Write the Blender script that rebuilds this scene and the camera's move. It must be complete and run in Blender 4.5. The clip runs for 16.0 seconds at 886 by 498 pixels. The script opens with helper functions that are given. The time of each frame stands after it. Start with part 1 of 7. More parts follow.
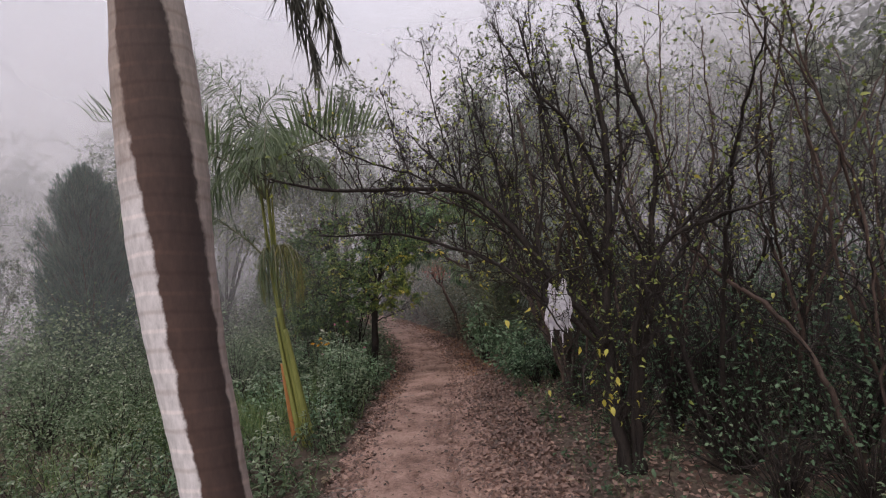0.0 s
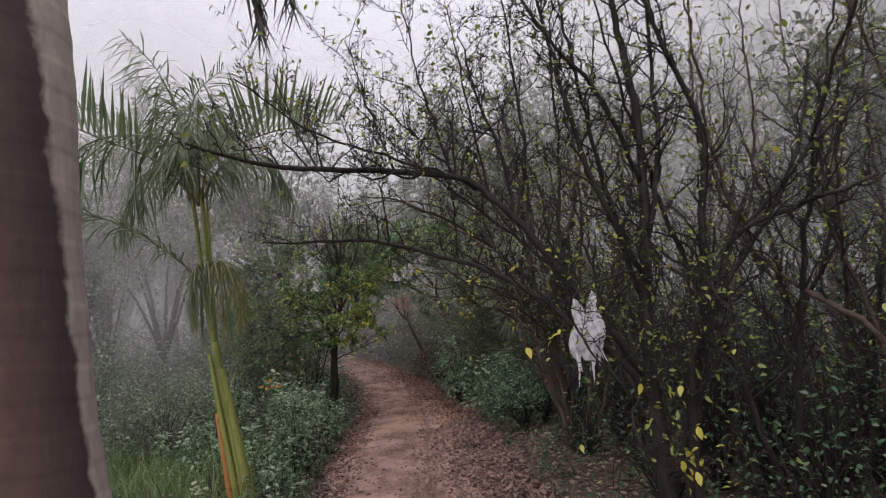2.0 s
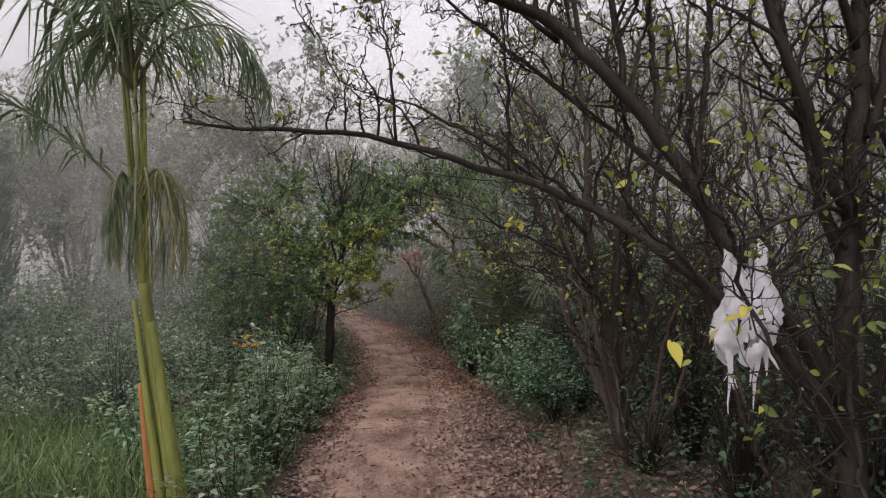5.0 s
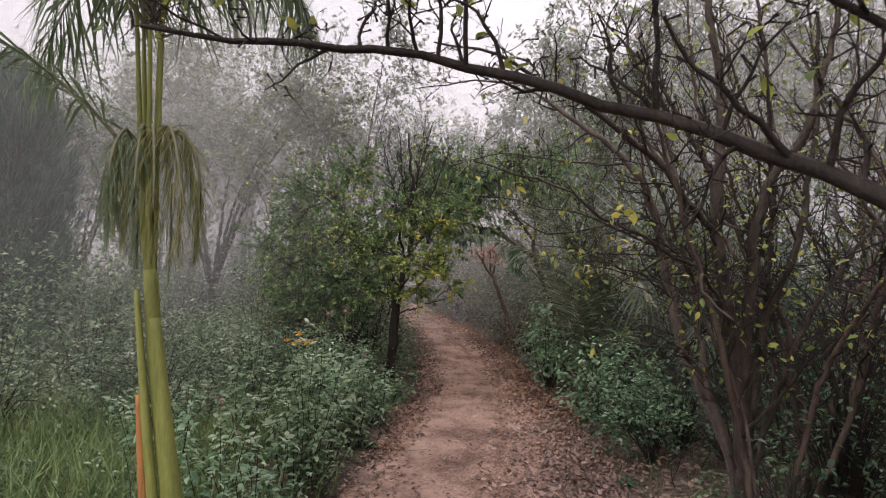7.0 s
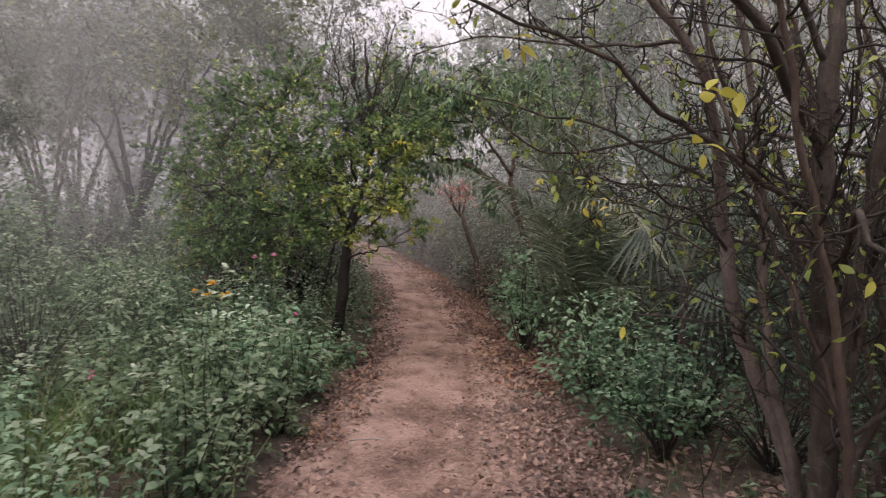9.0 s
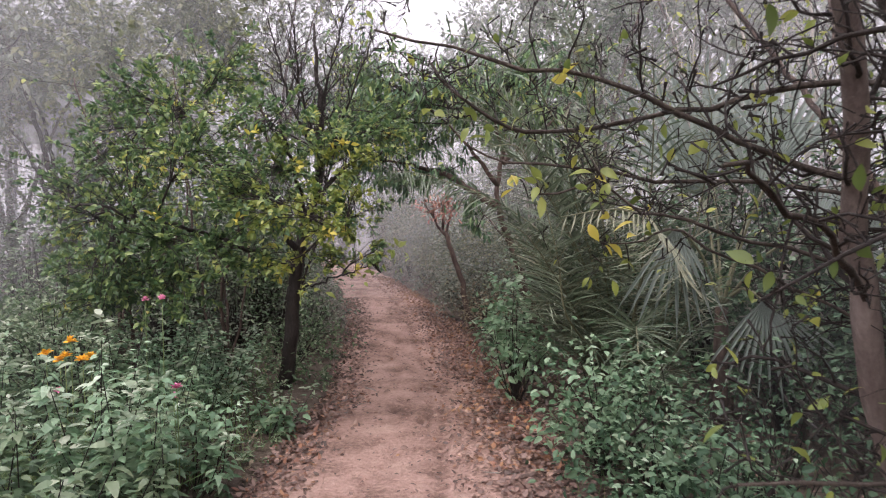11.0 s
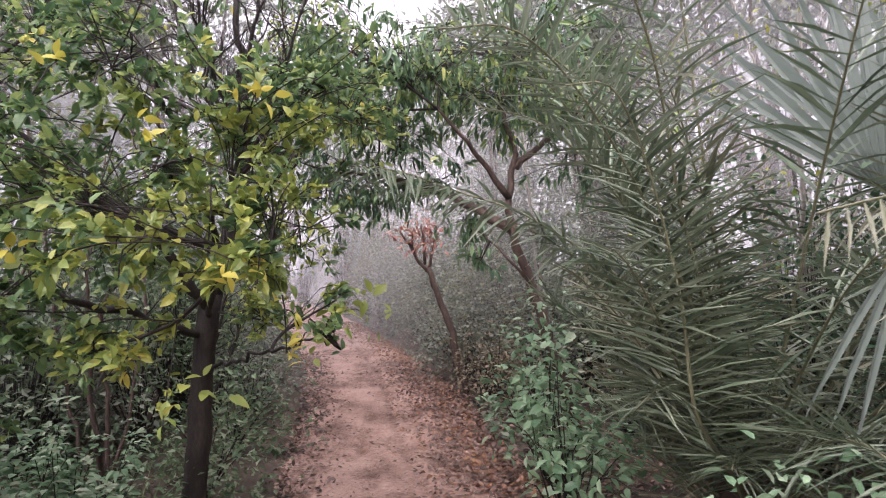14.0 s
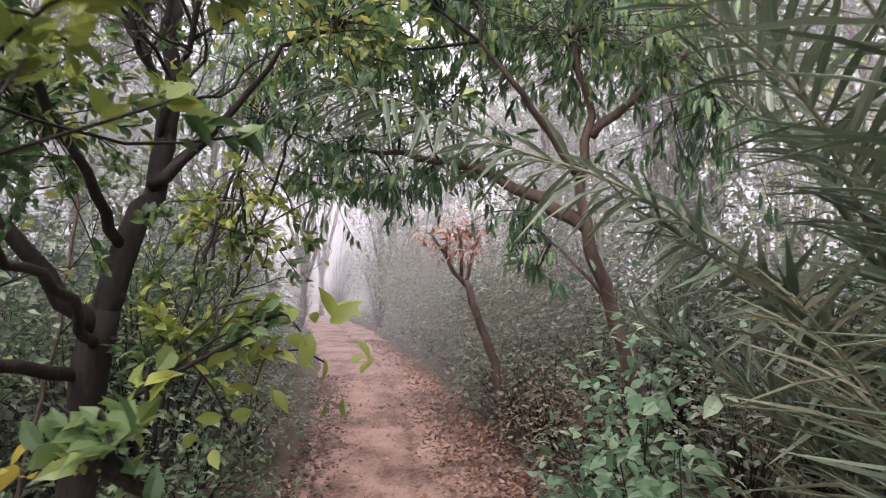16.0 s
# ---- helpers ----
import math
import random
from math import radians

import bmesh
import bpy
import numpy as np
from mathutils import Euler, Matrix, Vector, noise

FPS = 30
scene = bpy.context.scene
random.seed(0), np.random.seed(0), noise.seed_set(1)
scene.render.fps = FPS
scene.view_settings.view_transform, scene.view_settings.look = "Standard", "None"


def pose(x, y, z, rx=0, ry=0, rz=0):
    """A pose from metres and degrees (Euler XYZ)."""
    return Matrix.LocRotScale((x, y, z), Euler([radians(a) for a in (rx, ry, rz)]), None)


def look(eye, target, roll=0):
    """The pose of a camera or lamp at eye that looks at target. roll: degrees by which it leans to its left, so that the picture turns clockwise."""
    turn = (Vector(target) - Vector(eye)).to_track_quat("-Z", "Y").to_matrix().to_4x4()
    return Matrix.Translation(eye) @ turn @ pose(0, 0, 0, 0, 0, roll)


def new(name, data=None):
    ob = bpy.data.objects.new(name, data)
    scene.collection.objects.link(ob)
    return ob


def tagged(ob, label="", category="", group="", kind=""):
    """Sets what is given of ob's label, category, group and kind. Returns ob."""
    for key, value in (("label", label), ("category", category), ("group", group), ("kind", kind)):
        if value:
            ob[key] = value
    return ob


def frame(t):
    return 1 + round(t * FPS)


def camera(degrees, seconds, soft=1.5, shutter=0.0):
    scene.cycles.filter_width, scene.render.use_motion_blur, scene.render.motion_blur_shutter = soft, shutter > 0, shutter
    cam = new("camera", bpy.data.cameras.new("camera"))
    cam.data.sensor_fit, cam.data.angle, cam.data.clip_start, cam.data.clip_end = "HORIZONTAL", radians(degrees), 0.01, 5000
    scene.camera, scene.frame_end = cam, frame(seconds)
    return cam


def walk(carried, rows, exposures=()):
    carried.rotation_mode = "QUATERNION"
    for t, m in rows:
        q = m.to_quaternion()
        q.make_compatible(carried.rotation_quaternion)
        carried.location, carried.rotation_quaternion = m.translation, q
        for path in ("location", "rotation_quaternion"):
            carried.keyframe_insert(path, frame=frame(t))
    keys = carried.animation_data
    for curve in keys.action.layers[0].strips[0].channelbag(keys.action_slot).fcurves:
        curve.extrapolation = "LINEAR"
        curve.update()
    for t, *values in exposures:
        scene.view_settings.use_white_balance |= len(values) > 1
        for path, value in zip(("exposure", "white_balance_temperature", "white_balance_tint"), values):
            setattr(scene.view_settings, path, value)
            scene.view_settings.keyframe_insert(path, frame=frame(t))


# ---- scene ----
cam = camera(71.9, 16.0, soft=1.1, shutter=0.2)
PATH = [
    (0, (0.026, 0.052, 1.694), (0.046, 2.049, 1.81), -5.2),
    (0.5, (-0.051, 0.385, 1.652), (-0.048, 2.378, 1.816), -4.7),
    (1, (-0.129, 0.692, 1.663), (-0.087, 2.687, 1.807), -5.6),
    (1.5, (-0.197, 1.005, 1.63), (0.096, 2.978, 1.779), -6.6),
    (2, (-0.161, 1.332, 1.592), (0.007, 3.312, 1.817), -6.1),
    (2.5, (-0.139, 1.617, 1.603), (-0.032, 3.61, 1.728), -5.5),
    (3, (-0.14, 1.925, 1.609), (0.149, 3.897, 1.774), -5.8),
    (3.5, (-0.09, 2.223, 1.554), (0.019, 4.211, 1.745), -3.9),
    (4, (-0.072, 2.462, 1.592), (-0.038, 4.441, 1.88), -2.8),
    (4.5, (-0.146, 2.775, 1.587), (-0.015, 4.753, 1.847), -2.3),
    (5, (-0.129, 3.022, 1.557), (-0.017, 5.017, 1.661), -1.8),
    (5.2, (-0.104, 3.114, 1.529), (-0.113, 5.109, 1.68), 1.5),
    (7.3, (-0.12, 4.216, 1.587), (-0.259, 6.209, 1.681), 1.0),
    (7.5, (-0.13, 4.38, 1.562), (-0.106, 6.377, 1.672), 2.0),
    (8, (-0.188, 4.718, 1.598), (-0.054, 6.712, 1.678), 0.8),
    (8.4, (-0.129, 5.006, 1.553), (-0.249, 7.002, 1.615), 2.6),
    (8.5, (-0.16, 5.081, 1.564), (-0.272, 7.078, 1.584), 2.0),
    (9, (-0.132, 5.443, 1.554), (-0.154, 7.441, 1.463), 2.4),
    (9.2, (-0.137, 5.616, 1.542), (-0.047, 7.614, 1.54), 2.2),
    (11.3, (0.171, 7.075, 1.636), (0.078, 9.072, 1.581), 0.3),
    (11.5, (0.168, 7.225, 1.651), (0.009, 9.217, 1.573), 0.5),
    (12, (0.072, 7.59, 1.615), (0.055, 9.59, 1.65), 0.6),
    (12.5, (0.032, 7.973, 1.625), (0.076, 9.972, 1.603), -1.7),
    (13, (-0.011, 8.344, 1.636), (-0.139, 10.34, 1.632), 0.3),
    (13.5, (-0.084, 8.743, 1.611), (-0.003, 10.74, 1.698), 1.5),
    (14, (-0.08, 9.114, 1.619), (0.006, 11.111, 1.701), -0.8),
    (14.5, (-0.073, 9.497, 1.644), (-0.099, 11.496, 1.711), 1.1),
    (15, (-0.099, 9.905, 1.631), (0.127, 11.886, 1.788), -1.3),
    (15.5, (-0.051, 10.291, 1.605), (0.017, 12.281, 1.795), 0.3),
    (16, (0.004, 10.682, 1.601), (-0.052, 12.677, 1.735), 0.6),
]
EXPOSURES = [(0, -0.56, 6420, 17), (2, -0.42, 6400, 14), (3, -0.24, 6420, 13), (4.5, -0.38, 6530, 12), (5, -0.22, 6500, 12), (7.5, 0.04, 6580, 16), (9, 0.2, 6560, 17), (12, 0.94, 6170, 22), (12.5, 0.99, 6200, 23), (13.5, 0.98, 6200, 22), (14.5, 1.16, 6260, 24), (15, 1.2, 6280, 24), (15.5, 1.24, 6260, 23), (16, 1.02, 6320, 19)]
walk(cam, [(t, look(eye, target, roll)) for t, eye, target, roll in PATH], EXPOSURES)

# ---------- world, sun and mist light ----------
world = bpy.data.worlds.new("overcast_sky")
scene.world = world
world.use_nodes = True
wn, wl = world.node_tree.nodes, world.node_tree.links
wn.clear()
w_out = wn.new("ShaderNodeOutputWorld")
w_sky = wn.new("ShaderNodeTexSky")
w_sky.sky_type = "NISHITA"
w_sky.sun_disc = False
w_sky.sun_elevation = radians(48)
w_sky.sun_rotation = radians(200)
w_sky.dust_density = 6.0
w_bg_sky = wn.new("ShaderNodeBackground")
w_bg_sky.inputs["Strength"].default_value = 0.06
w_geo = wn.new("ShaderNodeTexCoord")
w_sep = wn.new("ShaderNodeSeparateXYZ")
w_ramp = wn.new("ShaderNodeValToRGB")
w_ramp.color_ramp.elements[0].position = 0.0
w_ramp.color_ramp.elements[0].color = (0.80, 0.785, 0.80, 1)
w_ramp.color_ramp.elements[1].position = 1.0
w_ramp.color_ramp.elements[1].color = (1.3, 1.26, 1.3, 1)
w_mid = w_ramp.color_ramp.elements.new(0.35)
w_mid.color = (1.08, 1.05, 1.10, 1)
w_bg_mist = wn.new("ShaderNodeBackground")
w_bg_mist.inputs["Strength"].default_value = 1.0
w_add = wn.new("ShaderNodeAddShader")
wl.new(w_sky.outputs["Color"], w_bg_sky.inputs["Color"])
wl.new(w_geo.outputs["Generated"], w_sep.inputs["Vector"])
wl.new(w_sep.outputs["Z"], w_ramp.inputs["Fac"])
wl.new(w_ramp.outputs["Color"], w_bg_mist.inputs["Color"])
wl.new(w_bg_sky.outputs["Background"], w_add.inputs[0])
wl.new(w_bg_mist.outputs["Background"], w_add.inputs[1])
wl.new(w_add.outputs["Shader"], w_out.inputs["Surface"])

sun = new("sun", bpy.data.lights.new("sun", "SUN"))
sun.data.energy = 1.5
sun.data.angle = radians(60)
sun.data.color = (1.0, 0.965, 0.92)
sun.matrix_world = look((-6, -14, 20), (0, 4, 0))

# ---------- materials ----------


def node_mat(name):
    m = bpy.data.materials.new(name)
    m.use_nodes = True
    nt = m.node_tree
    nt.nodes.clear()
    out = nt.nodes.new("ShaderNodeOutputMaterial")
    return m, nt, out


def ramp_node(nt, stops):
    r = nt.nodes.new("ShaderNodeValToRGB")
    els = r.color_ramp.elements
    els[0].position, els[0].color = stops[0][0], (*stops[0][1], 1)
    els[1].position, els[1].color = stops[-1][0], (*stops[-1][1], 1)
    for p, c in stops[1:-1]:
        e = els.new(p)
        e.color = (*c, 1)
    return r


def noise_node(nt, scale, detail=4.0, rough=0.6, stretch=None):
    co = nt.nodes.new("ShaderNodeTexCoord")
    n = nt.nodes.new("ShaderNodeTexNoise")
    n.inputs["Scale"].default_value = scale
    n.inputs["Detail"].default_value = detail
    n.inputs["Roughness"].default_value = rough
    if stretch:
        mp = nt.nodes.new("ShaderNodeMapping")
        mp.inputs["Scale"].default_value = stretch
        nt.links.new(co.outputs["Object"], mp.inputs["Vector"])
        nt.links.new(mp.outputs["Vector"], n.inputs["Vector"])
    else:
        nt.links.new(co.outputs["Object"], n.inputs["Vector"])
    return n


def leaf_mat(name, stops, rough=0.42, through_light=0.3, spec=0.5):
    """Leaves: every leaf has its own tone, with faint blotches, gloss and light coming through."""
    m, nt, out = node_mat(name)
    geo = nt.nodes.new("ShaderNodeNewGeometry")
    n = noise_node(nt, 9.0, 3.0)
    big = noise_node(nt, 1.4, 2.0)
    mix = nt.nodes.new("ShaderNodeMath")
    mix.operation = "MULTIPLY_ADD"
    mix.inputs[1].default_value = 0.25
    nt.links.new(n.outputs["Fac"], mix.inputs[0])
    half = nt.nodes.new("ShaderNodeMath")
    half.operation = "MULTIPLY_ADD"
    half.inputs[1].default_value = 0.62
    nt.links.new(geo.outputs["Random Per Island"], half.inputs[0])
    patch = nt.nodes.new("ShaderNodeMath")
    patch.operation = "MULTIPLY_ADD"
    patch.inputs[1].default_value = 0.9
    patch.inputs[2].default_value = -0.36
    nt.links.new(big.outputs["Fac"], patch.inputs[0])
    nt.links.new(patch.outputs[0], half.inputs[2])
    nt.links.new(half.outputs[0], mix.inputs[2])
    r = ramp_node(nt, stops)
    nt.links.new(mix.outputs[0], r.inputs["Fac"])
    p = nt.nodes.new("ShaderNodeBsdfPrincipled")
    p.inputs["Roughness"].default_value = rough
    p.inputs["Specular IOR Level"].default_value = spec
    nt.links.new(r.outputs["Color"], p.inputs["Base Color"])
    tr = nt.nodes.new("ShaderNodeBsdfTranslucent")
    nt.links.new(r.outputs["Color"], tr.inputs["Color"])
    ms = nt.nodes.new("ShaderNodeMixShader")
    ms.inputs["Fac"].default_value = through_light
    nt.links.new(p.outputs["BSDF"], ms.inputs[1])
    nt.links.new(tr.outputs["BSDF"], ms.inputs[2])
    nt.links.new(ms.outputs["Shader"], out.inputs["Surface"])
    return m


def rough_mat(name, stops, scale=8.0, bump=0.4, bump_scale=60.0, rough=0.85, stretch=None, detail=6.0, dist=0.01):
    """Bark, soil and the like: two scales of noise in colour, and relief."""
    m, nt, out = node_mat(name)
    a = noise_node(nt, scale, detail, 0.65, stretch)
    b = noise_node(nt, bump_scale, 5.0, 0.7, stretch)
    mx = nt.nodes.new("ShaderNodeMath")
    mx.operation = "MULTIPLY_ADD"
    mx.inputs[1].default_value = 0.35
    sc = nt.nodes.new("ShaderNodeMath")
    sc.operation = "MULTIPLY"
    sc.inputs[1].default_value = 0.65
    nt.links.new(a.outputs["Fac"], sc.inputs[0])
    nt.links.new(b.outputs["Fac"], mx.inputs[0])
    nt.links.new(sc.outputs[0], mx.inputs[2])
    r = ramp_node(nt, stops)
    nt.links.new(mx.outputs[0], r.inputs["Fac"])
    p = nt.nodes.new("ShaderNodeBsdfPrincipled")
    p.inputs["Roughness"].default_value = rough
    p.inputs["Specular IOR Level"].default_value = 0.3
    nt.links.new(r.outputs["Color"], p.inputs["Base Color"])
    bp = nt.nodes.new("ShaderNodeBump")
    bp.inputs["Strength"].default_value = bump
    bp.inputs["Distance"].default_value = dist
    nt.links.new(b.outputs["Fac"], bp.inputs["Height"])
    nt.links.new(bp.outputs["Normal"], p.inputs["Normal"])
    nt.links.new(p.outputs["BSDF"], out.inputs["Surface"])
    return m


M_SOIL = rough_mat("path_soil", [(0.34, (0.12, 0.073, 0.058)), (0.43, (0.29, 0.182, 0.145)), (0.52, (0.485, 0.315, 0.255)), (0.64, (0.60, 0.415, 0.345))], 1.9, 1.0, 30.0, 0.95, dist=0.05, detail=10.0)


def damp_ruts(m):
    """Ruts and footprints hold darker damp earth."""
    nt = m.node_tree
    p = next(n for n in nt.nodes if n.type == "BSDF_PRINCIPLED")
    link = p.inputs["Base Color"].links[0]
    src = link.from_socket
    att = nt.nodes.new("ShaderNodeAttribute")
    att.attribute_name = "rut"
    n = noise_node(nt, 25.0, 4.0)
    k = nt.nodes.new("ShaderNodeMath")
    k.operation = "MULTIPLY"
    nt.links.new(att.outputs["Fac"], k.inputs[0])
    nt.links.new(n.outputs["Fac"], k.inputs[1])
    mx = nt.nodes.new("ShaderNodeMix")
    mx.data_type = "RGBA"
    mx.blend_type = "MULTIPLY"
    nt.links.new(k.outputs[0], mx.inputs["Factor"])
    nt.links.new(src, mx.inputs["A"])
    mx.inputs["B"].default_value = (0.34, 0.30, 0.28, 1)
    nt.links.new(mx.outputs["Result"], p.inputs["Base Color"])


damp_ruts(M_SOIL)
M_GROUND = rough_mat("forest_floor", [(0.3, (0.0438, 0.0338, 0.0275)), (0.5, (0.106, 0.08, 0.0625)), (0.64, (0.15, 0.122, 0.0875)), (0.78, (0.237, 0.188, 0.144))], 3.0, 0.8, 35.0, 0.95, dist=0.03)
M_LITTER = leaf_mat("dead_leaves", [(0.15, (0.06, 0.042, 0.034)), (0.45, (0.145, 0.092, 0.074)), (0.7, (0.25, 0.162, 0.13)), (0.9, (0.40, 0.265, 0.20))], 0.6, 0.1)
M_LITTER_RED = leaf_mat("rusty_dead_leaves", [(0.15, (0.10, 0.05, 0.035)), (0.5, (0.24, 0.11, 0.065)), (0.9, (0.36, 0.2, 0.10))], 0.6, 0.1)
M_BARK_DARK = rough_mat("dark_wet_bark", [(0.3, (0.0091, 0.00715, 0.0065)), (0.5, (0.0234, 0.0182, 0.0156)), (0.66, (0.0488, 0.039, 0.0325)), (0.8, (0.091, 0.0813, 0.065))], 14.0, 0.8, 70.0, 0.7, (1, 1, 0.35))
M_BARK_RED = rough_mat("reddish_brown_bark", [(0.3, (0.028, 0.020, 0.017)), (0.5, (0.075, 0.052, 0.042)), (0.75, (0.17, 0.13, 0.105))], 10.0, 0.7, 60.0, 0.8, (1, 1, 0.35))
M_BARK_BROWN = rough_mat("weathered_brown_bark", [(0.3, (0.02, 0.016, 0.013)), (0.5, (0.055, 0.043, 0.035)), (0.66, (0.11, 0.09, 0.073)), (0.8, (0.21, 0.185, 0.155))], 16.0, 0.9, 75.0, 0.8, (1, 1, 0.4))
M_BARK_PALE = rough_mat("pinkish_brown_bark", [(0.3, (0.06, 0.047, 0.042)), (0.5, (0.14, 0.11, 0.097)), (0.66, (0.22, 0.18, 0.16)), (0.8, (0.32, 0.28, 0.245))], 12.0, 0.9, 70.0, 0.85, (1, 1, 0.45))
# pale grey bark; on the thicket's far trees it stands in for haze
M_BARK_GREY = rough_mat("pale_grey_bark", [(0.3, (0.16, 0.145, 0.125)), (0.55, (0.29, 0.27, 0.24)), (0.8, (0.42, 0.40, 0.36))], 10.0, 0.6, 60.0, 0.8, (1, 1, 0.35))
M_TWIG = rough_mat("twig_bark", [(0.3, (0.012, 0.0096, 0.0084)), (0.55, (0.03, 0.0234, 0.0198)), (0.8, (0.066, 0.0528, 0.0432))], 30.0, 0.6, 120.0, 0.7)
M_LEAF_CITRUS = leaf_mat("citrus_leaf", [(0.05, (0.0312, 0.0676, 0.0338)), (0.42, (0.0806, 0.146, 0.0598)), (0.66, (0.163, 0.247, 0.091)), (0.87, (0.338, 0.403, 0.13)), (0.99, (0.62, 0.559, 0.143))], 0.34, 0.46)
M_LEAF_WEED = leaf_mat("weed_leaf", [(0.05, (0.034, 0.064, 0.03)), (0.42, (0.09, 0.148, 0.072)), (0.7, (0.18, 0.25, 0.135)), (0.95, (0.36, 0.41, 0.27))], 0.5, 0.32)
M_LEAF_DUSTY = leaf_mat("dusty_leaf_tip", [(0.1, (0.12, 0.17, 0.10)), (0.5, (0.25, 0.31, 0.20)), (0.9, (0.46, 0.50, 0.38))], 0.5, 0.32)
M_LEAF_BROWN = leaf_mat("withered_weed_leaf", [(0.1, (0.07, 0.055, 0.04)), (0.5, (0.17, 0.14, 0.09)), (0.9, (0.32, 0.27, 0.18))], 0.6, 0.2)
M_LEAF_DARK = leaf_mat("dark_shrub_leaf", [(0.1, (0.0234, 0.052, 0.0286)), (0.5, (0.0598, 0.114, 0.0598)), (0.8, (0.127, 0.195, 0.111)), (0.95, (0.26, 0.325, 0.215))], 0.55, 0.24, 0.3)
M_LEAF_PALE = leaf_mat("pale_shrub_leaf", [(0.1, (0.0688, 0.144, 0.075)), (0.5, (0.169, 0.281, 0.156)), (0.8, (0.312, 0.431, 0.275)), (0.95, (0.525, 0.613, 0.463))], 0.4, 0.32)
M_LEAF_YELLOW = leaf_mat("yellowing_leaf", [(0.1, (0.24, 0.28, 0.06)), (0.4, (0.42, 0.41, 0.07)), (0.7, (0.58, 0.49, 0.09)), (0.95, (0.62, 0.49, 0.2))], 0.45, 0.4)
M_LEAF_OLIVE = leaf_mat("olive_leaf", [(0.1, (0.06, 0.075, 0.04)), (0.5, (0.13, 0.15, 0.075)), (0.9, (0.26, 0.27, 0.14))], 0.5, 0.35)
M_LEAF_LIME = leaf_mat("yellow_green_leaf", [(0.1, (0.085, 0.13, 0.035)), (0.5, (0.2, 0.26, 0.06)), (0.85, (0.38, 0.40, 0.09)), (0.97, (0.55, 0.48, 0.1))], 0.42, 0.4)
M_LEAF_MANGO = leaf_mat("long_dark_leaf", [(0.1, (0.0345, 0.0719, 0.0431)), (0.5, (0.0934, 0.173, 0.0863)), (0.85, (0.23, 0.338, 0.159))], 0.32, 0.35)
# distance haze is put into this leaf colour, paler and greyer
M_LEAF_HAZE = leaf_mat("haze_paled_foliage", [(0.1, (0.10, 0.125, 0.095)), (0.5, (0.185, 0.215, 0.16)), (0.9, (0.31, 0.335, 0.255))], 0.6, 0.35)
M_CYPRESS = leaf_mat("cypress_foliage", [(0.1, (0.02, 0.045, 0.036)), (0.5, (0.05, 0.09, 0.068)), (0.9, (0.11, 0.16, 0.12))], 0.6, 0.15)
M_PALM = leaf_mat("palm_leaflet", [(0.1, (0.085, 0.12, 0.065)), (0.5, (0.16, 0.215, 0.115)), (0.9, (0.28, 0.34, 0.2))], 0.38, 0.4)
M_PALM_GREY = leaf_mat("grey_green_palm_leaflet", [(0.1, (0.055, 0.082, 0.05)), (0.5, (0.13, 0.172, 0.105)), (0.9, (0.31, 0.355, 0.26))], 0.36, 0.28, 0.6)
M_PALM_STRAW = leaf_mat("straw_green_palm_leaflet", [(0.1, (0.09, 0.10, 0.06)), (0.5, (0.2, 0.21, 0.135)), (0.9, (0.42, 0.41, 0.29))], 0.42, 0.3, 0.5)
M_FAN = leaf_mat("pleated_fan_leaf", [(0.1, (0.12, 0.155, 0.13)), (0.5, (0.24, 0.285, 0.25)), (0.9, (0.40, 0.44, 0.40))], 0.4, 0.4, 0.5)
M_PALM_OLD = leaf_mat("old_palm_leaflet", [(0.1, (0.09, 0.10, 0.03)), (0.5, (0.2, 0.2, 0.06)), (0.9, (0.34, 0.3, 0.11))], 0.5, 0.3)
# darker copy of the palm leaflet, with shade put into its colour
M_PALM_SHADE = leaf_mat("shaded_old_frond", [(0.1, (0.06, 0.06, 0.045)), (0.9, (0.15, 0.145, 0.11))], 0.6, 0.15)
M_RACHIS = rough_mat("palm_midrib", [(0.3, (0.09, 0.095, 0.05)), (0.7, (0.20, 0.195, 0.12))], 20.0, 0.3, 90.0, 0.5)
M_YPALM = rough_mat("young_palm_stem", [(0.3, (0.09, 0.105, 0.03)), (0.5, (0.19, 0.205, 0.055)), (0.75, (0.30, 0.29, 0.09))], 9.0, 0.4, 60.0, 0.6, (1, 1, 0.2))
M_SHEATH = rough_mat("rusty_leaf_sheath", [(0.3, (0.22, 0.09, 0.03)), (0.7, (0.42, 0.2, 0.07))], 15.0, 0.4, 70.0, 0.7, (1, 1, 0.2))
M_GRASS = leaf_mat("grass_blade", [(0.1, (0.07, 0.13, 0.05)), (0.5, (0.14, 0.22, 0.08)), (0.9, (0.28, 0.32, 0.14))], 0.5, 0.35)
M_FLOWER_Y = leaf_mat("marigold_petal", [(0.1, (0.62, 0.28, 0.01)), (0.9, (0.85, 0.5, 0.03))], 0.6, 0.3)
M_FLOWER_P = leaf_mat("pink_petal", [(0.1, (0.55, 0.11, 0.25)), (0.9, (0.75, 0.35, 0.48))], 0.6, 0.35)
M_REDLEAF = leaf_mat("withered_red_leaf", [(0.1, (0.24, 0.09, 0.07)), (0.6, (0.37, 0.17, 0.13)), (0.95, (0.44, 0.26, 0.18))], 0.6, 0.3)


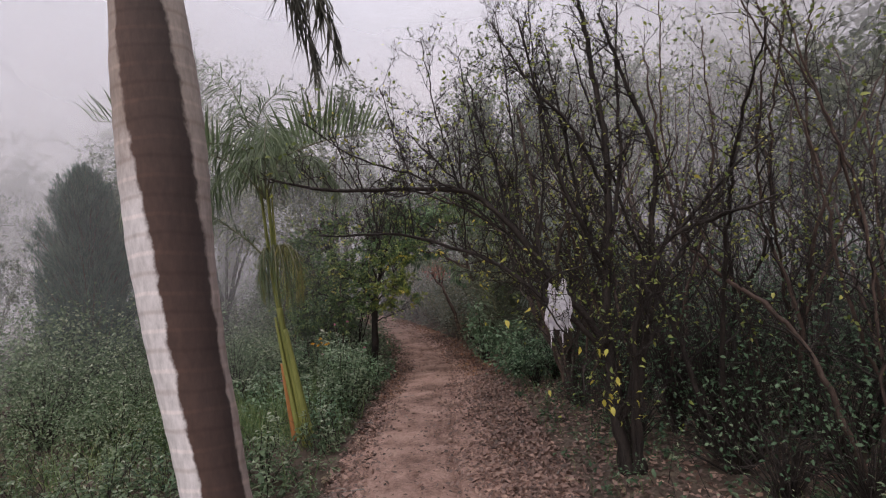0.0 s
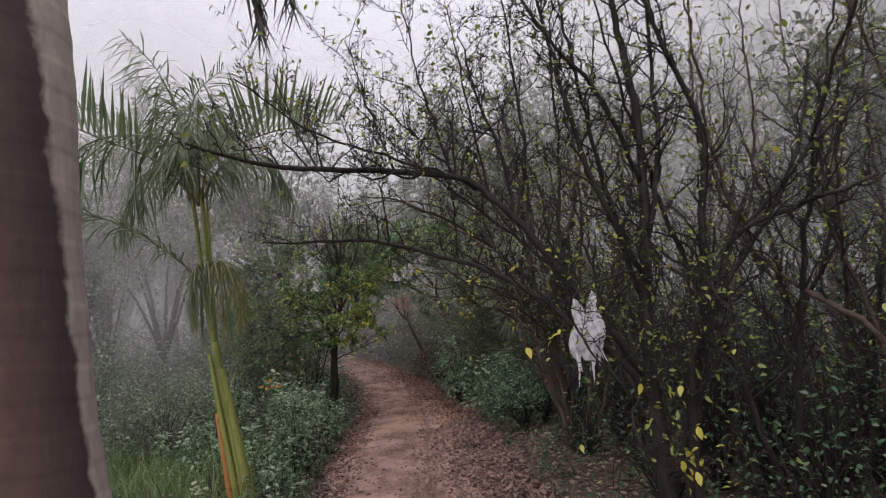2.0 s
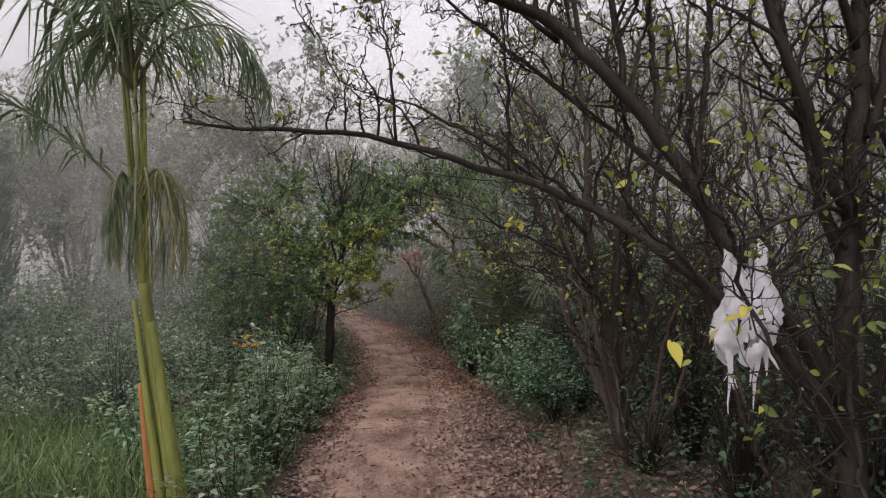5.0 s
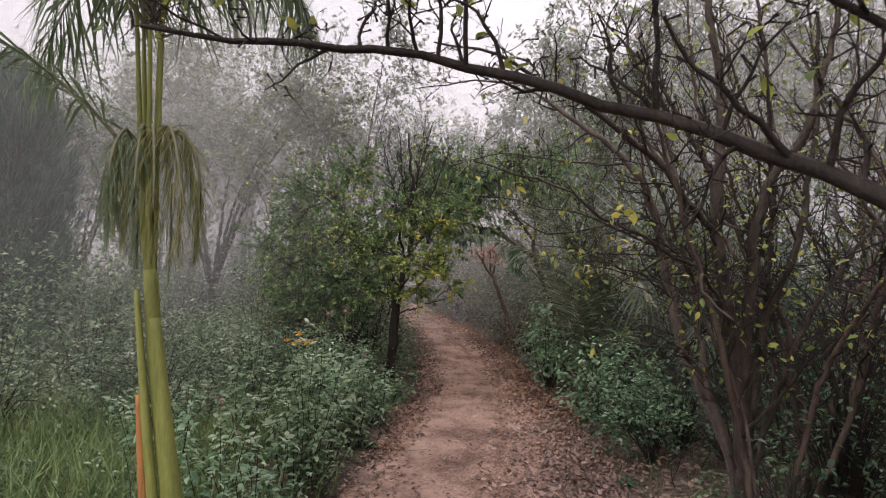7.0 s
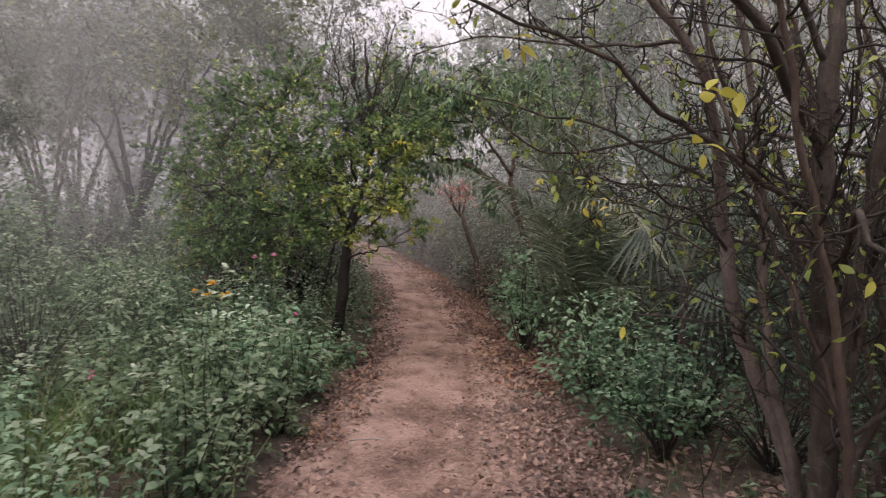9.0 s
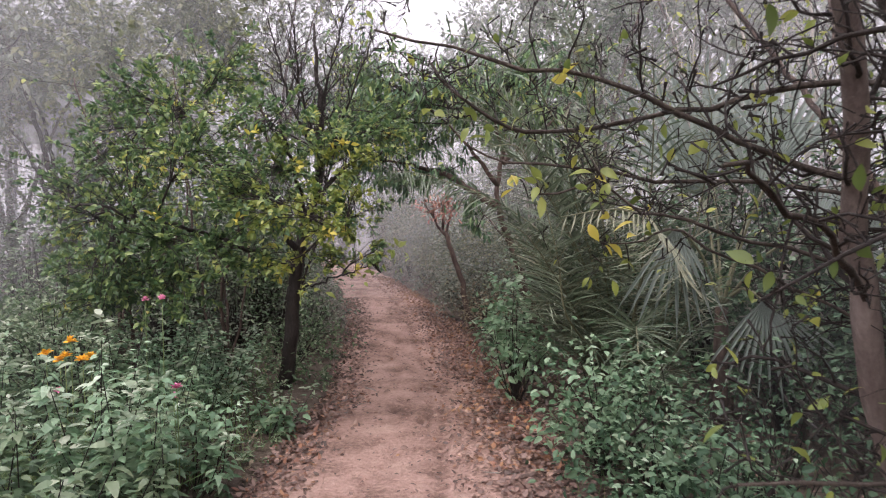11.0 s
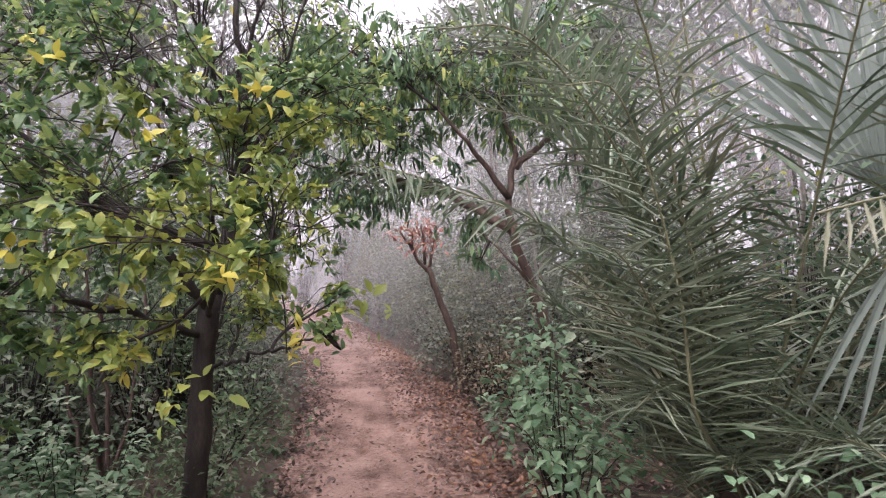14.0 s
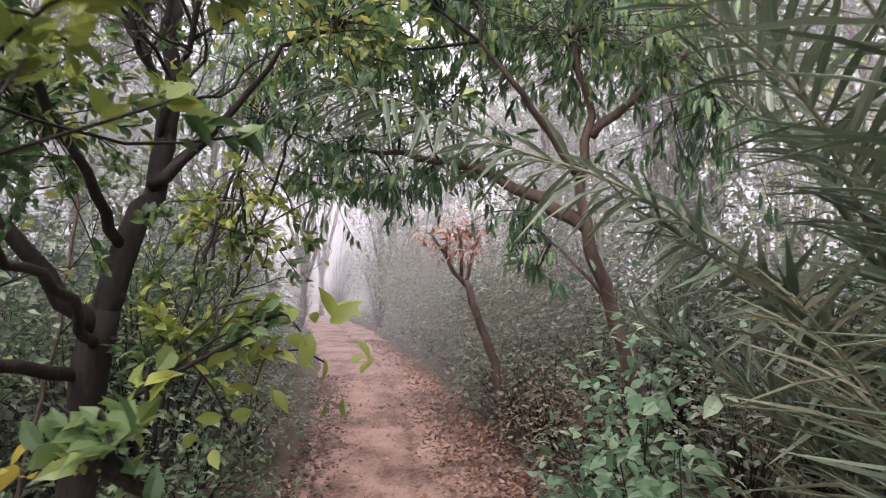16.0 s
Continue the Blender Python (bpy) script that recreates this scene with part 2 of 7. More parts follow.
def palm_trunk_mat():
    """Ringed tan bark with a wet brown streak down one flank and a whitewashed flank beside it."""
    m, nt, out = node_mat("ringed_palm_bark")
    co = nt.nodes.new("ShaderNodeTexCoord")
    sep = nt.nodes.new("ShaderNodeSeparateXYZ")
    nt.links.new(co.outputs["Object"], sep.inputs["Vector"])
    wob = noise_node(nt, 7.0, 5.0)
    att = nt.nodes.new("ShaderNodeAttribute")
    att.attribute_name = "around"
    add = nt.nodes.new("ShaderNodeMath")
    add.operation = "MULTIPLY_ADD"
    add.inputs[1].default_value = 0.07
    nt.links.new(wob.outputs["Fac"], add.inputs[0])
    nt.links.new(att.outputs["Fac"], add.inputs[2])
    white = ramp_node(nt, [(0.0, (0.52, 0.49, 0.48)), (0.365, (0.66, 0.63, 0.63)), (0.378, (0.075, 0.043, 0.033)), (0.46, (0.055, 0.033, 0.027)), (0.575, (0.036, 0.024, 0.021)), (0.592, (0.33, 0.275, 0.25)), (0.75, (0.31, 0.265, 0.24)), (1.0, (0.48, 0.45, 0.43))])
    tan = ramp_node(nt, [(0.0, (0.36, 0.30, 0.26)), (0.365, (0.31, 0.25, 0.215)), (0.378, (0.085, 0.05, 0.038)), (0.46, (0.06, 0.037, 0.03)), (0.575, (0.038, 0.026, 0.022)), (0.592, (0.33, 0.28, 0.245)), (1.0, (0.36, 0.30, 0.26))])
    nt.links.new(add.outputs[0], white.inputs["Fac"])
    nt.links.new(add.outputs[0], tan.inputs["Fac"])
    reach = nt.nodes.new("ShaderNodeMath")
    reach.operation = "MULTIPLY_ADD"
    reach.inputs[1].default_value = 0.5
    nt.links.new(wob.outputs["Fac"], reach.inputs[0])
    nt.links.new(sep.outputs["Z"], reach.inputs[2])
    edge = nt.nodes.new("ShaderNodeMapRange")
    edge.inputs["From Min"].default_value, edge.inputs["From Max"].default_value = 2.45, 3.0
    nt.links.new(reach.outputs[0], edge.inputs["Value"])
    band = nt.nodes.new("ShaderNodeMix")
    band.data_type = "RGBA"
    nt.links.new(edge.outputs["Result"], band.inputs[0])
    nt.links.new(white.outputs["Color"], band.inputs[6])
    nt.links.new(tan.outputs["Color"], band.inputs[7])
    ring = nt.nodes.new("ShaderNodeTexWave")
    ring.wave_type = "BANDS"
    ring.bands_direction = "Z"
    ring.inputs["Scale"].default_value = 1.5
    ring.inputs["Distortion"].default_value = 1.6
    ring.inputs["Detail"].default_value = 3.0
    nt.links.new(co.outputs["Object"], ring.inputs["Vector"])
    rr = ramp_node(nt, [(0.0, (0.82, 0.79, 0.77)), (0.03, (0.93, 0.91, 0.9)), (0.07, (1, 1, 1)), (0.95, (1, 1, 1)), (1.0, (1.22, 1.18, 1.16))])
    nt.links.new(ring.outputs["Fac"], rr.inputs["Fac"])
    fine = noise_node(nt, 26.0, 6.0, 0.7, (1, 1, 0.4))
    fr = ramp_node(nt, [(0.3, (0.72, 0.72, 0.72)), (0.65, (1.08, 1.08, 1.08))])
    nt.links.new(fine.outputs["Fac"], fr.inputs["Fac"])
    m1 = nt.nodes.new("ShaderNodeMix")
    m1.data_type, m1.blend_type = "RGBA", "MULTIPLY"
    m1.inputs[0].default_value = 1.0
    nt.links.new(band.outputs[2], m1.inputs[6])
    nt.links.new(rr.outputs["Color"], m1.inputs[7])
    m2 = nt.nodes.new("ShaderNodeMix")
    m2.data_type, m2.blend_type = "RGBA", "MULTIPLY"
    m2.inputs[0].default_value = 1.0
    nt.links.new(m1.outputs[2], m2.inputs[6])
    nt.links.new(fr.outputs["Color"], m2.inputs[7])
    p = nt.nodes.new("ShaderNodeBsdfPrincipled")
    p.inputs["Roughness"].default_value = 0.8
    nt.links.new(m2.outputs[2], p.inputs["Base Color"])
    bp = nt.nodes.new("ShaderNodeBump")
    bp.inputs["Strength"].default_value = 0.5
    bp.inputs["Distance"].default_value = 0.01
    nt.links.new(fine.outputs["Fac"], bp.inputs["Height"])
    nt.links.new(bp.outputs["Normal"], p.inputs["Normal"])
    nt.links.new(p.outputs["BSDF"], out.inputs["Surface"])
    return m


def mist_mat(name, density):
    """A thin bank of mist: light passes, the rest is scattered white."""
    m, nt, out = node_mat(name)
    n = noise_node(nt, 0.16, 3.0, 0.5)
    r = nt.nodes.new("ShaderNodeMapRange")
    r.inputs["From Min"].default_value, r.inputs["From Max"].default_value = 0.3, 0.7
    r.inputs["To Min"].default_value, r.inputs["To Max"].default_value = density * 0.75, density * 1.2
    nt.links.new(n.outputs["Fac"], r.inputs["Value"])
    t = nt.nodes.new("ShaderNodeBsdfTransparent")
    d = nt.nodes.new("ShaderNodeBsdfDiffuse")
    d.inputs["Color"].default_value = (0.95, 0.94, 0.96, 1)
    tl = nt.nodes.new("ShaderNodeBsdfTranslucent")
    tl.inputs["Color"].default_value = (0.95, 0.94, 0.96, 1)
    s = nt.nodes.new("ShaderNodeMixShader")
    nt.links.new(d.outputs["BSDF"], s.inputs[1])
    nt.links.new(tl.outputs["BSDF"], s.inputs[2])
    x = nt.nodes.new("ShaderNodeMixShader")
    att = nt.nodes.new("ShaderNodeAttribute")
    att.attribute_name = "thick"
    fade = nt.nodes.new("ShaderNodeMath")
    fade.operation = "MULTIPLY"
    nt.links.new(r.outputs["Result"], fade.inputs[0])
    nt.links.new(att.outputs["Fac"], fade.inputs[1])
    nt.links.new(fade.outputs[0], x.inputs["Fac"])
    nt.links.new(t.outputs["BSDF"], x.inputs[1])
    nt.links.new(s.outputs["Shader"], x.inputs[2])
    nt.links.new(x.outputs["Shader"], out.inputs["Surface"])
    return m


def bag_mat():
    m, nt, out = node_mat("thin_white_plastic")
    n = noise_node(nt, 12.0, 4.0)
    r = ramp_node(nt, [(0.3, (0.72, 0.70, 0.76)), (0.6, (0.86, 0.85, 0.9))])
    nt.links.new(n.outputs["Fac"], r.inputs["Fac"])
    p = nt.nodes.new("ShaderNodeBsdfPrincipled")
    p.inputs["Roughness"].default_value = 0.45
    nt.links.new(r.outputs["Color"], p.inputs["Base Color"])
    bp = nt.nodes.new("ShaderNodeBump")
    bp.inputs["Strength"].default_value = 0.5
    bp.inputs["Distance"].default_value = 0.01
    n2 = noise_node(nt, 40.0, 4.0)
    nt.links.new(n2.outputs["Fac"], bp.inputs["Height"])
    nt.links.new(bp.outputs["Normal"], p.inputs["Normal"])
    tr = nt.nodes.new("ShaderNodeBsdfTranslucent")
    nt.links.new(r.outputs["Color"], tr.inputs["Color"])
    ms = nt.nodes.new("ShaderNodeMixShader")
    ms.inputs["Fac"].default_value = 0.4
    nt.links.new(p.outputs["BSDF"], ms.inputs[1])
    nt.links.new(tr.outputs["BSDF"], ms.inputs[2])
    nt.links.new(ms.outputs["Shader"], out.inputs["Surface"])
    return m


M_PALM_TRUNK = palm_trunk_mat()
M_BAG = bag_mat()

# ---------- building tools ----------
rng = np.random.default_rng(7)


class Soup:
    """Gathers vertices and faces for one mesh."""

    def __init__(self):
        self.v, self.f, self.n = [], [], 0

    def add(self, verts, faces):
        verts = np.asarray(verts, dtype=np.float64).reshape(-1, 3)
        self.v.append(verts)
        for fa in faces:
            self.f.append(np.asarray(fa, dtype=np.int64) + self.n)
        self.n += len(verts)

    def mesh(self, name, material, smooth=False):
        me = bpy.data.meshes.new(name)
        v = np.concatenate(self.v) if self.v else np.zeros((0, 3))
        loops = np.concatenate([a.ravel() for a in self.f])
        sizes = np.concatenate([np.full(len(a), a.shape[1]) for a in self.f])
        starts = np.concatenate([[0], np.cumsum(sizes)[:-1]])
        me.vertices.add(len(v))
        me.vertices.foreach_set("co", v.ravel())
        me.loops.add(len(loops))
        me.loops.foreach_set("vertex_index", loops)
        me.polygons.add(len(sizes))
        me.polygons.foreach_set("loop_start", starts)
        me.polygons.foreach_set("use_smooth", np.full(len(sizes), smooth))
        me.update(calc_edges=True)
        me.materials.append(material)
        return me


def part(name, soup, material, parent=None, label="", smooth=True):
    ob = new(name, soup.mesh(name, material, smooth))
    if parent is not None:
        ob.parent = parent
    if label:
        ob["label"] = label
    return ob


def thing(name, label, category, group="", kind="", at=(0, 0, 0)):
    ob = new(name)
    ob.empty_display_size = 0.1
    return tagged(ob, label, category, group, kind)


def smooth_line(pts, step=0.08):
    """A smooth curve through the given points, cut at even steps."""
    p = np.asarray(pts, dtype=float)
    q = np.vstack([2 * p[0] - p[1], p, 2 * p[-1] - p[-2]])
    out = []
    for i in range(1, len(q) - 2):
        a, b, c, d = q[i - 1], q[i], q[i + 1], q[i + 2]
        n = max(2, int(np.linalg.norm(c - b) / step))
        for t in np.linspace(0, 1, n, endpoint=False):
            out.append(0.5 * (2 * b + (c - a) * t + (2 * a - 5 * b + 4 * c - d) * t * t + (3 * b - a - 3 * c + d) * t ** 3))
    out.append(p[-1])
    return np.array(out)


def tube(soup, pts, radii, sides=6, cap=True):
    p = np.asarray(pts, dtype=float)
    r = np.broadcast_to(np.asarray(radii, dtype=float), (len(p),))
    d = np.gradient(p, axis=0)
    d /= np.linalg.norm(d, axis=1, keepdims=True) + 1e-9
    ref = np.array([0.0, 0.0, 1.0]) if abs(d[0, 2]) < 0.9 else np.array([1.0, 0.0, 0.0])
    u = np.cross(d, ref)
    u /= np.linalg.norm(u, axis=1, keepdims=True) + 1e-9
    w = np.cross(d, u)
    a = np.linspace(0, 2 * math.pi, sides, endpoint=False)
    ring = np.cos(a)[None, :, None] * u[:, None, :] + np.sin(a)[None, :, None] * w[:, None, :]
    verts = p[:, None, :] + ring * r[:, None, None]
    k = len(p)
    i = np.arange(k - 1)[:, None] * sides
    j = np.arange(sides)[None, :]
    j2 = (j + 1) % sides
    quads = np.stack([i + j, i + j2, i + sides + j2, i + sides + j], axis=-1).reshape(-1, 4)
    faces = [quads]
    if cap:
        faces.append(np.array([list(range(sides))[::-1]]))
        faces.append(np.array([[(k - 1) * sides + q for q in range(sides)]]))
    soup.add(verts.reshape(-1, 3), faces)


def wander(start, way, length, bend=0.25, lift=0.15, steps=6):
    """A crooked twig from start along way."""
    p = [np.array(start, dtype=float)]
    d = np.array(way, dtype=float)
    d /= np.linalg.norm(d) + 1e-9
    for _ in range(steps):
        d = d + rng.normal(0, bend, 3) + np.array([0, 0, lift])
        d /= np.linalg.norm(d)
        p.append(p[-1] + d * length / steps)
    return np.array(p)


def turn_to(ways, spin=None, ups=None):
    """Rotation matrices whose x axis is the given way, spun about it."""
    x = ways / (np.linalg.norm(ways, axis=1, keepdims=True) + 1e-9)
    up = np.tile([0.0, 0.0, 1.0], (len(x), 1)) if ups is None else ups
    y = np.cross(up, x)
    bad = np.linalg.norm(y, axis=1) < 1e-3
    y[bad] = [0, 1, 0]
    y /= np.linalg.norm(y, axis=1, keepdims=True)
    z = np.cross(x, y)
    if spin is not None:
        c, s = np.cos(spin)[:, None], np.sin(spin)[:, None]
        y, z = c * y + s * z, c * z - s * y
    return np.stack([x, y, z], axis=2)


LEAF_SMALL = (np.array([[0, 0, 0], [0.5, 0.27, 0.06], [1, 0, -0.05], [0.5, -0.27, 0.06]]), [np.array([[0, 3, 2], [0, 2, 1]])])
LEAF_OVATE = (np.array([[0, 0, 0], [0.3, 0.25, 0.07], [0.68, 0.22, 0.03], [1.0, 0, -0.12], [0.68, -0.22, 0.03], [0.3, -0.25, 0.07], [0.3, 0, 0], [0.68, 0, -0.03]]),
              [np.array([[0, 6, 1], [0, 5, 6], [7, 3, 2], [7, 4, 3]]), np.array([[1, 6, 7, 2], [6, 5, 4, 7]])])
LEAF_MID = (np.array([[0, 0, 0], [0.33, 0.25, 0.05], [0.7, 0.19, 0.02], [1.0, 0, -0.1], [0.7, -0.19, 0.02], [0.33, -0.25, 0.05]]), [np.array([[0, 5, 1], [2, 4, 3]]), np.array([[1, 5, 4, 2]])])
LEAF_LONG = (np.array([[0, 0, 0], [0.3, 0.13, 0.04], [0.7, 0.115, -0.02], [1.0, 0, -0.14], [0.7, -0.115, -0.02], [0.3, -0.13, 0.04], [0.3, 0, 0], [0.7, 0, -0.06]]), LEAF_OVATE[1])
LEAF_FINE = (np.array([[0, 0, 0], [0.10, 0.10, 0.03], [0.28, 0.21, 0.06], [0.48, 0.245, 0.05], [0.68, 0.19, 0.01], [0.86, 0.09, -0.05], [1.0, 0, -0.12], [0.86, -0.09, -0.05], [0.68, -0.19, 0.01], [0.48, -0.245, 0.05], [0.28, -0.21, 0.06], [0.10, -0.10, 0.03], [0.28, 0, 0], [0.48, 0, -0.01], [0.68, 0, -0.03], [0.86, 0, -0.07]]),
             [np.array([[0, 12, 1], [0, 11, 12], [1, 12, 2], [11, 10, 12], [15, 6, 5], [15, 7, 6]]), np.array([[2, 12, 13, 3], [3, 13, 14, 4], [4, 14, 15, 5], [12, 10, 9, 13], [13, 9, 8, 14], [14, 8, 7, 15]])])
BLADE = (np.array([[0, 0.03, 0], [0, -0.03, 0], [0.5, 0.026, 0.03], [0.5, -0.026, 0.03], [1.0, 0, -0.1]]), [np.array([[0, 1, 3, 2]]), np.array([[2, 3, 4]])])
STRIP = (np.array([[0, 0.012, 0.0], [0, 0, -0.006], [0, -0.012, 0.0], [0.45, 0.03, 0.0], [0.45, 0, -0.016], [0.45, -0.03, 0.0], [1, 0, -0.02]]),
         [np.array([[0, 1, 4, 3], [1, 2, 5, 4]]), np.array([[3, 4, 6], [4, 5, 6]])])


def scatter(soup, places, ways, sizes, shape, spin=None, ups=None, droop=None):
    """Puts one leaf shape at many places."""
    places = np.asarray(places, dtype=float)
    if not len(places):
        return
    tv, tf = shape
    rot = turn_to(np.asarray(ways, dtype=float), spin, ups)
    s = np.broadcast_to(np.asarray(sizes, dtype=float), (len(places),))
    base = np.broadcast_to(tv, (len(places),) + tv.shape).copy()
    if droop is not None:
        base[:, :, 2] -= np.asarray(droop)[:, None] * base[:, :, 0] ** 2
    v = np.einsum("nij,nkj->nki", rot, base) * s[:, None, None] + places[:, None, :]
    off = (np.arange(len(places)) * len(tv))[:, None, None]
    soup.add(v.reshape(-1, 3), [(f[None] + off).reshape(-1, f.shape[1]) for f in tf])


def any_way(n, flat=1.0, up=0.0):
    d = rng.normal(0, 1, (n, 3))
    d[:, 2] = d[:, 2] * flat + up
    return d / (np.linalg.norm(d, axis=1, keepdims=True) + 1e-9)


def walkway(y):
    """The middle of the room that a walker needs between the branches."""
    return np.interp(y, [-1, 1, 3, 4.2, 5.6, 7.1, 8.5, 11], [0.0, -0.17, -0.1, -0.13, -0.14, 0.17, -0.05, -0.02])


def clear_of_walk(p, room=0.36):
    p = np.asarray(p, dtype=float).reshape(-1, 3)
    inside = (np.abs(p[:, 0] - walkway(p[:, 1])) < room) & (p[:, 2] < 1.98) & (p[:, 2] > 0.9) & (p[:, 1] < 11.3) & (p[:, 1] > -1)
    return ~inside


def path_middle(y):
    return np.interp(y, [-5, 6, 10, 13, 15, 16.7, 18.2, 21.4, 26, 34], [-0.08, -0.08, -0.08, -0.04, -0.33, -0.52, -0.8, -1.6, -2.95, -5.4])


def path_half(y):
    return np.interp(y, [-5, 10, 15, 19, 24, 34], [1.05, 1.02, 0.97, 0.92, 0.82, 0.8])


def rise(y):
    """The ground climbs gently beyond the arching tree."""
    return 0.55 * np.clip((np.asarray(y, dtype=float) - 14.5) / 11.0, 0, 1) ** 1.2


def lumps(x, y):
    """Soft unevenness of the ground."""
    x, y = np.asarray(x), np.asarray(y)
    return 0.5 * np.sin(1.3 * x + 0.7 * y + 0.4) * np.cos(0.9 * y - 0.5 * x) + 0.3 * np.sin(3.1 * x - 1.9 * y) + 0.2 * np.sin(5.3 * y + 2.7 * x + 1.0)


def ground_height(x, y):
    x, y = np.asarray(x, dtype=float), np.asarray(y, dtype=float)
    away = np.clip((np.abs(x - path_middle(y)) - path_half(y) + 0.15) / 0.8, 0, 1)
    return away * (0.05 + 0.05 * lumps(x, y)) + 0.012 * lumps(2.1 * x, 2.3 * y) - 0.012 + rise(y)

# ---------- the ground and the path ----------


def axis_steps(lo, hi, fine_lo, fine_hi, fine, coarse):
    a = np.arange(fine_lo, fine_hi + fine / 2, fine)
    left = fine_lo - np.cumsum(np.geomspace(fine, coarse, 24))
    right = fine_hi + np.cumsum(np.geomspace(fine, coarse, 24))
    return np.concatenate([[lo], left[::-1][left[::-1] > lo], a, right[right < hi], [hi]])


def grid_faces(nx, ny):
    i, j = np.meshgrid(np.arange(nx - 1), np.arange(ny - 1), indexing="ij")
    a = (i * ny + j).ravel()
    return np.stack([a, a + ny, a + ny + 1, a + 1], axis=1)


def build_ground():
    xs = axis_steps(-400, 400, -8, 8, 0.2, 40)
    ys = axis_steps(-300, 600, -3, 26, 0.2, 50)
    gx, gy = np.meshgrid(xs, ys, indexing="ij")
    gz = ground_height(gx, gy) - 0.12 * np.clip((path_half(gy) * 0.9 - np.abs(gx - path_middle(gy))) / 0.2, 0, 1)
    s = Soup()
    s.add(np.stack([gx, gy, gz], axis=-1), [grid_faces(len(xs), len(ys))])
    ob = part("ground", s, M_GROUND)
    tagged(ob, "dark damp forest floor of earth, rotting leaves and low weeds", "ground", kind="structure")


def build_path():
    us = np.linspace(-1.12, 1.12, 57)
    ys = np.concatenate([np.arange(-4, 3, 0.2), np.arange(3, 18, 0.035), np.arange(18, 34, 0.1)])
    gu, gy = np.meshgrid(us, ys, indexing="ij")
    ragged = 1 + 0.10 * np.sin(gy * 2.3) * np.sin(gy * 0.9 + 1) + 0.05 * np.sin(gy * 7.1)
    gx = path_middle(gy) + gu * path_half(gy) * ragged
    edge = np.clip((np.abs(gu) - 0.72) / 0.4, 0, 1)
    z = 0.028 - 0.075 * edge ** 1.6 + 0.010 * lumps(gx * 1.7, gy * 1.5) + 0.006 * lumps(gx * 7, gy * 6) + rise(gy)
    # the wheel track, with the lugs of its tyre, and scuffs of feet
    track = path_middle(gy) + 0.12 + 0.06 * np.sin(gy * 0.7)
    z -= 0.036 * np.exp(-((gx - track) / 0.042) ** 2) * (0.7 + 0.3 * np.sin(gy * 70))
    z -= 0.024 * np.exp(-((gx - track + 0.12) / 0.035) ** 2) * np.clip(np.sin(gy * 1.1), 0, 1)
    rut = 1.5 * np.exp(-((gx - track) / 0.045) ** 2) * (0.55 + 0.45 * np.sin(gy * 70)) + 0.8 * np.exp(-((gx - track + 0.12) / 0.035) ** 2) * np.clip(np.sin(gy * 1.1), 0, 1)
    for k in range(230):
        fy, fx = rng.uniform(-1, 20), rng.normal(-0.05, 0.22)
        c = path_middle(fy) + fx
        near = np.abs(gy[0] - fy) < 0.3
        sub = gx[:, near]
        rut[:, near] += 0.5 * np.exp(-((sub - c) / 0.05) ** 2 - ((gy[:, near] - fy) / 0.11) ** 2)
        z[:, near] -= 0.022 * np.exp(-((sub - c) / 0.05) ** 2 - ((gy[:, near] - fy) / 0.11) ** 2)
    s = Soup()
    s.add(np.stack([gx, gy, z], axis=-1), [grid_faces(len(us), len(ys))])
    ob = part("footpath", s, M_SOIL)
    ob.data.attributes.new("rut", "FLOAT", "POINT").data.foreach_set("value", np.clip(rut, 0, 1.4).ravel().astype(np.float32))
    tagged(ob, "trodden reddish-tan dirt footpath with a narrow wheel track", "path", kind="structure")


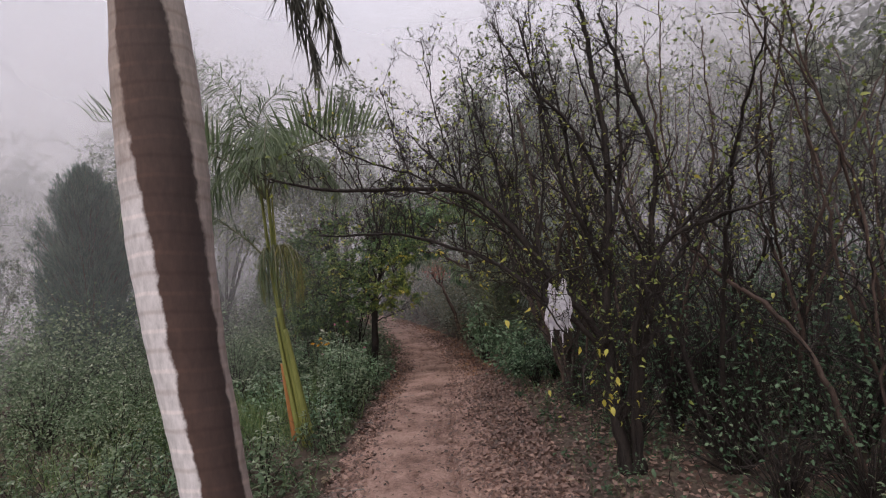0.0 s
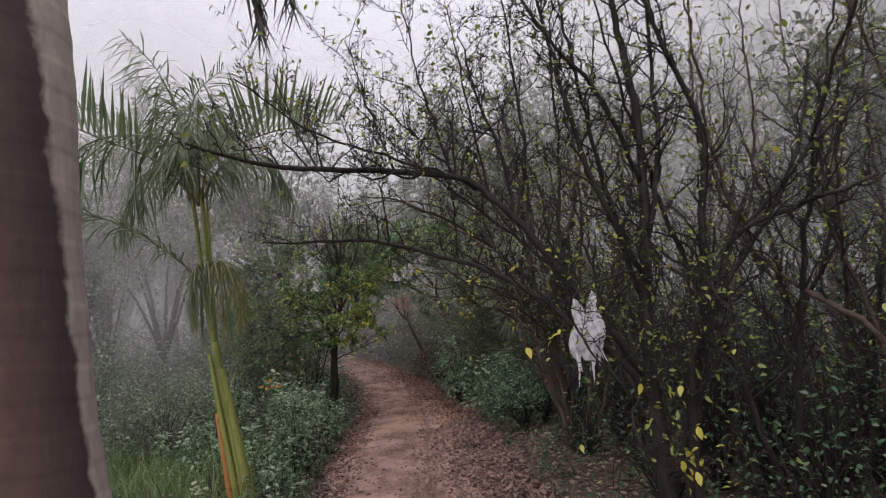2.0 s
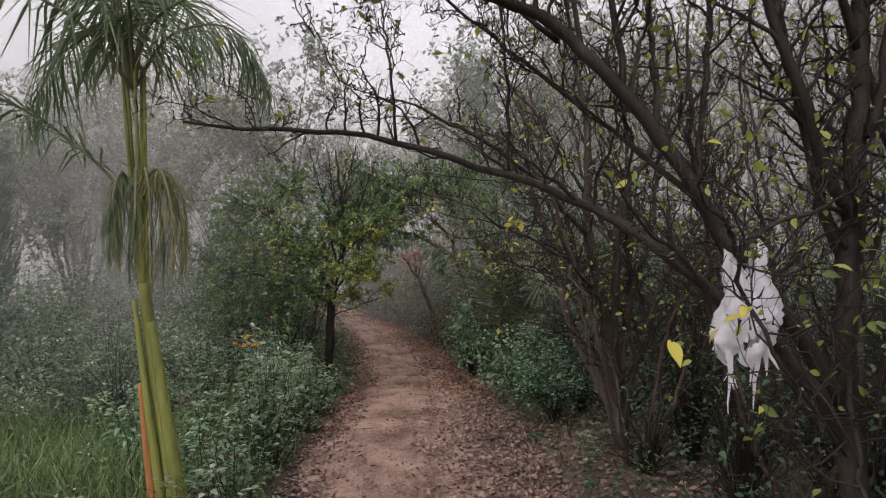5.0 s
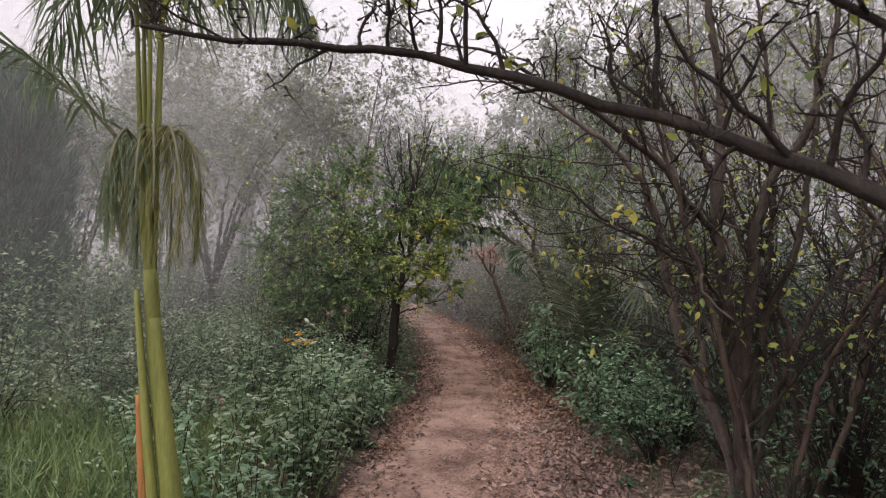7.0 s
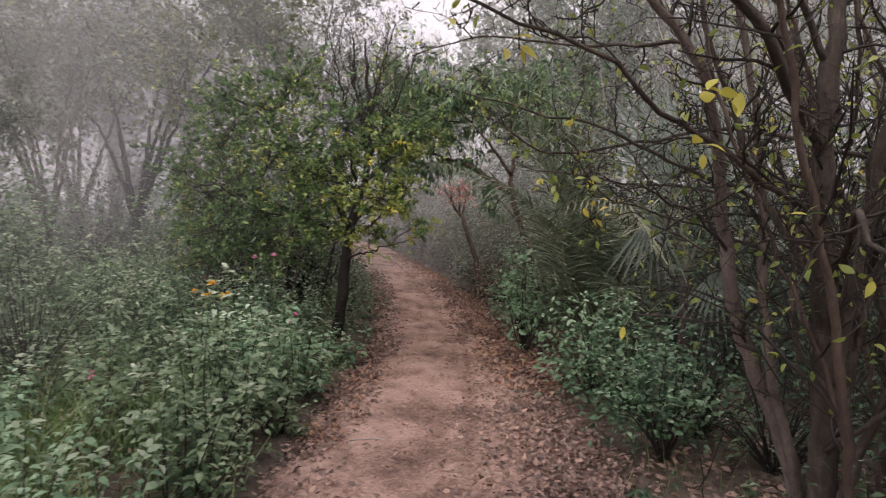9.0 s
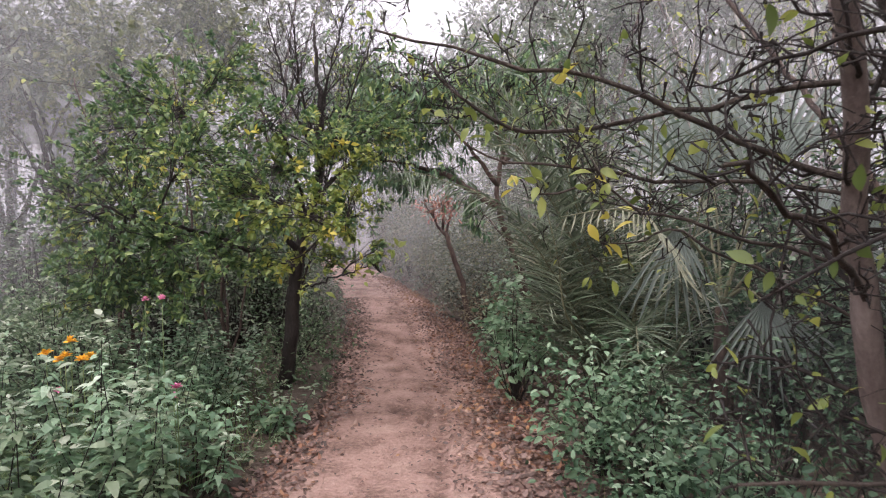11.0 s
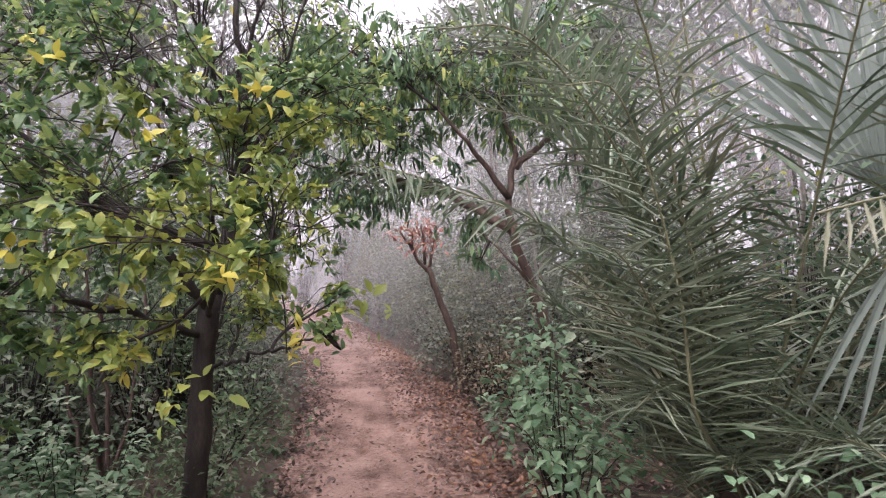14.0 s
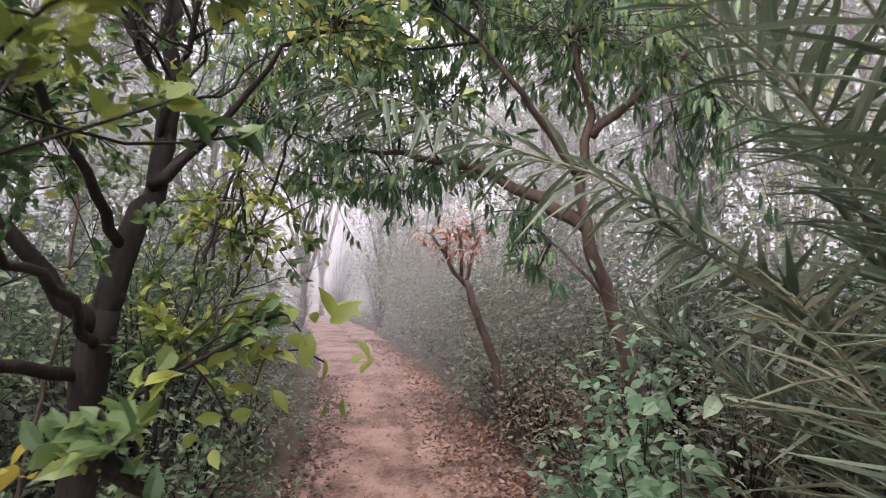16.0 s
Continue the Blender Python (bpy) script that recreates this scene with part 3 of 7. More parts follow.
def build_litter():
    """Fallen leaves: thick along the path's borders, thin on the trodden middle."""
    def lay(name, n, side, spread, lo, hi, mat, size, label, shape=LEAF_MID):
        y = rng.uniform(lo, hi, n)
        e = np.abs(rng.normal(0, spread, n))
        x = path_middle(y) + side * (path_half(y) * 1.05 - e)
        z = 0.028 - 0.075 * np.clip((np.abs((x - path_middle(y)) / path_half(y)) - 0.72) / 0.4, 0, 1) ** 1.6 + rise(y)
        z = np.maximum(z, ground_height(x, y)) + rng.uniform(0.004, 0.022, n)
        s = Soup()
        w = any_way(n, 0.18)
        scatter(s, np.stack([x, y, z], 1), w, rng.uniform(size * 0.5, size * 1.2, n), shape, rng.normal(0, 0.5, n) + (rng.random(n) < 0.5) * math.pi, droop=rng.uniform(-0.5, 0.5, n))
        ob = part(name, s, mat, smooth=False)
        tagged(ob, label, "leaf litter", kind="stuff")
    lay("leaf_litter", 22500, 1, 0.36, -2, 19, M_LITTER, 0.056, "brown curled dead leaves strewn along the path's border")
    lay("leaf_litter", 9000, 1, 0.55, -2, 10.5, M_LITTER, 0.052, "matted brown dead leaves over half of the path")
    lay("leaf_litter", 10500, -1, 0.22, -2, 20, M_LITTER, 0.055, "brown dead leaves along the weedy border of the path")
    lay("leaf_litter", 5200, 1, 0.34, 11, 24, M_LITTER_RED, 0.06, "rusty red fallen leaves beside the narrowing path")
    lay("leaf_litter", 450, -1, 0.22, 9.5, 13, M_LITTER_RED, 0.06, "rusty fallen leaves under the citrus tree")
    n = 1900
    y = rng.uniform(-3, 20, n)
    x = path_middle(y) + rng.normal(0, 0.45, n)
    s = Soup()
    scatter(s, np.stack([x, y, 0.038 + rise(y)], 1), any_way(n, 0.1), rng.uniform(0.015, 0.05, n), LEAF_SMALL, rng.normal(0, 0.3, n))
    tagged(part("leaf_litter", s, M_LITTER, smooth=False), "small leaf scraps scattered over the trodden dirt", "leaf litter", kind="stuff")
    # crumbs of dry earth
    n = 3600
    y = rng.uniform(-3, 18, n)
    x = path_middle(y) + rng.normal(0, 0.5, n) * path_half(y)
    s = Soup()
    knob = (np.array([[1, 0, 0], [-1, 0, 0], [0, 1, 0], [0, -1, 0], [0, 0, 0.8], [0, 0, -0.8]], dtype=float), [np.array([[0, 2, 4], [2, 1, 4], [1, 3, 4], [3, 0, 4], [2, 0, 5], [1, 2, 5], [3, 1, 5], [0, 3, 5]])])
    scatter(s, np.stack([x, y, 0.03 + rise(y)], 1), any_way(n), 0.004 + 0.011 * rng.random(n) ** 3, knob, rng.uniform(0, 6, n))
    tagged(part("dirt_crumbs", s, M_SOIL, smooth=False), "loose crumbs of dry earth on the trodden path", "dirt", kind="stuff")
    # the shaded floor of the thicket and of the weedy side
    n = 14000
    y = rng.uniform(-2, 18, n)
    x = path_middle(y) + path_half(y) + np.abs(rng.normal(0, 1.3, n))
    s = Soup()
    scatter(s, np.stack([x, y, ground_height(x, y) + rng.uniform(0.0, 0.03, n)], 1), any_way(n, 0.2), rng.uniform(0.03, 0.08, n), LEAF_MID, rng.normal(0, 0.6, n))
    tagged(part("leaf_litter", s, M_LITTER, smooth=False), "dull brown leaf litter on the thicket's floor", "leaf litter", kind="stuff")
    # broken sticks on the ground
    for k in range(16):
        y = rng.uniform(5, 16)
        x = path_middle(y) + rng.choice([-1, 1]) * rng.uniform(0.45, 1.1)
        a = rng.uniform(0, math.pi)
        ln = rng.uniform(0.10, 0.32)
        s = Soup()
        pts = wander((x, y, 0.04), (math.cos(a), math.sin(a), 0), ln, 0.12, 0.0, 5)
        pts[:, 2] = 0.034 + float(rise(y))
        tube(s, pts, np.linspace(0.006, 0.003, len(pts)), 5)
        tagged(part("fallen_stick", s, M_BARK_GREY), "short dry grey-brown stick lying on the path's border", "stick", "sticks on the ground")


# ---------- trees with bare crooked branches ----------


def limb_line(pts, wobble=0.012, step=0.09):
    q = smooth_line(pts, step)
    q[1:-1] += rng.normal(0, wobble, (len(q) - 2, 3))
    return q


def sprout(line, r_at, first, spacing, length, lift, store, level=1, spread=0.9, droop_keep=None):
    """Side twigs along a line, with spurs, and twigs of their own."""
    seg = np.linalg.norm(np.diff(line, axis=0), axis=1)
    total = seg.sum()
    cum = np.concatenate([[0], np.cumsum(seg)])
    s = first * total
    while s < total:
        i = min(len(line) - 2, int(np.searchsorted(cum, s) - 1))
        i = max(i, 0)
        t = (s - cum[i]) / (seg[i] + 1e-9)
        at = line[i] * (1 - t) + line[i + 1] * t
        along = (line[i + 1] - line[i]) / (seg[i] + 1e-9)
        side = rng.normal(0, 1, 3)
        side -= along * side.dot(along)
        side /= np.linalg.norm(side) + 1e-9
        way = along * rng.uniform(0.2, 0.9) + side * spread + np.array([0, 0, lift])
        ln = length * rng.uniform(0.45, 1.25) * (1.0 - 0.35 * s / total)
        pts = wander(at, way, ln, 0.3, lift * 0.18, 7 if level == 1 else 5)
        r0 = min(0.55 * r_at(s / total), 0.0035 + 0.012 * ln)
        if clear_of_walk(pts).all():
            store.append((pts, r0, level))
            if level < 3:
                sprout(pts, lambda f, a=r0: a * (1 - 0.7 * f), 0.2, spacing * (0.8 if level == 1 else 0.9), length * 0.45, lift, store, level + 1, spread)
        s += spacing * rng.uniform(0.5, 1.5)


def draw_twigs(soup, store, spurs=True):
    for pts, r0, level in store:
        tube(soup, pts, np.linspace(r0, max(0.0013, r0 * 0.35), len(pts)), 5 if level == 1 else 3, cap=False)
        if spurs and level <= 2:
            # knobby short spurs, as on an old fruit tree
            for i in range(1, len(pts) - 1):
                for _ in range(1 if level == 1 or rng.random() < 0.4 else 0):
                    w = rng.normal(0, 1, 3) + [0, 0, 0.4]
                    w /= np.linalg.norm(w)
                    q = pts[i] + (pts[i + 1] - pts[i]) * rng.random()
                    ln = rng.uniform(0.015, 0.05)
                    tube(soup, [q, q + w * ln * 0.6, q + w * ln], [0.0028, 0.0022, 0.0042], 3, cap=False)


def bare_tree(label, limbs, bark, twig_len=0.55, spacing=0.13, lift=0.35, leaves=160, leaf_size=0.05, group="", yellow=0, near=True, levels=1, twig_mat=None, first=0.3, pale=()):
    """limbs: lists of (points, thick end, thin end); the first one is the trunk."""
    tree = thing("tree", label, "tree", group)
    store = []
    for k, (pts, ra, rb) in enumerate(limbs):
        line = limb_line(pts, 0.006 if near else 0.009)
        f = np.linspace(0, 1, len(line))
        rad = (ra * (1 - f) ** 0.8 + rb * (1 - (1 - f) ** 0.8)) * (1 + rng.normal(0, 0.05, len(line)))
        s = Soup()
        if k == 0:
            rad = rad * (1 + 0.6 * np.exp(-f * 14))
        tube(s, line, rad, 9 if ra > 0.03 else 5)
        part("trunk" if k == 0 else "limb", s, M_BARK_PALE if k in pale else bark, tree, "pinkish-brown stem" if k in pale else "")
        sprout(line, lambda q, a=ra, b=rb: a * (1 - q) + b * q, first if k == 0 or pts[0][2] < 0.5 else 0.15, spacing, twig_len, lift, store, levels)
    s = Soup()
    draw_twigs(s, store, near)
    tagged(part("twigwork", s, twig_mat or M_TWIG, tree), kind="stuff")
    tips = np.array([p[-1] for p, r, l in store] + [p[len(p) // 2] for p, r, l in store])
    heads = np.array([p[-1] - p[-2] for p, r, l in store] + [p[len(p) // 2] - p[len(p) // 2 - 1] for p, r, l in store])
    if leaves and len(tips):
        pick = rng.choice(len(tips), min(leaves, len(tips)), replace=False)
        s = Soup()
        w = heads[pick] / (np.linalg.norm(heads[pick], axis=1, keepdims=True) + 1e-9) + any_way(len(pick)) * 0.8 + [0, 0, -0.35]
        keep = clear_of_walk(tips[pick], 0.42)
        scatter(s, tips[pick][keep], w[keep], rng.uniform(leaf_size * 0.5, leaf_size * 1.1, keep.sum()), LEAF_FINE if near else LEAF_OVATE, rng.normal(0, 0.8, keep.sum()), droop=rng.uniform(0, 0.4, keep.sum()))
        tagged(part("foliage", s, M_LEAF_LIME, tree, "sparse small yellow-green leaves"), kind="stuff")
    if yellow and len(tips):
        low = np.nonzero((tips[:, 2] < 2.6) & clear_of_walk(tips, 0.45))[0]
        pick = rng.choice(low, min(yellow, len(low)), replace=False)
        for i in pick:
            s = Soup()
            scatter(s, tips[i][None], (heads[i] + any_way(1)[0] * 0.05 + [0, 0, -0.02])[None], rng.uniform(0.038, 0.058), LEAF_FINE, np.array([rng.normal(0, 0.7)]), droop=np.array([rng.uniform(0, 0.4)]))
            part("leaf", s, M_LEAF_YELLOW, tree, "single broad yellow leaf")
    return tree


def all_points(tree):
    """Places along the branches of a tree."""
    found = []
    for o in tree.children:
        if o.name.startswith(("limb", "trunk", "twigwork")):
            a = np.empty(len(o.data.vertices) * 3)
            o.data.vertices.foreach_get("co", a)
            found.append(a.reshape(-1, 3))
    return np.concatenate(found)


def leaf_spray(tree, at, way, n, size, mat, spread=0.12, name="leaves", label="", shape=LEAF_FINE):
    c = np.array(at) + rng.normal(0, spread, (n, 3)) * [1, 1, 0.7]
    w = any_way(n) * 0.9 + np.array(way)
    if name == "leaf":
        # a twig that carries them, from the nearest branch
        reach = all_points(tree)
        root = reach[np.argmin(np.linalg.norm(reach - np.array(at), axis=1))]
        s = Soup()
        tube(s, smooth_line([root, root * 0.5 + np.array(at) * 0.5 + [0, 0, 0.02], np.array(at)], 0.04), 0.0025, 4)
        part("twig", s, M_TWIG, tree)
        for i in range(n):
            s = Soup()
            scatter(s, c[i:i + 1], w[i:i + 1], rng.uniform(size * 0.7, size * 1.2, 1), shape, rng.normal(0, 0.7, 1), droop=rng.uniform(0, 0.35, 1))
            part("leaf", s, mat, tree, label)
        return None
    s = Soup()
    scatter(s, c, w, rng.uniform(size * 0.7, size * 1.2, n), shape, rng.normal(0, 0.7, n), droop=rng.uniform(0, 0.35, n))
    return part(name, s, mat, tree, label)


def build_bag_tree():
    L1 = [(1.38, 5.06, 1.0), (1.15, 5.03, 1.38), (0.93, 5.0, 1.62), (0.85, 5.0, 1.81), (0.72, 5.0, 2.0), (0.60, 5.0, 2.17), (0.47, 5.0, 2.31), (0.34, 4.98, 2.42), (-0.10, 4.75, 2.45), (-0.51, 4.5, 2.43), (-0.81, 4.3, 2.44), (-1.04, 4.1, 2.5)]
    L2 = [(1.38, 5.06, 0.9), (1.10, 5.0, 1.3), (0.81, 4.98, 1.54), (0.63, 5.15, 1.74), (0.47, 5.3, 1.87), (0.28, 5.42, 1.97), (0.06, 5.5, 2.06), (-0.17, 5.58, 2.15), (-0.42, 5.6, 2.20), (-0.79, 5.55, 2.21), (-1.02, 5.5, 2.23)]
    limbs = [
        ([(1.42, 5.08, -0.05), (1.36, 5.06, 0.5), (1.36, 5.05, 1.34), (1.41, 5.05, 1.77), (1.49, 5.05, 2.56), (1.45, 5.05, 3.42), (1.40, 5.1, 4.1)], 0.050, 0.012),
        (L1, 0.031, 0.007), (L2, 0.028, 0.006),
        ([(1.46, 5.02, 0.02), (1.5, 4.98, 0.6), (1.67, 4.95, 1.31), (1.75, 4.95, 1.9), (1.86, 4.95, 2.62), (1.71, 4.95, 3.1), (1.52, 4.95, 3.8)], 0.038, 0.010),
        ([(1.50, 5.0, 0.02), (1.48, 4.8, 1.1), (1.60, 4.6, 1.66), (1.78, 4.55, 1.91), (2.06, 4.5, 1.99), (2.5, 4.4, 2.12)], 0.032, 0.010),
        ([(1.78, 4.55, 1.91), (2.0, 4.5, 2.12), (2.24, 4.45, 2.36), (2.5, 4.35, 2.58)], 0.016, 0.006),
        ([(1.40, 5.05, 1.7), (1.15, 4.95, 2.2), (1.02, 4.9, 2.7), (0.92, 4.9, 3.3), (0.85, 4.9, 3.8)], 0.022, 0.007),
        ([(1.47, 5.05, 2.3), (1.2, 4.85, 2.8), (0.85, 4.7, 3.2), (0.6, 4.7, 3.7)], 0.018, 0.006),
        ([(0.60, 5.0, 2.17), (0.6, 5.05, 2.5), (0.48, 5.1, 3.0), (0.40, 5.1, 3.4)], 0.014, 0.005),
        ([(0.40, 5.04, 2.36), (0.10, 5.1, 2.7), (-0.15, 5.1, 3.0)], 0.011, 0.004),
        ([(0.26, 5.0, 2.45), (-0.15, 5.0, 2.62), (-0.6, 4.9, 2.8), (-0.95, 4.7, 3.05)], 0.010, 0.004),
        ([(0.47, 5.0, 2.31), (0.42, 5.1, 2.9), (0.35, 5.1, 3.6)], 0.010, 0.003),
        ([(0.26, 5.0, 2.45), (0.12, 5.1, 3.1), (0.05, 5.15, 3.8)], 0.010, 0.003),
        ([(-0.1, 4.75, 2.45), (-0.2, 4.8, 2.8), (-0.32, 4.85, 3.3)], 0.008, 0.003),
        ([(-0.5, 4.5, 2.43), (-0.62, 4.55, 2.7), (-0.7, 4.55, 3.0)], 0.007, 0.003),
        ([(0.72, 5.0, 2.0), (0.75, 5.1, 2.9), (0.70, 5.1, 4.0)], 0.012, 0.003),
        ([(0.85, 5.0, 1.81), (0.98, 5.1, 2.8), (0.98, 5.1, 4.2)], 0.013, 0.003),
        ([(0.28, 5.42, 1.97), (0.3, 5.6, 2.7), (0.2, 6.2, 3.4)], 0.008, 0.003),
        ([(-0.17, 5.58, 2.15), (-0.2, 5.7, 2.6), (-0.25, 6.2, 3.1)], 0.007, 0.003),
        ([(1.37, 5.05, 1.75), (1.05, 4.75, 1.72), (0.80, 4.68, 1.62), (0.82, 4.68, 1.44), (0.88, 4.68, 1.34), (0.97, 4.72, 1.22), (1.15, 4.8, 1.0)], 0.009, 0.005),
        ([(1.36, 5.05, 1.2), (1.05, 4.6, 1.0), (0.95, 4.3, 0.85)], 0.010, 0.004),
        ([(1.36, 5.06, 0.5), (1.25, 4.4, 0.75), (1.15, 4.0, 0.85)], 0.010, 0.003),
        ([(1.67, 4.95, 1.31), (1.5, 4.5, 1.3), (1.4, 4.15, 1.25)], 0.010, 0.003),
        ([(1.40, 5.02, 0.5), (1.62, 4.9, 1.2), (1.9, 4.9, 1.7), (2.2, 4.9, 2.05), (2.5, 4.95, 2.5), (2.7, 5.0, 3.1)], 0.026, 0.008),
        ([(1.38, 5.05, 1.5), (1.28, 5.1, 2.1), (1.18, 5.1, 2.8), (1.1, 5.1, 3.6)], 0.022, 0.007),
        ([(1.45, 5.0, 2.0), (1.6, 5.0, 2.6), (1.62, 5.0, 3.2), (1.7, 5.0, 3.9)], 0.020, 0.006),
        ([(0.86, 5.0, 1.78), (0.55, 5.2, 2.15), (0.2, 5.3, 2.5), (-0.1, 5.3, 2.75)], 0.012, 0.004),
    ]
    t = bare_tree("leafless fruit tree of many crooked dark stems beside the path", limbs, M_BARK_DARK, 0.52, 0.085, 0.5, 2400, 0.045, "bare trees along the path", yellow=26)
    leaf_spray(t, (0.475, 4.42, 1.40), (0, 0, -0.8), 1, 0.062, M_LEAF_YELLOW, 0.01, "leaf", "broad yellow leaf on a thin twig")
    for at in ((0.62, 4.5, 1.42), (1.05, 3.98, 0.80), (1.09, 4.0, 0.86), (1.0, 3.96, 0.88), (1.13, 4.02, 0.98), (1.03, 4.02, 1.16), (0.98, 4.05, 1.2), (1.2, 4.1, 0.7), (1.3, 4.2, 0.82)):
        leaf_spray(t, at, (0, 0, -0.3), 3, 0.052, M_LEAF_YELLOW, 0.035, "leaf", "broad yellow leaf on a thin twig")
    return t


def build_bag():
    """A torn shopping bag, snagged by its handles and hanging in folds."""
    bag = thing("plastic_bag", "torn white plastic bag snagged on a bare branch", "bag")
    nu, nv = 44, 26
    u = np.linspace(0, 2 * math.pi, nu, endpoint=False)
    v = np.linspace(0, 1, nv)
    gu, gv = np.meshgrid(u, v, indexing="ij")
    prof = np.interp(gv, [0, 0.08, 0.3, 0.55, 0.85, 1.0], [0.42, 0.62, 0.82, 1.0, 0.92, 0.6])
    fold = 1 + 0.15 * np.sin(5 * gu + 3 * gv) + 0.13 * np.sin(9 * gu - 7 * gv + 1) + 0.08 * np.sin(15 * gu + 11 * gv) + 0.06 * np.sin(4 * gu + 23 * gv) + rng.normal(0, 0.035, gu.shape)
    x = 0.094 * prof * fold * np.cos(gu) + 0.02 * np.sin(5 * gv)
    y = 0.055 * prof * fold * np.sin(gu)
    z = -0.30 * gv * (1 + 0.06 * np.sin(3 * gu)) + 0.035 * (1 - gv) ** 3 * np.cos(2 * gu)
    at = np.array([0.94, 4.93, 1.575])
    f = []
    for i in range(nu):
        for j in range(nv - 1):
            torn = j > 9 and math.sin(gu[i, j] * 2 + 0.4 + 0.25 * j) > 0.955
            if not torn:
                k = (i + 1) % nu
                f.append([i * nv + j, k * nv + j, k * nv + j + 1, i * nv + j + 1])
    s = Soup()
    s.add(np.stack([x, y, z], axis=-1).reshape(-1, 3) + at, [np.array(f)])
    part("body", s, M_BAG, bag)
    for sx, up, out in ((-0.03, 0.035, -0.02), (0.035, 0.06, 0.03)):
        s = Soup()
        h = smooth_line([at + [sx - 0.035, 0, -0.05], at + [sx - 0.01 + out * 0.5, 0.012, up * 0.5], at + [sx + out, 0.02, up], at + [sx + 0.02 + out, 0.01, up * 0.4], at + [sx + 0.035, -0.005, -0.05]], 0.015)
        k = len(h)
        wd = np.stack([0.006 + 0.01 * rng.random(k), 0.012 * rng.random(k), 0.018 + 0.012 * rng.random(k)], 1)
        s.add(np.concatenate([h - wd, h, h + wd]), [np.array([[a * k + i, a * k + i + 1, (a + 1) * k + i + 1, (a + 1) * k + i] for a in (0, 1) for i in range(k - 1)])])
        part("handle", s, M_BAG, bag)
    for k in range(11):
        a = rng.uniform(-0.085, 0.085)
        ln = rng.choice([0.06, 0.09, 0.12, 0.2])
        p = at + np.array([a, rng.uniform(-0.04, 0.03), -0.265])
        w = rng.uniform(0.006, 0.016)
        q = wander(p, (a, rng.normal(0, 0.2), -1.6), ln, 0.12, -0.05, 6)
        s = Soup()
        wd = np.linspace(w, 0.0015, len(q))[:, None] * np.array([1, 0.3, 0])
        v2 = np.concatenate([q - wd, q + wd])
        m = len(q)
        s.add(v2, [np.array([[i, m + i, m + i + 1, i + 1] for i in range(m - 1)])])
        part("torn_strip", s, M_BAG, bag)


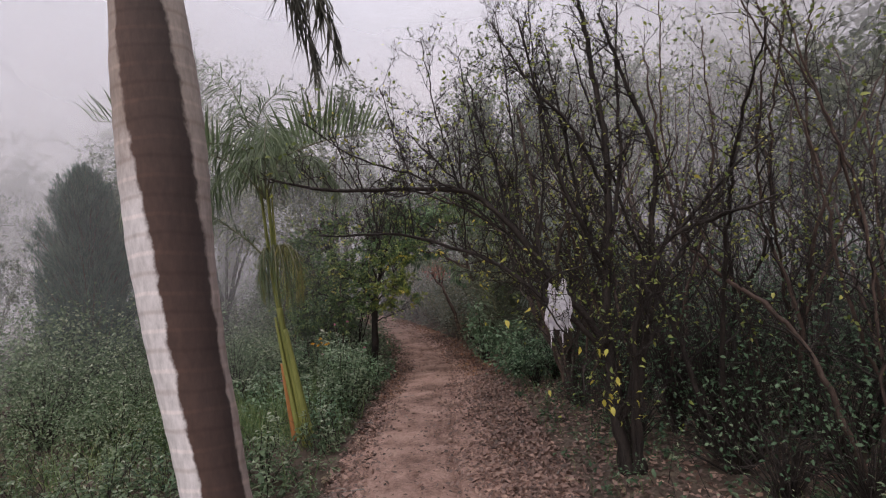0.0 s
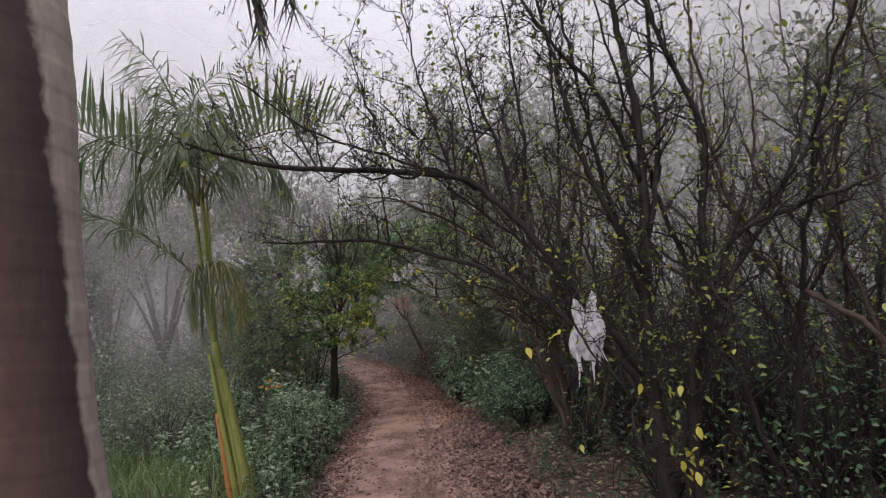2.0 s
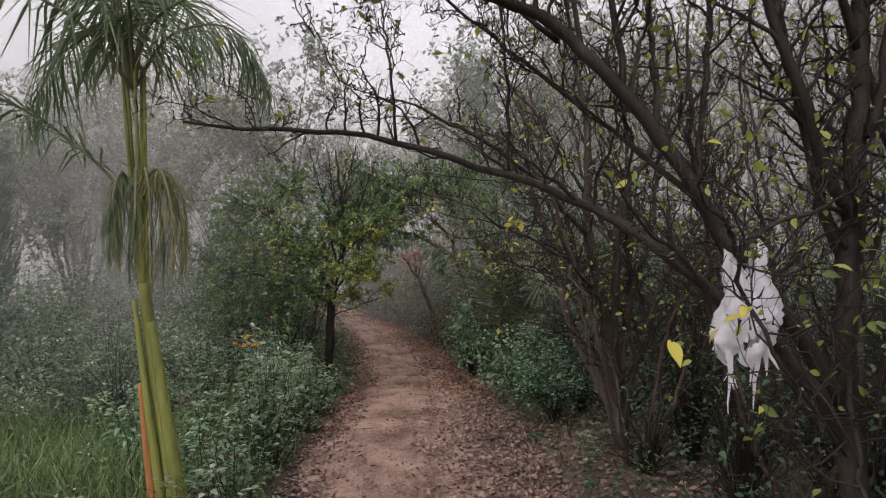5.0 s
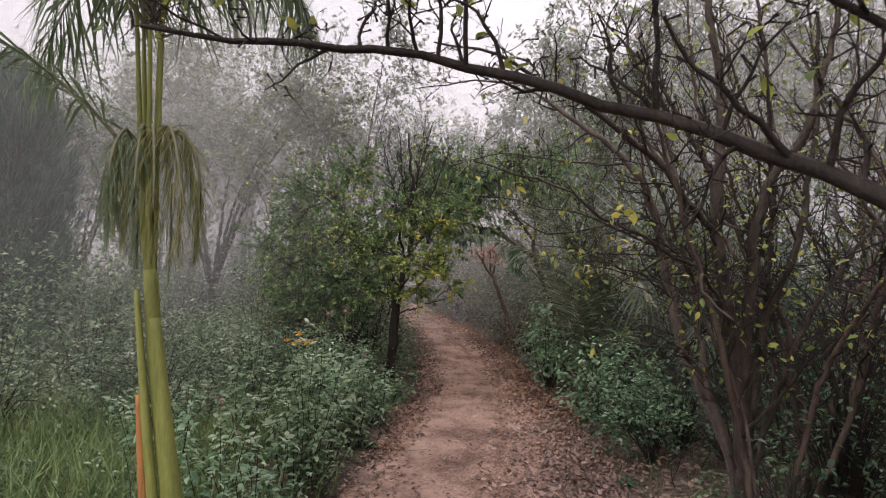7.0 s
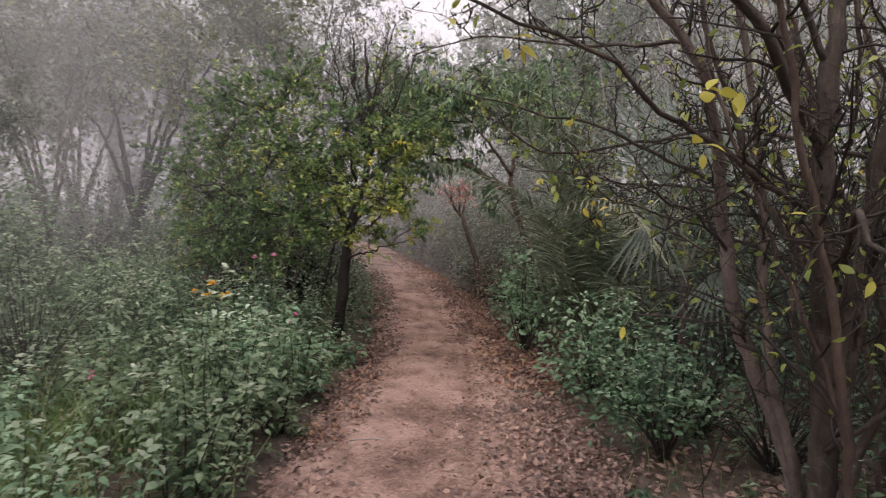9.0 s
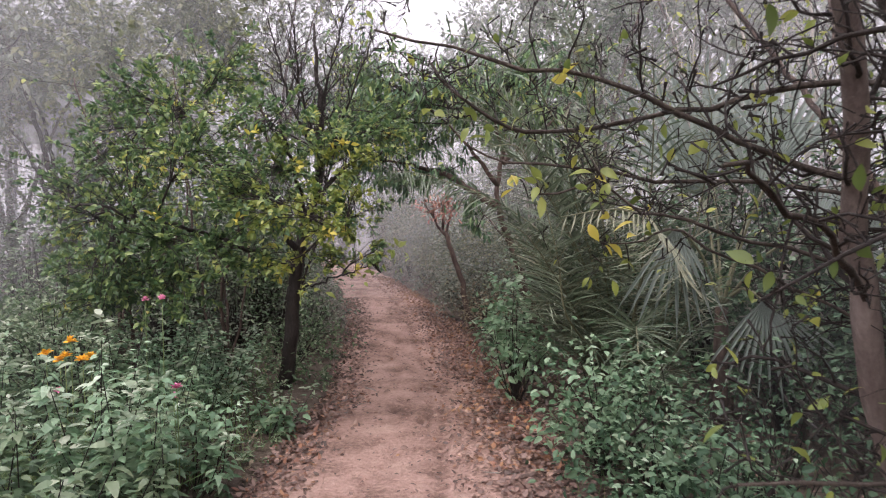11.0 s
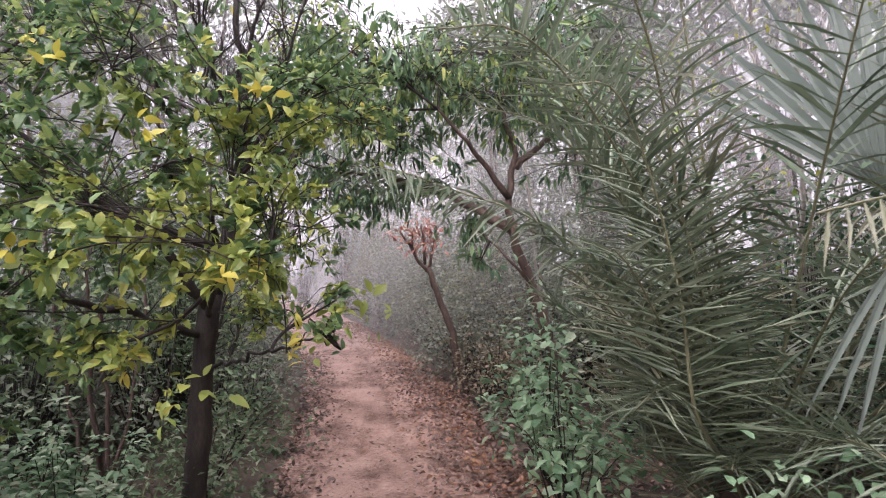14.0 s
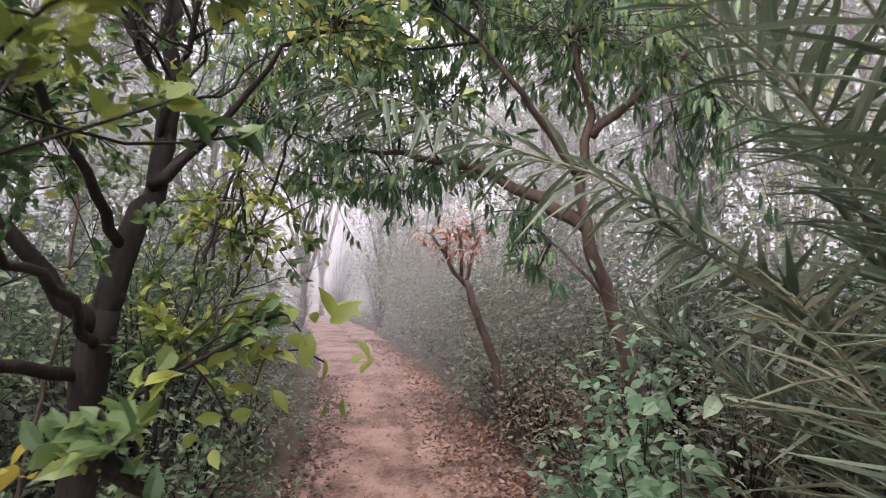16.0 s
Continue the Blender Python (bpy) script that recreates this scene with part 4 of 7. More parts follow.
def build_leaning_tree():
    """Many stems from one root; long branches reach over the path."""
    limbs = [
        ([(1.70, 8.3, -0.06), (1.65, 8.25, 0.29), (1.56, 8.15, 0.91), (1.42, 8.0, 1.47), (1.33, 7.9, 1.93), (1.35, 7.9, 2.43), (1.35, 7.9, 2.87), (1.29, 7.9, 3.28), (1.23, 7.9, 3.9)], 0.062, 0.012),
        ([(1.66, 8.4, -0.04), (1.68, 8.5, 0.25), (1.51, 8.5, 0.7), (1.32, 8.5, 1.11), (1.21, 8.45, 1.52), (1.12, 8.35, 1.82), (1.0, 8.2, 2.13), (0.85, 8.1, 2.36), (0.56, 8.0, 2.56), (0.32, 8.0, 2.73), (0.04, 8.0, 2.94)], 0.050, 0.006),
        ([(1.57, 8.12, 0.92), (1.58, 8.0, 1.61), (1.57, 7.9, 1.94), (1.67, 7.9, 2.27), (1.81, 7.8, 2.49), (1.9, 7.8, 2.82), (2.0, 7.8, 3.18), (2.04, 7.8, 3.58)], 0.038, 0.012),
        ([(1.33, 7.9, 1.9), (1.07, 7.7, 2.08), (0.93, 7.6, 2.25), (0.71, 7.5, 2.39), (0.42, 7.4, 2.59), (0.18, 7.3, 2.67), (-0.06, 7.2, 2.77), (-0.4, 7.2, 2.85)], 0.026, 0.005),
        ([(1.37, 7.92, 1.64), (1.01, 7.7, 1.74), (0.74, 7.6, 1.89), (0.53, 7.5, 1.94), (0.37, 7.4, 2.07), (0.05, 7.3, 2.16), (-0.18, 7.2, 2.21)], 0.014, 0.004),
        ([(1.42, 7.95, 1.34), (1.08, 7.3, 1.57), (0.96, 7.1, 1.63), (0.93, 7.0, 1.55), (0.96, 6.9, 1.48), (1.0, 6.8, 1.42)], 0.013, 0.007),
        ([(1.72, 8.35, -0.04), (1.65, 8.3, 0.32), (1.71, 8.2, 1.19), (1.89, 8.1, 1.79), (2.0, 8.1, 2.32), (2.04, 8.1, 2.85), (2.06, 8.1, 3.39)], 0.034, 0.010),
        ([(1.66, 8.2, -0.04), (1.63, 8.1, 0.35), (1.85, 8.0, 1.21), (2.09, 7.9, 1.72), (2.38, 7.9, 2.12)], 0.026, 0.010),
        ([(1.68, 8.42, -0.04), (1.62, 8.4, 0.32), (1.42, 8.4, 1.05), (1.36, 8.4, 1.68), (1.21, 8.3, 2.34), (1.06, 8.3, 2.9), (0.94, 8.3, 3.35)], 0.030, 0.009),
        ([(1.66, 8.28, 0.02), (1.64, 8.2, 0.49), (1.75, 8.2, 1.4), (1.8, 8.2, 2.22), (1.78, 8.2, 2.99), (1.71, 8.2, 3.54)], 0.030, 0.010),
        ([(1.58, 8.14, 0.6), (1.74, 7.8, 1.01), (1.93, 7.6, 1.32), (2.12, 7.5, 1.54)], 0.015, 0.007),
        ([(1.46, 8.04, 1.3), (1.25, 8.2, 1.75), (1.05, 8.25, 2.3), (0.9, 8.3, 2.8), (0.72, 8.3, 3.3)], 0.020, 0.006),
        ([(1.34, 7.9, 2.2), (1.1, 7.8, 2.55), (0.85, 7.8, 2.95), (0.6, 7.9, 3.3)], 0.016, 0.005),
        ([(0.93, 7.6, 2.25), (0.75, 7.8, 2.6), (0.4, 8.1, 2.85), (-0.1, 8.3, 3.0), (-0.6, 8.3, 2.95)], 0.012, 0.004),
        ([(1.24, 8.46, 1.45), (0.98, 8.2, 1.62), (0.78, 8.0, 1.66), (0.62, 7.8, 1.72), (0.48, 7.6, 1.70)], 0.010, 0.003),
        ([(1.35, 8.5, 1.05), (1.1, 8.1, 1.16), (0.85, 7.9, 1.2), (0.62, 7.84, 1.22)], 0.008, 0.003),
        # the long branches over the path
        ([(1.75, 8.2, 1.4), (1.45, 8.7, 1.75), (0.97, 8.8, 1.96), (0.80, 8.8, 2.05), (0.61, 8.8, 2.12), (0.39, 8.8, 2.14), (0.15, 8.8, 2.2), (-0.1, 8.8, 2.26)], 0.016, 0.004),
        ([(1.78, 8.2, 1.9), (1.4, 8.8, 2.12), (1.0, 8.9, 2.06), (0.80, 8.9, 2.02), (0.60, 8.88, 1.98), (0.39, 8.85, 1.95), (0.28, 8.82, 1.98), (0.17, 8.8, 2.06), (0.08, 8.8, 2.16)], 0.014, 0.004),
        ([(1.76, 8.2, 1.5), (1.3, 8.7, 1.76), (0.80, 8.85, 1.80), (0.66, 8.85, 1.83), (0.52, 8.85, 1.85), (0.33, 8.85, 1.86), (0.20, 8.85, 1.91)], 0.010, 0.003),
        ([(1.74, 8.2, 1.3), (1.3, 8.7, 1.55), (0.89, 8.75, 1.66), (0.74, 8.75, 1.70), (0.64, 8.75, 1.78), (0.58, 8.75, 1.86)], 0.009, 0.003),
        ([(1.70, 8.2, 1.0), (1.3, 8.7, 1.42), (0.97, 8.8, 1.59), (0.84, 8.8, 1.66), (0.76, 8.8, 1.61), (0.65, 8.8, 1.60)], 0.008, 0.002),
        ([(0.66, 8.85, 1.83), (0.50, 8.83, 1.76), (0.40, 8.82, 1.74)], 0.005, 0.002),
        ([(0.85, 8.1, 2.36), (0.5, 8.7, 2.5), (0.0, 9.0, 2.62), (-0.4, 9.2, 2.55)], 0.010, 0.003),
    ]
    t = bare_tree("crooked bare tree of many dark knobby stems with few yellow leaves", limbs, M_BARK_BROWN, 0.46, 0.12, 0.32, 1000, 0.048, "bare trees along the path", yellow=30, pale=(1, 8))
    leaf_spray(t, (0.60, 7.18, 1.93), (0, -0.3, -0.2), 8, 0.066, M_LEAF_YELLOW, 0.035, "leaf", "cluster of lemon yellow leaves")
    leaf_spray(t, (0.56, 7.2, 1.80), (0, -0.3, -0.6), 3, 0.062, M_LEAF_YELLOW, 0.025, "leaf", "yellow leaves hanging from a twig")
    leaf_spray(t, (0.05, 7.3, 2.08), (0, 0, -0.4), 4, 0.06, M_LEAF_YELLOW, 0.03, "leaf", "yellow leaves on a twig")
    leaf_spray(t, (0.57, 7.83, 1.17), (0, 0, -0.7), 2, 0.065, M_LEAF_YELLOW, 0.015, "leaf", "yellow leaves hanging from a twig")
    leaf_spray(t, (1.06, 7.42, 1.45), (0, 0, -0.4), 3, 0.06, M_LEAF_LIME, 0.03, "leaf", "yellow leaves on a twig")
    for at in ((0.17, 8.80, 1.99), (0.12, 8.8, 2.02), (0.22, 8.8, 1.96), (0.36, 8.81, 1.80), (0.41, 8.81, 1.79), (0.46, 8.82, 1.77), (0.60, 8.75, 1.80), (0.66, 8.8, 1.60), (0.7, 8.78, 1.66), (0.5, 8.8, 2.1), (0.72, 8.8, 1.52)):
        leaf_spray(t, at, (0, -0.2, -0.4), 3, 0.062, M_LEAF_YELLOW if rng.random() < 0.25 else M_LEAF_LIME, 0.035, "leaf", "light yellow-green leaves at a twig's end")
    return t


def upright_tree(x, y, h, label, mat, bark, leaves, stems=3, group="slender trees of the thicket", lean=0.25, size=0.05, near=False, twig=0.7, spacing=0.3):
    limbs = []
    for k in range(stems):
        a = rng.uniform(0, 2 * math.pi)
        top = np.array([x + lean * h * math.cos(a) * rng.uniform(0.3, 1), y + lean * h * math.sin(a) * rng.uniform(0.3, 1), h * rng.uniform(0.75, 1.0)])
        b = np.array([x + 0.06 * math.cos(a), y + 0.06 * math.sin(a), -0.05])
        m1 = b * 0.7 + top * 0.3 + rng.normal(0, 0.11, 3)
        m2 = b * 0.35 + top * 0.65 + rng.normal(0, 0.17, 3)
        limbs.append(([b, m1, m2, top], rng.uniform(0.014, 0.030), 0.005))
    # trees with the haze-pale grey bark get twigs of that colour too
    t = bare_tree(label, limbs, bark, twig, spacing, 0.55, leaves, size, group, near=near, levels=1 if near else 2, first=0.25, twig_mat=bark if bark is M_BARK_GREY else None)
    return t

# ---------- leafy shrubs and trees ----------


def shrub(label, x, y, w, d, h, n, size, mat, group="", tone=None, clumps=26, shape=LEAF_MID, stem_mat=None, category="shrub", low=0.15, name="shrub"):
    """Stems from one root, with leaves gathered in clumps at their ends."""
    ob = thing(name, label, category, group)
    base = np.array([x, y, float(ground_height(x, y)) - 0.03])
    s = Soup()
    heads = []
    for k in range(clumps):
        a = rng.uniform(0, 2 * math.pi)
        q = rng.random() ** 0.5
        zt = h * (1 - 0.55 * q ** 2) * rng.uniform(low + 0.25, 1.0)
        tip = base + np.array([w * q * math.cos(a), d * q * math.sin(a), zt])
        mid = base * 0.5 + tip * 0.5 + [0, 0, 0.12 * h] + rng.normal(0, 0.04, 3)
        line = smooth_line([base + rng.normal(0, 0.02, 3) * [1, 1, 0], mid, tip], 0.2)
        if not clear_of_walk(line).all():
            continue
        tube(s, line, np.linspace(0.008, 0.002, len(line)), 3, cap=False)
        heads.append((tip, line))
    tagged(part("branchwork", s, stem_mat or M_TWIG, ob), kind="stuff")
    if not heads:
        return ob
    per = max(1, n // len(heads))
    s = Soup()
    for tip, line in heads:
        sp = 0.16 * math.sqrt(w * h) + 0.05
        c = tip + rng.normal(0, sp, (per, 3)) * [1, 1, 0.75]
        along = line[rng.integers(len(line) // 2, len(line), per)] + rng.normal(0, sp * 0.6, (per, 3))
        c = np.where((rng.random(per) < 0.35)[:, None], along, c)
        c[:, 2] = np.maximum(c[:, 2], base[2] + 0.06)
        way = (c - tip) * [1.5, 1.5, 0.8] + any_way(per, 0.5) * 0.4
        ok = clear_of_walk(c, 0.5) & (np.abs(c[:, 0] - path_middle(c[:, 1])) > path_half(c[:, 1]) * 0.62)
        scatter(s, c[ok], way[ok], rng.uniform(size * 0.55, size * 1.15, ok.sum()), shape, rng.normal(0, 0.55, ok.sum()), droop=rng.uniform(0, 0.3, ok.sum()))
    if s.n:
        tagged(part("foliage", s, mat, ob, smooth=False), kind="stuff")
    if tone is not None:
        s = Soup()
        for tip, line in heads:
            k = 14
            c = tip + rng.normal(0, 0.06, (k, 3)) + [0, 0, 0.05]
            ok = clear_of_walk(c, 0.5)
            scatter(s, c[ok], any_way(k, 0.35, 0.15)[ok], rng.uniform(size * 0.5, size, ok.sum()), shape, rng.normal(0, 0.4, ok.sum()), droop=rng.uniform(0, 0.3, ok.sum()))
        if s.n:
            tagged(part("young_foliage", s, tone, ob, "paler young leaves at the tips", smooth=False), kind="stuff")
    return ob


def crown_tree(name, label, limbs, bark, clumps, n, size, mat, category="tree", shape=LEAF_OVATE, spread=0.26, hang=0.0, group="", twiggy=1.0, second=None, where=None, cluster=9):
    """A trunk with limbs, and clumps of leaves on twigs about the given middles."""
    ob = thing(name, label, category, group)
    for k, (pts, ra, rb) in enumerate(limbs):
        line = limb_line(pts, 0.01)
        s = Soup()
        tube(s, line, np.linspace(ra, rb, len(line)) * (1 + 0.05 * np.sin(np.arange(len(line)))), 9)
        part("trunk" if k == 0 else "limb", s, bark, ob)
    ends = np.concatenate([limb_line(p, 0)[len(limb_line(p, 0)) // 2:] for p, _, _ in limbs])
    tw, lv, lv2 = Soup(), Soup(), Soup()
    weight = np.array([max(r) ** 1.7 for _, r in clumps])
    counts = (n * weight / weight.sum()).astype(int)
    for (c, rad), per in zip(clumps, counts):
        c = np.array(c, dtype=float)
        root = ends[np.argmin(np.linalg.norm(ends - c, axis=1))]
        line = smooth_line([root, root * 0.5 + c * 0.5 + rng.normal(0, 0.06, 3), c], 0.12)
        tube(tw, line, np.linspace(0.011, 0.004, len(line)), 4, cap=False)
        m = max(3, per // cluster)
        tips = c + rng.normal(0, 1, (m, 3)) * np.array(rad)
        tips = tips[clear_of_walk(tips, 0.45)]
        for t in tips:
            a = line[rng.integers(len(line) // 2, len(line))]
            if rng.random() < twiggy:
                tube(tw, smooth_line([a, a * 0.4 + t * 0.6 + rng.normal(0, 0.03, 3) + [0, 0, 0.03], t], 0.12), 0.003, 3, cap=False)
            k = rng.integers(int(cluster * 0.65), int(cluster * 1.4))
            way = (t - a) / (np.linalg.norm(t - a) + 0.01)
            p = t - way * (rng.random((k, 1)) ** 1.5 * spread * 0.85) + rng.normal(0, spread * 0.07, (k, 3))
            w = any_way(k) * 0.9 + way * 0.75 + [0, 0, -hang]
            ok = clear_of_walk(p, 0.4)
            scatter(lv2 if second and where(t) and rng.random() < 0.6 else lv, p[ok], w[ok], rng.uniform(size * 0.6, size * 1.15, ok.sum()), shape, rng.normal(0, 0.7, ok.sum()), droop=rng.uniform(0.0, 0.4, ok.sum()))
    tagged(part("twigwork", tw, M_TWIG, ob), kind="stuff")
    tagged(part("foliage", lv, mat, ob, smooth=False), kind="stuff")
    if lv2.n:
        tagged(part("foliage", lv2, second, ob, "fresher yellow-green leaves", smooth=False), kind="stuff")
    return ob


def build_citrus():
    limbs = [
        ([(-1.52, 13.0, -0.06), (-1.47, 13.0, 0.4), (-1.43, 13.0, 0.8), (-1.41, 13.0, 1.2), (-1.36, 13.0, 1.52)], 0.078, 0.064),
        ([(-1.37, 13.0, 1.45), (-1.30, 13.04, 1.8), (-1.22, 13.1, 2.1), (-1.2, 13.14, 2.6), (-1.24, 13.15, 3.1), (-1.3, 13.2, 3.8)], 0.055, 0.012),
        ([(-1.38, 13.0, 1.4), (-1.55, 12.7, 1.8), (-1.9, 12.2, 2.2), (-2.2, 12.1, 2.6)], 0.036, 0.012),
        ([(-1.39, 13.0, 1.35), (-1.15, 12.4, 1.6), (-0.85, 11.6, 1.68), (-0.66, 11.2, 1.66)], 0.02, 0.007),
        ([(-1.24, 13.08, 2.0), (-0.98, 13.1, 2.25), (-0.7, 13.0, 2.55)], 0.028, 0.008),
        ([(-1.4, 13.0, 1.25), (-1.65, 12.1, 1.5), (-2.1, 11.5, 1.7), (-2.5, 11.2, 1.8)], 0.026, 0.009),
        ([(-1.31, 13.03, 1.75), (-1.3, 12.5, 2.2), (-1.3, 11.9, 2.6)], 0.022, 0.009),
        ([(-1.42, 13.0, 1.05), (-0.9, 12.2, 1.22), (-0.5, 11.5, 1.38), (-0.38, 11.35, 1.42)], 0.012, 0.004),
    ]
    cl = [((-0.66, 11.15, 1.66), (0.16, 0.16, 0.12)), ((-0.62, 11.4, 1.95), (0.18, 0.2, 0.14)), ((-0.42, 11.40, 1.42), (0.05, 0.07, 0.05)), ((-0.44, 12.15, 1.52), (0.07, 0.08, 0.07)),
          ((-0.95, 11.1, 1.75), (0.2, 0.2, 0.16)), ((-0.75, 11.6, 2.3), (0.22, 0.25, 0.16)), ((-0.5, 12.0, 2.5), (0.24, 0.3, 0.2)), ((-0.45, 12.9, 2.6), (0.3, 0.3, 0.22)), ((-1.35, 11.2, 1.9), (0.3, 0.25, 0.22)),
          ((-1.2, 11.4, 2.4), (0.3, 0.3, 0.25)), ((-0.95, 11.7, 2.8), (0.3, 0.3, 0.22)), ((-1.75, 11.3, 2.2), (0.32, 0.3, 0.28)), ((-1.6, 11.7, 2.75), (0.32, 0.32, 0.25)), ((-2.2, 11.4, 2.0), (0.3, 0.3, 0.3)),
          ((-2.1, 11.8, 2.6), (0.32, 0.32, 0.28)), ((-2.55, 11.6, 1.7), (0.28, 0.3, 0.26)), ((-2.6, 12.0, 2.25), (0.3, 0.35, 0.3)), ((-1.9, 11.2, 1.55), (0.3, 0.2, 0.2)), ((-2.35, 11.25, 1.35), (0.28, 0.2, 0.2)),
          ((-1.5, 11.15, 1.5), (0.25, 0.2, 0.16)), ((-1.35, 12.2, 3.1), (0.35, 0.35, 0.22)), ((-1.9, 12.4, 3.1), (0.35, 0.35, 0.22)), ((-0.75, 13.0, 3.0), (0.3, 0.3, 0.22)), ((-1.15, 11.2, 1.38), (0.16, 0.12, 0.08)),
          ((-2.75, 11.9, 1.35), (0.24, 0.3, 0.2)), ((-2.9, 11.7, 2.0), (0.26, 0.3, 0.28)), ((-2.5, 11.5, 1.1), (0.3, 0.2, 0.16)), ((-1.95, 11.3, 1.2), (0.28, 0.2, 0.16)), ((-2.7, 12.2, 2.8), (0.3, 0.3, 0.25)), ((-1.5, 12.8, 2.2), (0.35, 0.3, 0.25)), ((-2.0, 12.8, 2.0), (0.35, 0.3, 0.3)), ((-0.8, 12.95, 1.8), (0.2, 0.2, 0.16)), ((-1.0, 12.9, 1.35), (0.18, 0.2, 0.16))]
    t = crown_tree("citrus_tree", "leafy citrus tree with yellowing leaves on a dark slim trunk", limbs, M_BARK_DARK, [(c, tuple(0.72 * q for q in r)) for c, r in cl if c[2] < 2.45 or (abs(c[0] + 1.2) > 0.6 and rng.random() < 0.85)], 21000, 0.056, M_LEAF_CITRUS, second=M_LEAF_LIME, where=lambda p: p[0] > -1.25 and p[2] < 2.3, spread=0.15, shape=LEAF_OVATE, hang=-0.35, cluster=16, twiggy=0.8)
    store = []
    for pts, ra in (([(-1.24, 13.15, 2.6), (-1.1, 13.0, 3.2), (-0.9, 12.9, 3.9)], 0.018), ([(-1.22, 13.12, 2.4), (-1.5, 13.0, 3.0), (-1.7, 12.9, 3.8)], 0.018), ([(-1.22, 13.1, 2.2), (-0.9, 12.8, 2.8), (-0.6, 12.6, 3.5)], 0.016), ([(-1.22, 13.12, 2.3), (-1.3, 12.7, 3.0), (-1.35, 12.4, 3.7)], 0.016)):
        line = limb_line(pts, 0.008)
        s = Soup()
        tube(s, line, np.linspace(ra, 0.005, len(line)), 6)
        part("limb", s, M_BARK_DARK, t)
        sprout(line, lambda q, a=ra: a * (1 - q) + 0.004, 0.1, 0.07, 0.62, 0.5, store, 1)
    s = Soup()
    draw_twigs(s, store, False)
    tagged(part("twigwork", s, M_TWIG, t, "bare dark twigs at the crown's top"), kind="stuff")
    for at, k in (((-0.66, 11.0, 1.64), 9), ((-0.60, 11.05, 1.67), 7), ((-0.9, 11.0, 2.05), 8), ((-0.65, 11.3, 2.25), 9), ((-0.52, 11.2, 1.36), 5), ((-1.9, 11.0, 1.75), 6), ((-1.3, 11.0, 1.72), 5), ((-0.52, 11.42, 1.36), 7), ((-0.62, 11.4, 1.55), 5), ((-0.48, 11.2, 1.45), 4), ((-1.2, 11.05, 2.3), 6)):
        leaf_spray(t, at, (0.2, -0.4, 0.35), max(4, k - 1), 0.062, M_LEAF_YELLOW, 0.032, "leaf", "bright yellow old leaves at a twig's end")
    for at, k in (((-0.37, 12.12, 1.50), 9), ((-0.46, 12.08, 1.38), 7), ((-0.33, 12.2, 1.42), 7), ((-0.52, 12.1, 1.28), 5), ((-0.9, 11.3, 1.25), 8), ((-0.75, 11.2, 1.9), 8)):
        leaf_spray(t, at, (0.2, -0.3, 0.2), k, 0.072, M_LEAF_LIME, 0.06, "leaf", "fresh yellow-green leaves at a twig's end")
    return t


